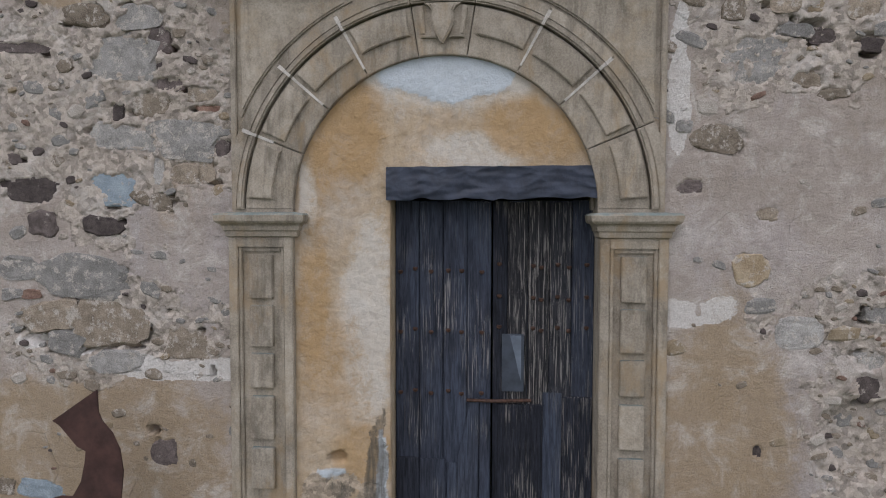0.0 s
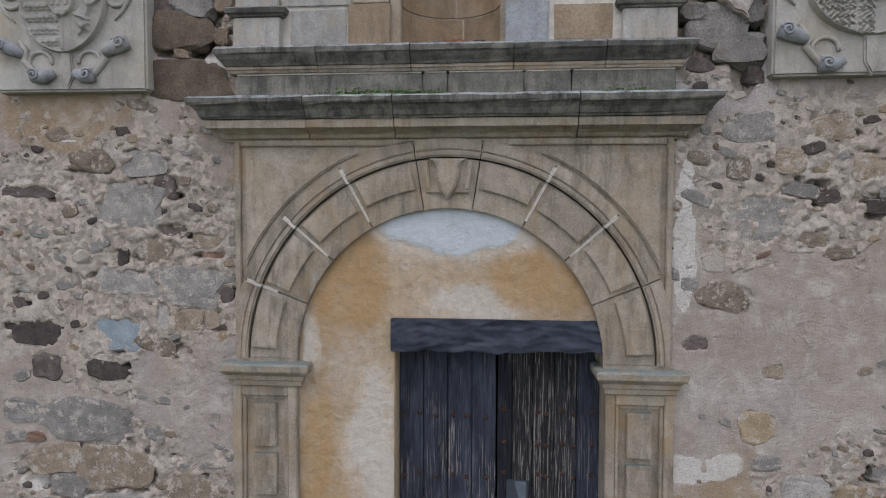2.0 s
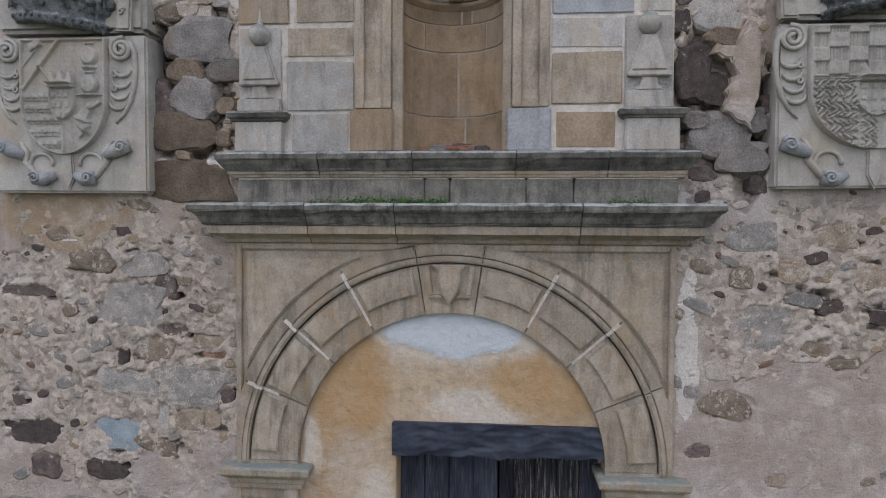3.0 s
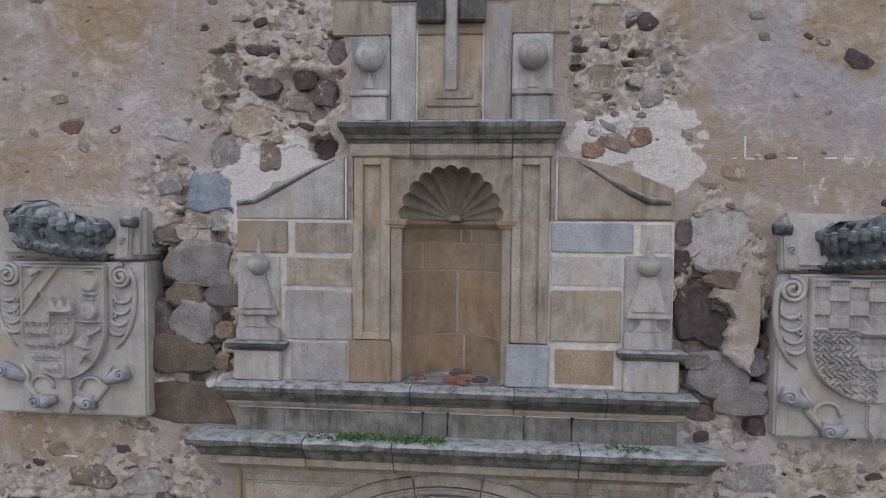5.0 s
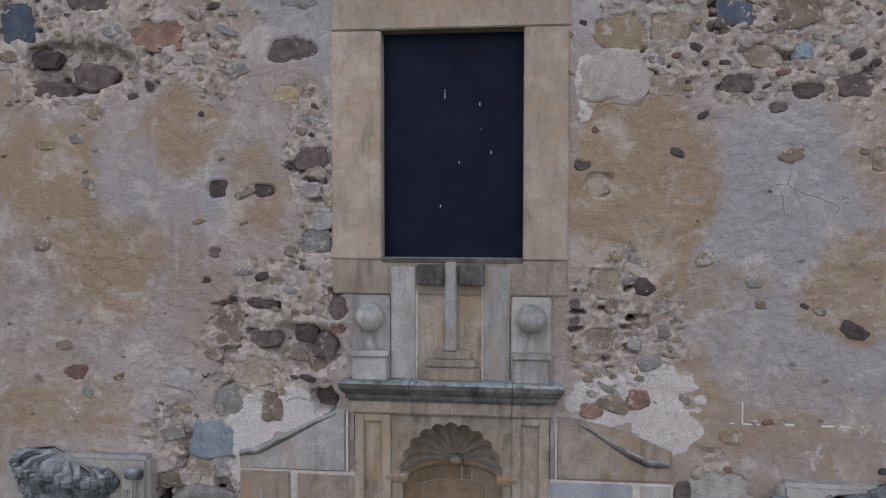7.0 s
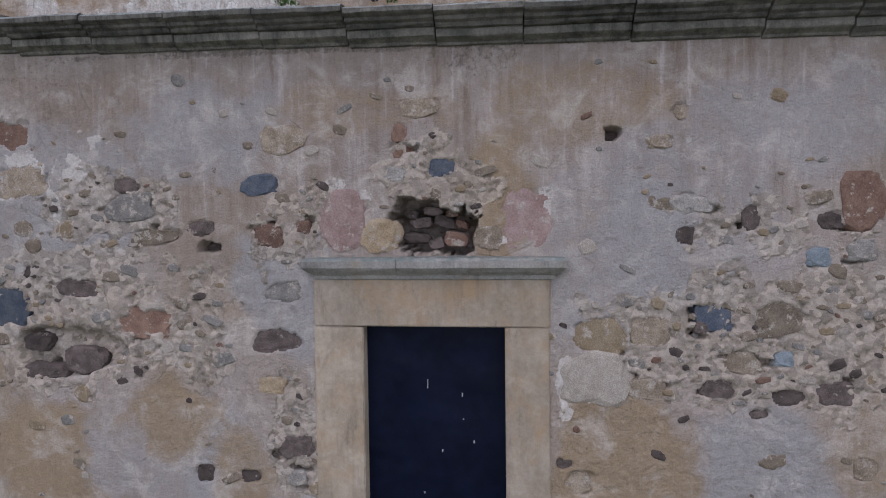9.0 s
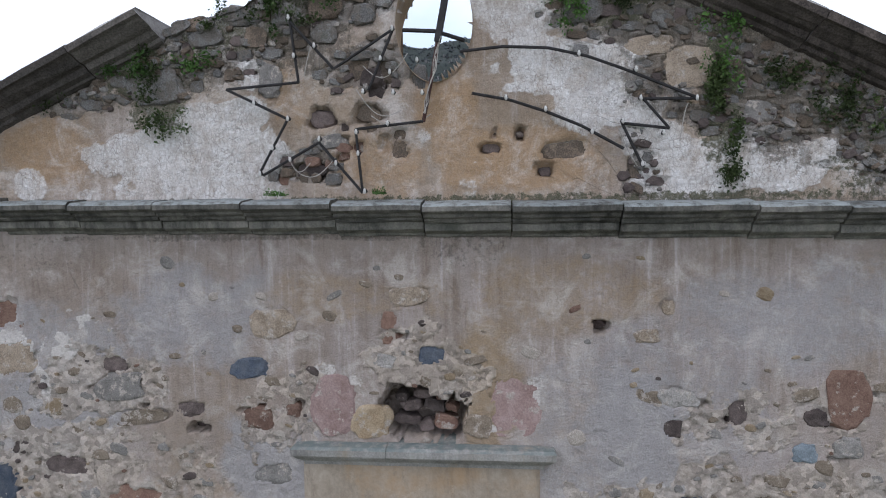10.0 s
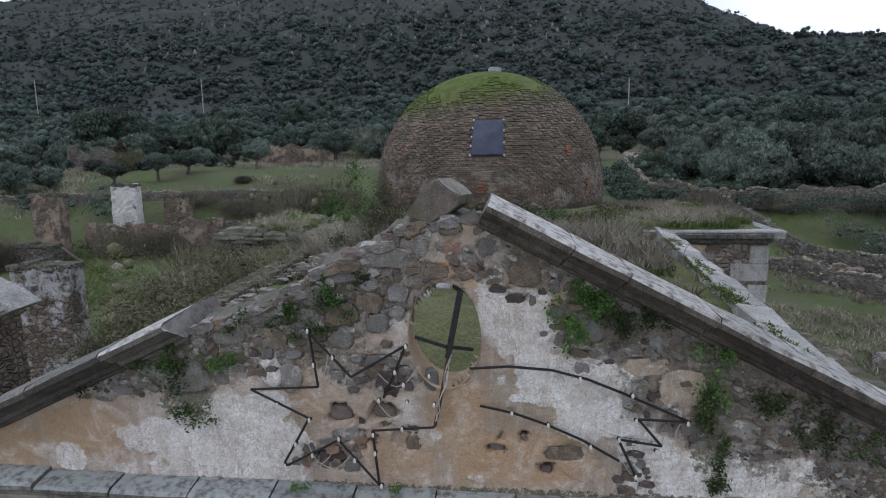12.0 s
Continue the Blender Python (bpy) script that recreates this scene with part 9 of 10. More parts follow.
SHRUBS = ((-5.0, 6.2, 9.9, 1.9, 1.4), (-5.3, 7.8, 9.8, 2.2, 1.6), (-5.9, 9.6, 9.6, 2.4, 1.7), (-4.9, 4.8, 9.9, 1.5, 1.2), (-2.6, 11.6, 11.1, 1.5, 1.5), (-3.6, 12.6, 10.9, 1.8, 2.0), (-2.4, 9.0, 11.1, 1.2, 0.7), (2.9, 12.4, 11.05, 1.3, 0.9), (3.3, 11.8, 10.95, 1.2, 0.8))
for i, (x, y, z, w, h) in enumerate(SHRUBS):
    ob = new("shrub", shrub_mesh(100 + i, w, h, 7000, 0.022, (dark_leaf, russet_green, fern_leaf)[i % 3] if i not in (0, 2, 3, 6) else russet_green, "shrub"))
    ob.location = (x, y, z)
    tagged(ob, "tangled dark green shrub growing on the old roof's edge", "shrub", "shrubs on the roof")
for i, (x, y) in enumerate(((-1.9, 12.9), (-0.6, 12.8), (0.9, 12.9), (2.1, 12.7), (-2.8, 12.6), (1.5, 12.8))):
    ob = new("weed_clump", shrub_mesh(140 + i, 1.2, 0.45, 900, 0.04, fern_leaf if i % 2 else green_grass, "weed_clump"))
    ob.location = (x, y, VAULT(x) - 0.05)
    tagged(ob, "clump of green weeds at the dome's foot", "plant", "weeds round the dome")

# ---- ruined walls left of the church and field walls right of it ----
def rough_wall(bm, p, q, top, thick=0.6, seed=0, dig=0.6):
    """An uneven dry wall between two places on the land; top: its height over the ground."""
    r = random.Random(seed)
    n = max(3, int(math.dist(p, q) / 0.5))
    nx_, ny_ = -(q[1] - p[1]), q[0] - p[0]
    ln = math.hypot(nx_, ny_)
    nx_, ny_ = nx_ / ln * thick / 2, ny_ / ln * thick / 2
    rows = []
    for i in range(n + 1):
        s = i / n
        x, y = p[0] + (q[0] - p[0]) * s, p[1] + (q[1] - p[1]) * s
        g = float(land(x, y))
        h = top * (0.6 + 0.75 * float(fbm(np.array([x]), np.array([y]), 0.45, 3, seed + 3)[0])) * r.uniform(0.93, 1.05)
        j = lambda: r.uniform(-0.08, 0.08)
        rows.append([bm.verts.new(v) for v in ((x - nx_ + j(), y - ny_ + j(), g - dig), (x - nx_ + j(), y - ny_ + j(), g + h * 0.6), (x - nx_ * 0.7 + j(), y - ny_ * 0.7 + j(), g + h), (x + nx_ * 0.7 + j(), y + ny_ * 0.7 + j(), g + h * r.uniform(0.9, 1.05)), (x + nx_ + j(), y + ny_ + j(), g - dig))])
    for a, b in zip(rows, rows[1:]):
        for k_ in range(4):
            bm.faces.new((a[k_], a[k_ + 1], b[k_ + 1], b[k_]))
    bm.faces.new(rows[0])
    bm.faces.new(rows[-1])


def wall_run(name, line, top, label, material, thick=0.6, seed=0):
    bm = bmesh.new()
    for i, (p, q) in enumerate(zip(line, line[1:])):
        rough_wall(bm, p, q, top, thick, seed + i)
    wall_ = tagged(part(name, bm, material), label, "stone wall")
    r = random.Random(seed + 700)
    v_, f_, m_ = [], [], []
    for (x0, y0), (x1, y1) in zip(line, line[1:]):
        ln = math.hypot(x1 - x0, y1 - y0)
        for i in range(int(ln * (13 if y0 < 50 else 6))):
            a, side, up = r.random(), r.choice((-1, 1)), r.choice((r.random(), 1.0))
            x, y = x0 + (x1 - x0) * a, y0 + (y1 - y0) * a
            h = top * (0.6 + 0.75 * float(fbm(np.array([x]), np.array([y]), 0.45, 3, seed + 3)[0]))
            off = side * thick * (0.48 if up < 0.6 else 0.4 * r.random())
            size = r.uniform(0.09, 0.22) * (1.0 if up < 0.9 else 1.25)
            co, fs = tiny[i % 5]
            turn = r.uniform(0, 6.3)
            px_, py_ = co[:, 0] * size * 1.3, co[:, 1] * size
            o = len(v_)
            v_.extend(np.stack([x - (y1 - y0) / ln * off + px_ * math.cos(turn) - py_ * math.sin(turn), y + (x1 - x0) / ln * off + px_ * math.sin(turn) + py_ * math.cos(turn), float(land(x, y)) + h * up + co[:, 2] * size * 0.75], -1).tolist())
            f_.extend([tuple(o + q for q in f) for f in fs])
            m_.extend([r.choices(range(3), (5, 3, 2))[0]] * len(fs))
    stones_ = from_arrays("loose_stones", v_, f_, [stone_mats[t] for t in ("bold_grey", "old_grey", "bold_brown")])
    stones_.data.polygons.foreach_set("material_index", m_)
    stones_["kind"] = "stuff"
    stones_.parent = wall_
    return wall_


dry_stone = masonry("dry_stone_wall", (0.08, 0.072, 0.06), (0.21, 0.195, 0.17), (0.032, 0.029, 0.023), 4.2)
whitewash = masonry("flaking_whitewash", (0.14, 0.11, 0.085), (0.3, 0.25, 0.2), (0.03, 0.025, 0.02), 3.6, (0.62, 0.6, 0.57), 0.62)
red_plaster = masonry("red_brown_masonry", (0.1, 0.08, 0.062), (0.21, 0.17, 0.135), (0.045, 0.038, 0.03), 4.4, (0.3, 0.232, 0.175), 0.48)
grey_coat = masonry("grey_plastered_rubble", (0.09, 0.07, 0.055), (0.22, 0.175, 0.14), (0.03, 0.026, 0.022), 3.4, (0.36, 0.35, 0.35), 0.5)
pole_grey = plain("weathered_pole", (0.3, 0.29, 0.28), 0.8)


def ruin_pier(x0, x1, y, z0, z1, material, label, seed):
    """A broken standing piece of wall, narrower and ragged towards its top."""
    r = random.Random(seed)
    bm = bmesh.new()
    rows = []
    mid, n_ = (x0 + x1) / 2, 26
    worn = [r.uniform(-0.2, 0.12) for i in range(n_)]
    for i in range(22):
        s = i / 21
        w = (x1 - x0) / 2 * (1.05 - 0.08 * s)
        row = []
        for k_ in range(n_):
            a = 2 * math.pi * k_ / n_
            cx, cy = math.cos(a), math.sin(a)
            box = max(abs(cx), abs(cy))
            j = lambda: r.uniform(-0.045, 0.045)
            row.append(bm.verts.new((mid + w * cx / box + j(), y + 0.5 + 0.5 * cy / box + j(), z0 + (z1 - z0) * s + (worn[k_] if i == 21 else 0.5 * worn[k_] if i == 20 else j() * 0.5))))
        rows.append(row)
    for a, b in zip(rows, rows[1:]):
        for k_ in range(n_):
            bm.faces.new((a[k_], a[(k_ + 1) % n_], b[(k_ + 1) % n_], b[k_]))
    bm.faces.new(rows[-1])
    pier_ = thing("ruined_pier", ((x0 + x1) / 2, y, z0), label, "ruin", "ruined piers")
    part("pier_wall", bm, material, pier_)
    for i in range(5):
        a_ = x0 + (x1 - x0) * i / 5
        part("cap_stone", block(a_ - 0.05, a_ + (x1 - x0) / 5 + r.uniform(-0.02, 0.06), y - r.uniform(0, 0.12), y + 1.05, z1 - 0.15, z1 + r.uniform(0.02, 0.2), 0.05, 0.07, seed + i), dry_stone, pier_)


ruin_pier(-33.5, -31.3, 38, 4.6, 10.35, red_plaster, "tall broken pier of red-brown masonry with plaster remains", 1)
ruin_pier(-29.95, -27.95, 42, 5.0, 10.8, whitewash, "standing wall stump with flaking whitewash", 2)
ruin_pier(-26.3, -24.2, 43, 5.2, 9.85, red_plaster, "broken pier of red-brown masonry among bushes", 3)
ruin_pier(-18.2, -15.8, 17.5, 1.5, 9.25, grey_coat, "broad ruined rubble pier with pale plaster remains", 4)
ruin_pier(-34.6, -30.6, 36, 3.5, 7.0, dry_stone, "broad ruined rubble wall, overgrown", 5)
wall_run("ruined_wall", [(-31.0, 40.5), (-27.5, 40), (-22.5, 40.5), (-20.5, 41)], 2.3, "ruined rubble courtyard wall with bushes on it", red_plaster, 0.8, 10)
wall_run("ruined_wall", [(-21, 41), (-15, 42), (-9, 43)], 1.6, "ruined rubble courtyard wall with bushes on it", dry_stone, 0.8, 20)
wall_run("field_wall", [(14.5, 52), (18.5, 45), (21, 39), (24, 33), (27, 28)], 1.2, "grey dry-stone field wall beside the grass", dry_stone, 0.7, 30)
wall_run("field_wall", [(16.2, 40), (18.5, 36), (20.5, 31), (22.5, 27)], 1.0, "low grey dry-stone wall edging the courtyard grass", dry_stone, 0.8, 40)
wall_run("field_wall", [(-52, 50), (-40, 49), (-24, 49.5), (-12, 50)], 0.7, "dark low field wall below the meadow, weeds along it", dry_stone, 0.7, 50)
wall_run("ruined_wall", [(-50.5, 66), (-48, 66.5), (-45.2, 67)], 2.4, "broken stone house wall beside the meadow", dry_stone, 0.7, 52)
wall_run("ruined_wall", [(-36, 88), (-30, 90), (-24, 90)], 2.6, "red-brown ruined wall below the olive grove", red_plaster, 0.7, 54)
wall_run("field_wall", [(16.5, 47.6), (23, 47.3), (30, 46.9), (44, 47)], 1.5, "dry-stone terrace wall below the olive trees", dry_stone, 0.8, 60)
beam = part("fallen_beam", rod([(-29.9, 36, 6.9), (-26.6, 35.4, 4.9)], 0.09, 6), bark)
tagged(beam, "bare grey pole leaning against the ruined wall", "pole")

# boulders on the grass
pick = random.Random(77)
for i in range(26):
    x, y, s = pick.choice(((pick.uniform(10.5, 16), pick.uniform(15, 22), pick.uniform(0.3, 0.9)), (pick.uniform(17, 26), pick.uniform(26, 40), pick.uniform(0.3, 1.0)), (pick.uniform(-27, -14), pick.uniform(26, 38), pick.uniform(0.15, 0.5))))
    ob = stone_piece(x, float(land(x, y)) + s * 0.2, s * 1.4, s * 0.9, pick.choice(("old_grey", "grey", "old_grey", "old_brown")), pick.uniform(-20, 20), None, y, s, "boulder")
    tagged(ob, "grey lichened boulder lying in the grass", "boulder", "boulders in the grass")

# poles of the power line
for x, y, h in ((-85, 172, 11.5), (-140, 178, 11.5), (30.7, 160, 11)):
    pole_ = thing("power_pole", (x, y, float(land(x, y)) - 0.3), "grey power-line pole standing among the olive trees", "pole", "power poles")
    part("mast", rod([(x, y, float(land(x, y)) - 0.3), (x, y, float(land(x, y)) + h)], 0.13, 6), pole_grey, pole_)
    part("cross_arm", rod([(x - 0.9, y, float(land(x, y)) + h - 0.6), (x + 0.9, y, float(land(x, y)) + h - 0.6)], 0.08, 6), zinc, pole_)

# ---- olive trees, bushes and the wooded hillside ----
def crown_leaves(centres, radii, per, size, rng):
    """Leaf triangles on the skins of leafy masses, most of them turned outwards."""
    c = np.repeat(np.asarray(centres), per, 0)
    r = np.repeat(np.asarray(radii), per, 0)
    d = rng.normal(size=(len(c), 3))
    d /= np.linalg.norm(d, axis=1)[:, None]
    p = c + d * r * (0.6 + 0.85 * rng.uniform(0, 1, (len(c), 1)) ** 1.3)
    n = d * 1.0 + rng.normal(size=d.shape) * 0.8
    n /= np.linalg.norm(n, axis=1)[:, None]
    a = np.cross(n, rng.normal(size=d.shape))
    a /= np.linalg.norm(a, axis=1)[:, None] + 1e-9
    b = np.cross(n, a)
    s = (np.asarray(size) * rng.uniform(0.6, 1.4, len(c)))[:, None]
    v = np.stack([p - a * s, p + a * s * 0.4 + b * s * 0.75, p + a * s * 0.6 - b * s * 0.65], 1).reshape(-1, 3)
    return v, np.arange(len(v)).reshape(-1, 3)


def masses(v, t, bv, bt):
    return np.concatenate([v, bv]), np.concatenate([t, bt + len(v)])


bm = bmesh.new()
bmesh.ops.create_icosphere(bm, subdivisions=1, radius=1)
SMALL_BODY = (np.array([v.co[:] for v in bm.verts]), np.array([[v.index for v in f.verts] for f in bm.faces]))
bm.free()


def bodies(centres, radii, rng, shape=BODY, rough=0.06):
    ball, tri = shape
    b = ball[None] * (1 + rough * rng.normal(size=(len(centres), len(ball), 1))) * np.asarray(radii)[:, None, :] + np.asarray(centres)[:, None]
    return b.reshape(-1, 3), (np.arange(len(centres))[:, None, None] * len(ball) + tri[None]).reshape(-1, 3)


def tree_data(seed, leaf, foot, lumps=90, per=120, size=0.03, fine=0.72):
    """Trunk and crown of a tree one unit high and two wide; foot: where the crown begins."""
    rng = np.random.RandomState(seed)
    r = random.Random(seed)
    d = rng.normal(size=(lumps, 3))
    d /= np.linalg.norm(d, axis=1)[:, None]
    half = (1 - foot) / 2
    c = d * np.array([0.7, 0.7, half * 0.68]) * rng.uniform(0.45, 1.0, (lumps, 1)) ** 0.5 + np.array([0, 0, foot + half * 0.92])
    rad = np.stack([rng.uniform(0.13, 0.3, lumps) * fine] * 3, -1) * np.array([1, 1, half * 1.25])
    limbs = [rod([(0, 0, -0.08), (0.03, 0.02, foot * 0.6), (0.0, 0.05, foot + 0.1)], 0.08, 7, [0.13, 0.085, 0.07])]
    for i in range(6):
        e = c[i * 5 % lumps]
        limbs.append(rod([(0, 0.03, foot * 0.8), tuple((e * 0.55 + np.array([0, 0, foot * 0.5])).tolist()), tuple(e.tolist())], 0.03, 5, [0.055, 0.035, 0.012]))
    trunk = join(*limbs)
    me = bpy.data.meshes.new("trunk")
    trunk.to_mesh(me)
    trunk.free()
    me.materials.append(bark)
    v, t = crown_leaves(c, rad, per, size, rng)
    return me, mesh_fast("crown", *masses(v, t, *bodies(c, rad * 0.66, rng, SMALL_BODY)), leaf)


STANDING = [tree_data(3, olive_leaf, 0.36), tree_data(4, olive_leaf, 0.3)]
BUSHY = [tree_data(5, olive_leaf, 0.04, 110), tree_data(6, olive_leaf, 0.08, 110)]
OAK = [tree_data(7, dark_leaf, 0.05, 120, 110), tree_data(8, dark_leaf, 0.1, 120, 110)]
RUSSET = [tree_data(9, autumn_leaf, 0.1, 26, 170, 0.05)]
MIDDLE = [tree_data(21, olive_leaf, 0.16, 62, 60, 0.045, 0.7), tree_data(22, olive_leaf, 0.1, 62, 60, 0.045, 0.7), tree_data(23, dark_leaf, 0.08, 62, 60, 0.045, 0.7), tree_data(24, olive_leaf, 0.22, 56, 60, 0.045, 0.7)]
LABELS = {"olive": "grey-green olive tree with a rounded open crown", "oak": "broad dark evergreen oak with a dense crown", "russet": "small russet-brown tree beside the meadow"}
spin = random.Random(5)


def tree(x, y, w, h, data, kind="olive"):
    top = tagged(new(kind + "_tree"), LABELS[kind], "tree", "trees in the fields")
    top.matrix_basis = pose(x, y, float(land(x, y)), 0, 0, spin.uniform(0, 360)) @ Matrix.Diagonal((w / 2, w / 2 * spin.uniform(0.9, 1.1), h, 1))
    for nm, me in zip(("trunk", "crown"), data):
        ob = new(nm, me)
        ob.parent = top


# round the meadow beyond the ruins
for i, (x, y, w, h) in enumerate(((-34.4, 56.9, 3.5, 3.1), (-33.0, 60.4, 3.5, 2.8), (-27, 64.2, 3.5, 3.0))):
    tree(x, y, w, h, STANDING[i % 2])
for i, (x, y, w, h) in enumerate(((-38.2, 55.3, 3.7, 2.3), (-46.2, 51.5, 5.2, 3.8), (-44.3, 54.2, 4.1, 2.6), (-52.3, 61.7, 3.2, 2.2), (-56, 72, 4.4, 3.4), (-64, 76, 6.2, 4.4), (-59, 66, 5, 3.4), (-48.5, 76, 3.5, 3.0), (-40, 78, 4, 3), (-23.3, 84, 6.5, 5), (-38, 94, 5, 3.6), (-70, 70, 5, 3.6), (-52, 54.5, 4.2, 2.8), (-17, 82, 5, 4), (-29, 94, 5, 4))):
    tree(x, y, w, h, BUSHY[i % 2] if i % 3 else STANDING[i % 2])
for i, (x, y, w, h) in enumerate(((-71, 106, 15.5, 10), (-48, 100, 9.6, 8.4), (-47.9, 140, 10.5, 9), (46.2, 100, 14, 7.5), (53.5, 94, 9.5, 7.5), (68, 104, 13, 8), (-58, 108, 7, 6), (-95, 104, 12, 7))):
    tree(x, y, w, h, OAK[i % 2], "oak")
tree(-49.5, 74, 3.8, 4.1, RUSSET[0], "russet")
# behind the transept and above the terrace wall
for i, (x, y, w, h) in enumerate(((17.1, 56.4, 5.2, 3.7), (18.9, 53.6, 4.2, 3.8), (22.2, 51.7, 5.8, 4.8), (27.2, 50.8, 6.2, 5.0), (31.6, 51.7, 4.4, 4.2), (35.6, 52, 5.6, 4.6), (40, 53, 6, 5), (45, 54, 6.2, 5), (23.5, 60, 6, 4.6), (29.5, 62, 6.4, 4.8), (36.5, 63, 6.5, 5), (43, 64, 7, 5), (50, 66, 7, 5.2), (19.5, 66, 4.5, 3.6), (25, 73, 6, 4.4), (33, 76, 6.5, 5), (41, 78, 7, 5), (23, 96, 6, 4.2))):
    tree(x, y, w, h, BUSHY[i % 2])
# the olive fields further off
pick = random.Random(88)
made = 0
while made < 165:
    y = pick.uniform(72, 165)
    x = pick.uniform(-0.85, 0.75) * (y + 6)
    if (-50 < x < -8 and y < 96) or abs(x / (y + 4) - 0.215) < 0.028 and y < 110:
        continue
    s = pick.uniform(4.2, 8.0)
    kind = pick.choices((0, 1, 2, 3), (3, 3, 2, 2))[0]
    tree(x, y, s, s * pick.uniform(0.58, 0.8), MIDDLE[kind], "oak" if kind == 2 else "olive")
    made += 1


# the far woods: many small crowns in one sheet of leaves
def woods(name, n, y0, y1, per, size, spread, leaf, seed, label, keep, lumps=4, span=None):
    rng = np.random.RandomState(seed)
    y = rng.uniform(y0, y1, n)
    x = rng.uniform(-0.95, 0.85, n) * (y + 10) if span is None else rng.uniform(span[0], span[1], n)
    ok = fbm(x, y, 0.02, 4, seed) > keep
    x, y = x[ok], y[ok]
    z = land(x, y)
    w = spread * rng.uniform(0.45, 1.35, len(x))
    c = np.repeat(np.stack([x, y, z + w * 0.5], -1), lumps, 0)
    ww = np.repeat(w, lumps)[:, None]
    if lumps > 1:
        c = c + rng.normal(size=c.shape) * ww * np.array([0.36, 0.36, 0.2])
    rad = ww * rng.uniform(0.4, 0.75, ww.shape) * np.array([1, 1, 0.85]) * (1.4 if lumps == 1 else 1.0 if lumps < 6 else 0.82)
    v, t = crown_leaves(c, rad, per, size * np.repeat(ww[:, 0], per) / spread, rng)
    return tagged(new(name, mesh_fast(name, *masses(v, t, *bodies(c, rad * 0.62, rng, SMALL_BODY, 0.16)), leaf)), label, "woods", kind="stuff")


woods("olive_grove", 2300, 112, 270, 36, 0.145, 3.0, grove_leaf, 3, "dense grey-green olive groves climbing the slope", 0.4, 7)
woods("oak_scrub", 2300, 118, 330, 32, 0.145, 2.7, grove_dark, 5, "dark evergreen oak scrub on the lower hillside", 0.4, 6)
woods("hill_scrub", 11000, 190, 520, 8, 0.3, 1.3, hazed_scrub_leaf, 7, "scattered dark scrub covering the hills up to the ridge", 0.28, 3)
woods("dry_hill_scrub", 4000, 190, 500, 10, 0.24, 1.0, leaf_mat("dry_scrub_leaf", (0.042, 0.037, 0.035), (0.07, 0.061, 0.056)), 11, "brown leafless scrub between the rocks of the hill", 0.34, 1)
woods("field_scrub", 700, 66, 135, 60, 0.14, 1.1, dark_leaf, 13, "low dark bushes scattered between the olive trees", 0.45)
woods("terrace_scrub", 380, 47.5, 64, 60, 0.09, 0.9, dark_leaf, 31, "dense low bushes on the terrace under the olive trees", 0.0, 4, (13.5, 50))
woods("lane_scrub", 60, 48, 60, 90, 0.08, 0.8, dark_leaf, 33, "low bushes beside the earth lane", 0.0, 4, (9, 12))
woods("meadow_scrub", 130, 62, 90, 90, 0.1, 0.9, grove_dark, 35, "low dark bushes round the edge of the meadow", 0.0, 4, (-60, -38))

# pale outcrops of rock on the upper hill
rng = np.random.RandomState(17)
hx = np.concatenate([rng.normal(cx, w, n) for cx, w, n in ((-150, 22, 110), (-130, 30, 110), (-30, 26, 260), (10, 24, 160), (-75, 60, 200), (40, 40, 30))])
hy = rng.uniform(235, 430, len(hx))
hs = 0.25 + 0.75 * rng.uniform(0, 1, len(hx)) ** 2
rv, rt = bodies(np.stack([hx, hy, land(hx, hy) + hs * 0.5], -1), np.stack([hs * 0.8, hs, hs * rng.uniform(1.0, 2.6, len(hx))], -1), rng, SMALL_BODY, 0.25)
tagged(new("hill_rocks", mesh_fast("hill_rocks", rv, rt, rock("grey_hill_rock", (0.075, 0.072, 0.071), (0.19, 0.184, 0.18), 0.9, 0, 0.6))), "pale grey rock outcrops breaking through the hillside scrub", "rocks", kind="stuff")


# bushes among the ruins and field walls
def twig_mesh(seed, w, h, count, thick, material, name):
    """A leafless bush: many thin bent twigs spreading from its foot."""
    rng = np.random.RandomState(seed)
    foot = rng.normal(size=(count, 3)) * np.array([w * 0.14, w * 0.14, 0])
    tip = foot * 1.2 + rng.normal(size=(count, 3)) * np.array([w * 0.18, w * 0.18, 0]) + np.stack([np.zeros(count), np.zeros(count), h * rng.uniform(0.35, 1.0, count)], -1)
    s = rng.uniform(0.15, 0.75, (count, 1))
    start = foot + (tip - foot) * s
    end = start + (tip - start) * rng.uniform(0.2, 0.6, (count, 1)) + rng.normal(size=(count, 3)) * w * 0.07
    side = np.cross(end - start, rng.normal(size=(count, 3)))
    side /= np.linalg.norm(side, axis=1)[:, None] + 1e-9
    v = np.stack([start - side * thick, start + side * thick, end], 1).reshape(-1, 3)
    return mesh_fast(name, v, np.arange(len(v)).reshape(-1, 3), material)


bare_twigs = leaf_mat("bare_twigs", (0.085, 0.076, 0.058), (0.21, 0.185, 0.14))
def bush(x, y, w, h, kind, seed, z=None):
    if kind == 2:
        ob = new("bush", twig_mesh(seed, w, h, 5200, 0.011, bare_twigs, "bush"))
    else:
        ob = new("bush", shrub_mesh(seed, w, h, 4500 if z is None else 9000, 0.05 if z is None else 0.021, (dark_leaf, olive_leaf, None, russet_green)[kind], "bush"))
    ob.location = (x, y, (float(land(x, y)) if z is None else z) - 0.1)
    tagged(ob, ("dark green", "grey-green", "leafless grey-brown", "brownish green")[kind] + " bush growing among the ruined walls", "bush", "bushes round the ruins")


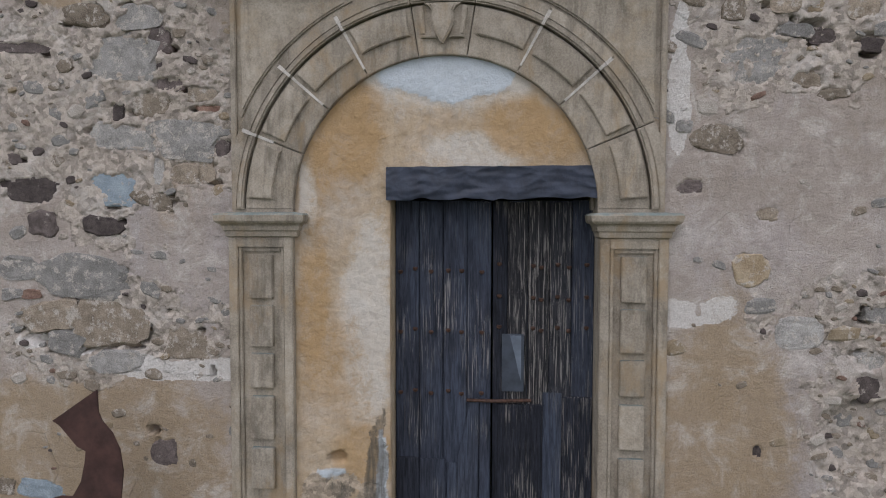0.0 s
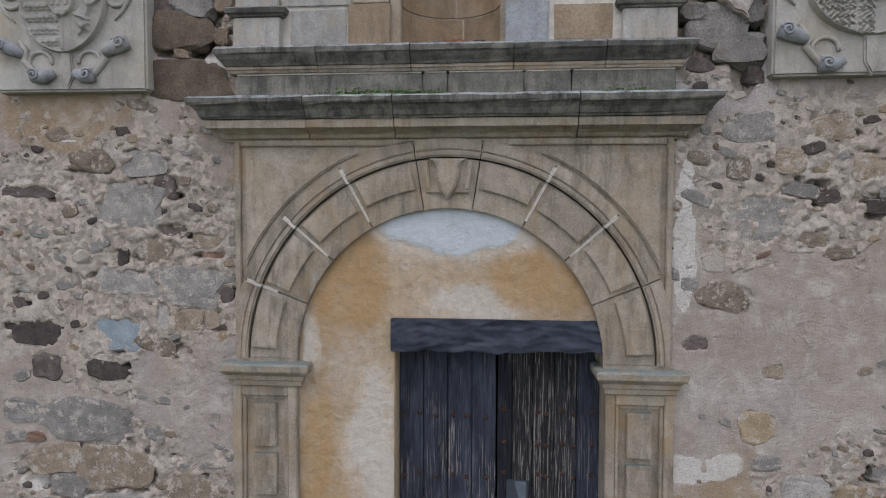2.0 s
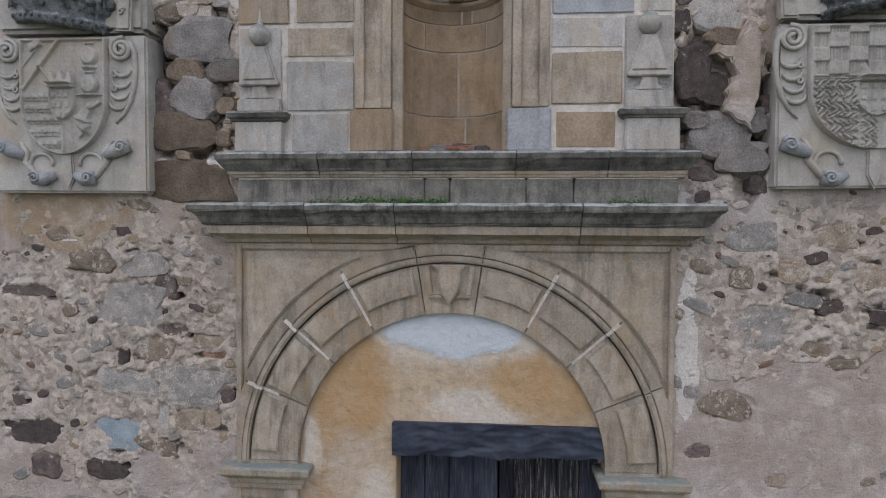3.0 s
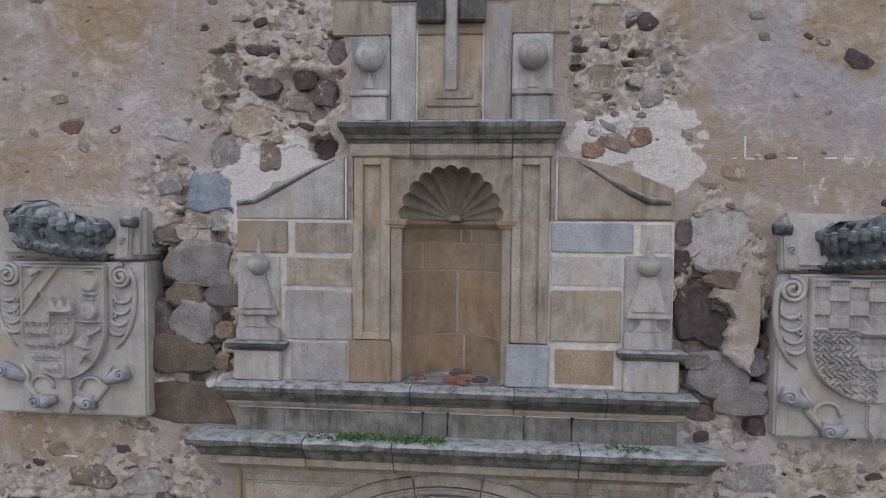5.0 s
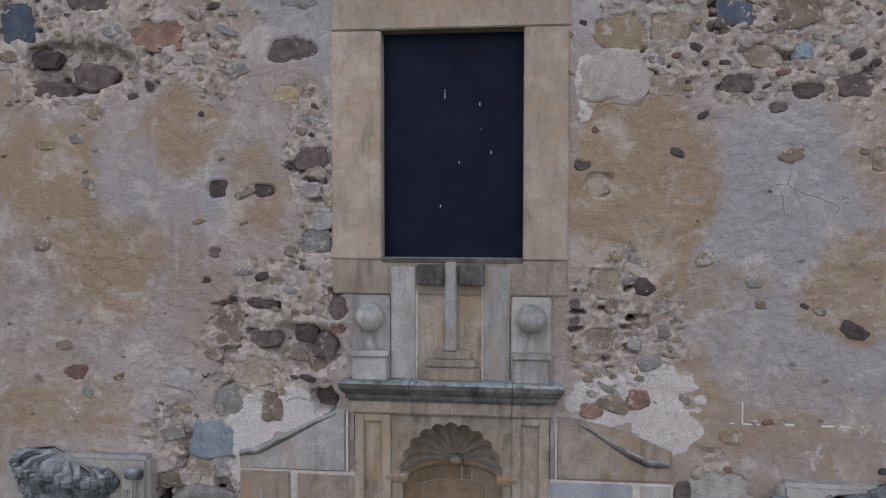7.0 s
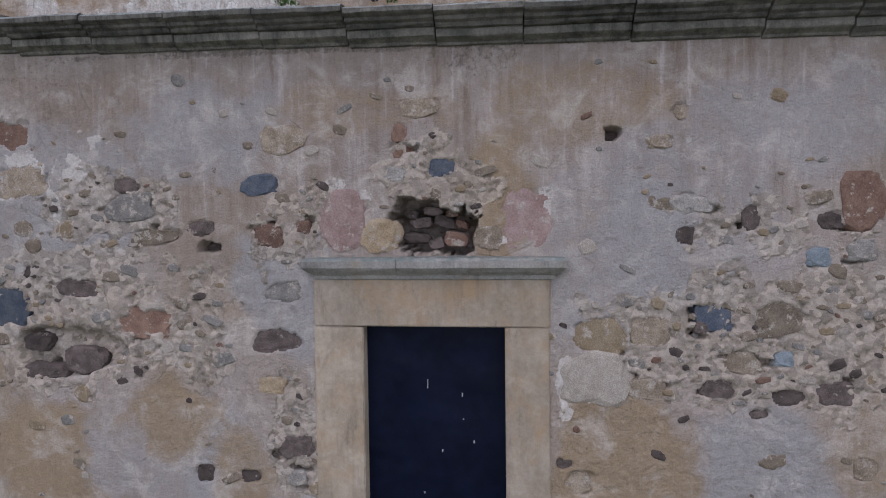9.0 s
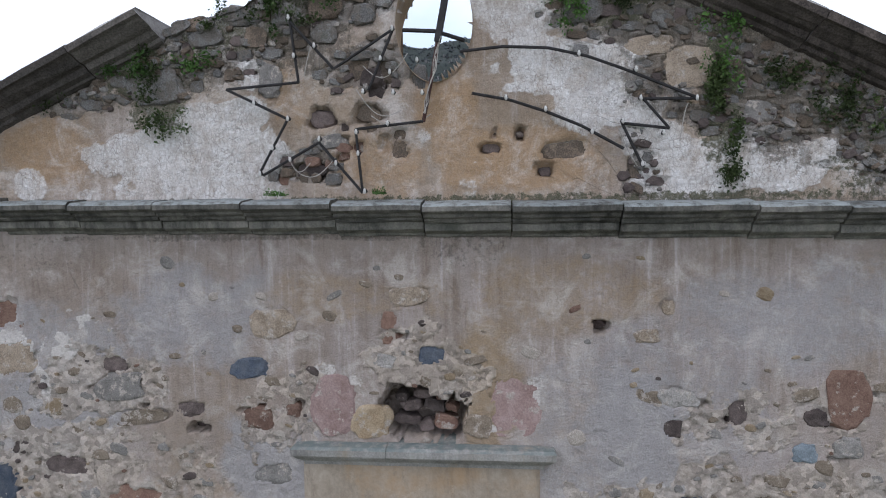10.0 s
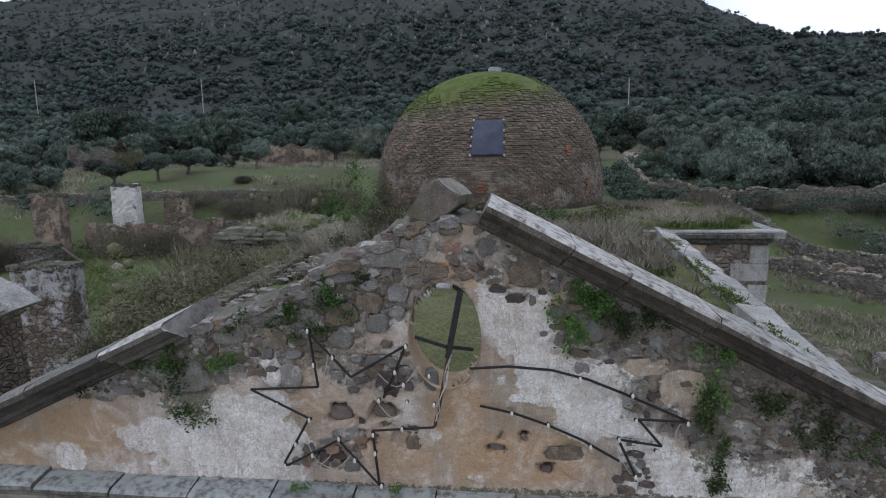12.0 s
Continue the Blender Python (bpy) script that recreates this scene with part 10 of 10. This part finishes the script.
for i, (x, y, w, h, lf) in enumerate(((-27.8, 39.2, 4.0, 2.6, 2), (-24.5, 39.4, 4.0, 2.6, 2), (-31.0, 44, 4.5, 3.4, 0), (-34.5, 35.5, 3.5, 3.4, 2), (-18, 38.5, 4.0, 2.2, 2), (-15, 40, 5.0, 2.6, 0), (-9, 39, 5.0, 3.0, 2), (-11, 35, 4.0, 2.4, 3), (-20.5, 46, 6, 1.6, 2), (-26, 48, 6, 1.4, 2), (-38, 46, 6, 2.6, 0), (-25.3, 56.4, 1.8, 0.9, 2), (-40.5, 62, 3, 2.6, 3))):
    bush(x, y, w, h, lf, 200 + i)
for i, (x, y, w, h, lf) in enumerate(((24.5, 40.8, 4.4, 2.6, 1), (27, 40, 3.5, 1.8, 1), (29, 44, 4, 2.2, 0), (15.5, 47, 3, 1.8, 2), (11, 30, 4, 2.6, 2), (13, 50, 3.0, 1.6, 2), (19.0, 46.8, 4.4, 1.6, 0), (23.0, 46.6, 4.4, 1.6, 0), (27.0, 46.2, 4.4, 1.7, 0), (31.0, 46, 4.6, 1.6, 0), (21, 47.2, 4, 1.5, 2), (29, 46.4, 4, 1.6, 2), (16, 62, 3.4, 2, 0))):
    bush(x, y, w, h, lf, 240 + i)
# beside the dome and behind the nave's edge
for i, (x, y, w, h, lf, z) in enumerate(((-7.9, 20.3, 3.4, 2.6, 3, 10.2), (-7.4, 20.6, 3.0, 2.6, 2, 10.2), (-5.8, 19.8, 2.6, 2.7, 3, 10.2), (7.6, 18.6, 2.0, 1.8, 2, 10.4), (-6.4, 8.6, 3.2, 2.6, 3, 8.6), (-6.0, 6.4, 3.0, 2.4, 3, 8.5), (-6.3, 9.6, 3.0, 2.7, 2, 8.4), (-7.6, 10.6, 3.2, 2.7, 3, 8.3), (-5.7, 7.6, 2.4, 2.5, 2, 8.5), (-7.0, 8.2, 3.0, 2.4, 2, 8.3), (-8.4, 12.2, 3.4, 2.6, 2, 8.2), (-8.0, 9.0, 3.0, 2.0, 3, 8.2))):
    bush(x, y, w, h, lf, 270 + i, z)
for cx, cy, n in ((22.8, 118, 22), (25.5, 122, 16), (-22, 100, 14)):
    tagged(new("reeds", twig_mesh(300 + int(cy), 9, 5.5, 900, 0.1, leaf_mat("grey_reed", (0.09, 0.105, 0.075), (0.19, 0.2, 0.15)), "reeds")), "stand of tall grey-green reeds at the field's edge", "reeds", kind="stuff").location = (cx, cy, float(land(cx, cy)))
gp = RNG.uniform(0, 1, (6500, 2))
gx_, gy_ = -34 + gp[:, 0] * 28, 22 + gp[:, 1] * 20
sel = fbm(gx_, gy_, 0.3, 3, 12) > 0.48
tufts(np.stack([gx_[sel], gy_[sel], land(gx_[sel], gy_[sel])], -1), 0.3, green_grass, "grass", "rough grass of the ruined courtyard", 6, 0.25, 0.02)
gx_, gy_ = 9 + gp[:, 0] * 16, 14 + gp[:, 1] * 28
sel = fbm(gx_, gy_, 0.3, 3, 14) > 0.48
tufts(np.stack([gx_[sel], gy_[sel], land(gx_[sel], gy_[sel])], -1), 0.25, dry_grass, "grass", "rough grass beside the church", 6, 0.25, 0.02)
gx_, gy_ = -60 + gp[:, 0] * 52, 46 + gp[:, 1] * 34
sel = fbm(gx_, gy_, 0.12, 4, 18) > 0.5
tufts(np.stack([gx_[sel], gy_[sel], land(gx_[sel], gy_[sel])], -1), 0.45, dry_grass, "grass", "dry weeds standing in the meadow", 5, 0.5, 0.03)

# the earth lane beyond the dome
lane = [(13.2, 54), (13.4, 58), (14.4, 66), (15.8, 74), (17.2, 83), (18, 92)]
lv, lf = [], []
for i in range(51):
    s_ = i / 10
    k_ = min(4, int(s_))
    x = lane[k_][0] + (lane[k_ + 1][0] - lane[k_][0]) * (s_ - k_)
    y = lane[k_][1] + (lane[k_ + 1][1] - lane[k_][1]) * (s_ - k_)
    for o in (-1.0, -0.5, 0.5, 1.0):
        lv.append((x + o * (1 + 0.3 * math.sin(i * 1.7)), y, float(land(x + o, y)) + (0.09 if abs(o) < 0.8 else -0.03)))
lf = [(i * 4 + j, i * 4 + j + 1, (i + 1) * 4 + j + 1, (i + 1) * 4 + j) for i in range(50) for j in range(3)]
tagged(from_arrays("earth_lane", lv, lf, rock("trodden_earth", (0.17, 0.14, 0.11), (0.27, 0.235, 0.19), 1.2, 0, 0.3), None, True), "pale trodden earth lane between the trees", "road", kind="structure")
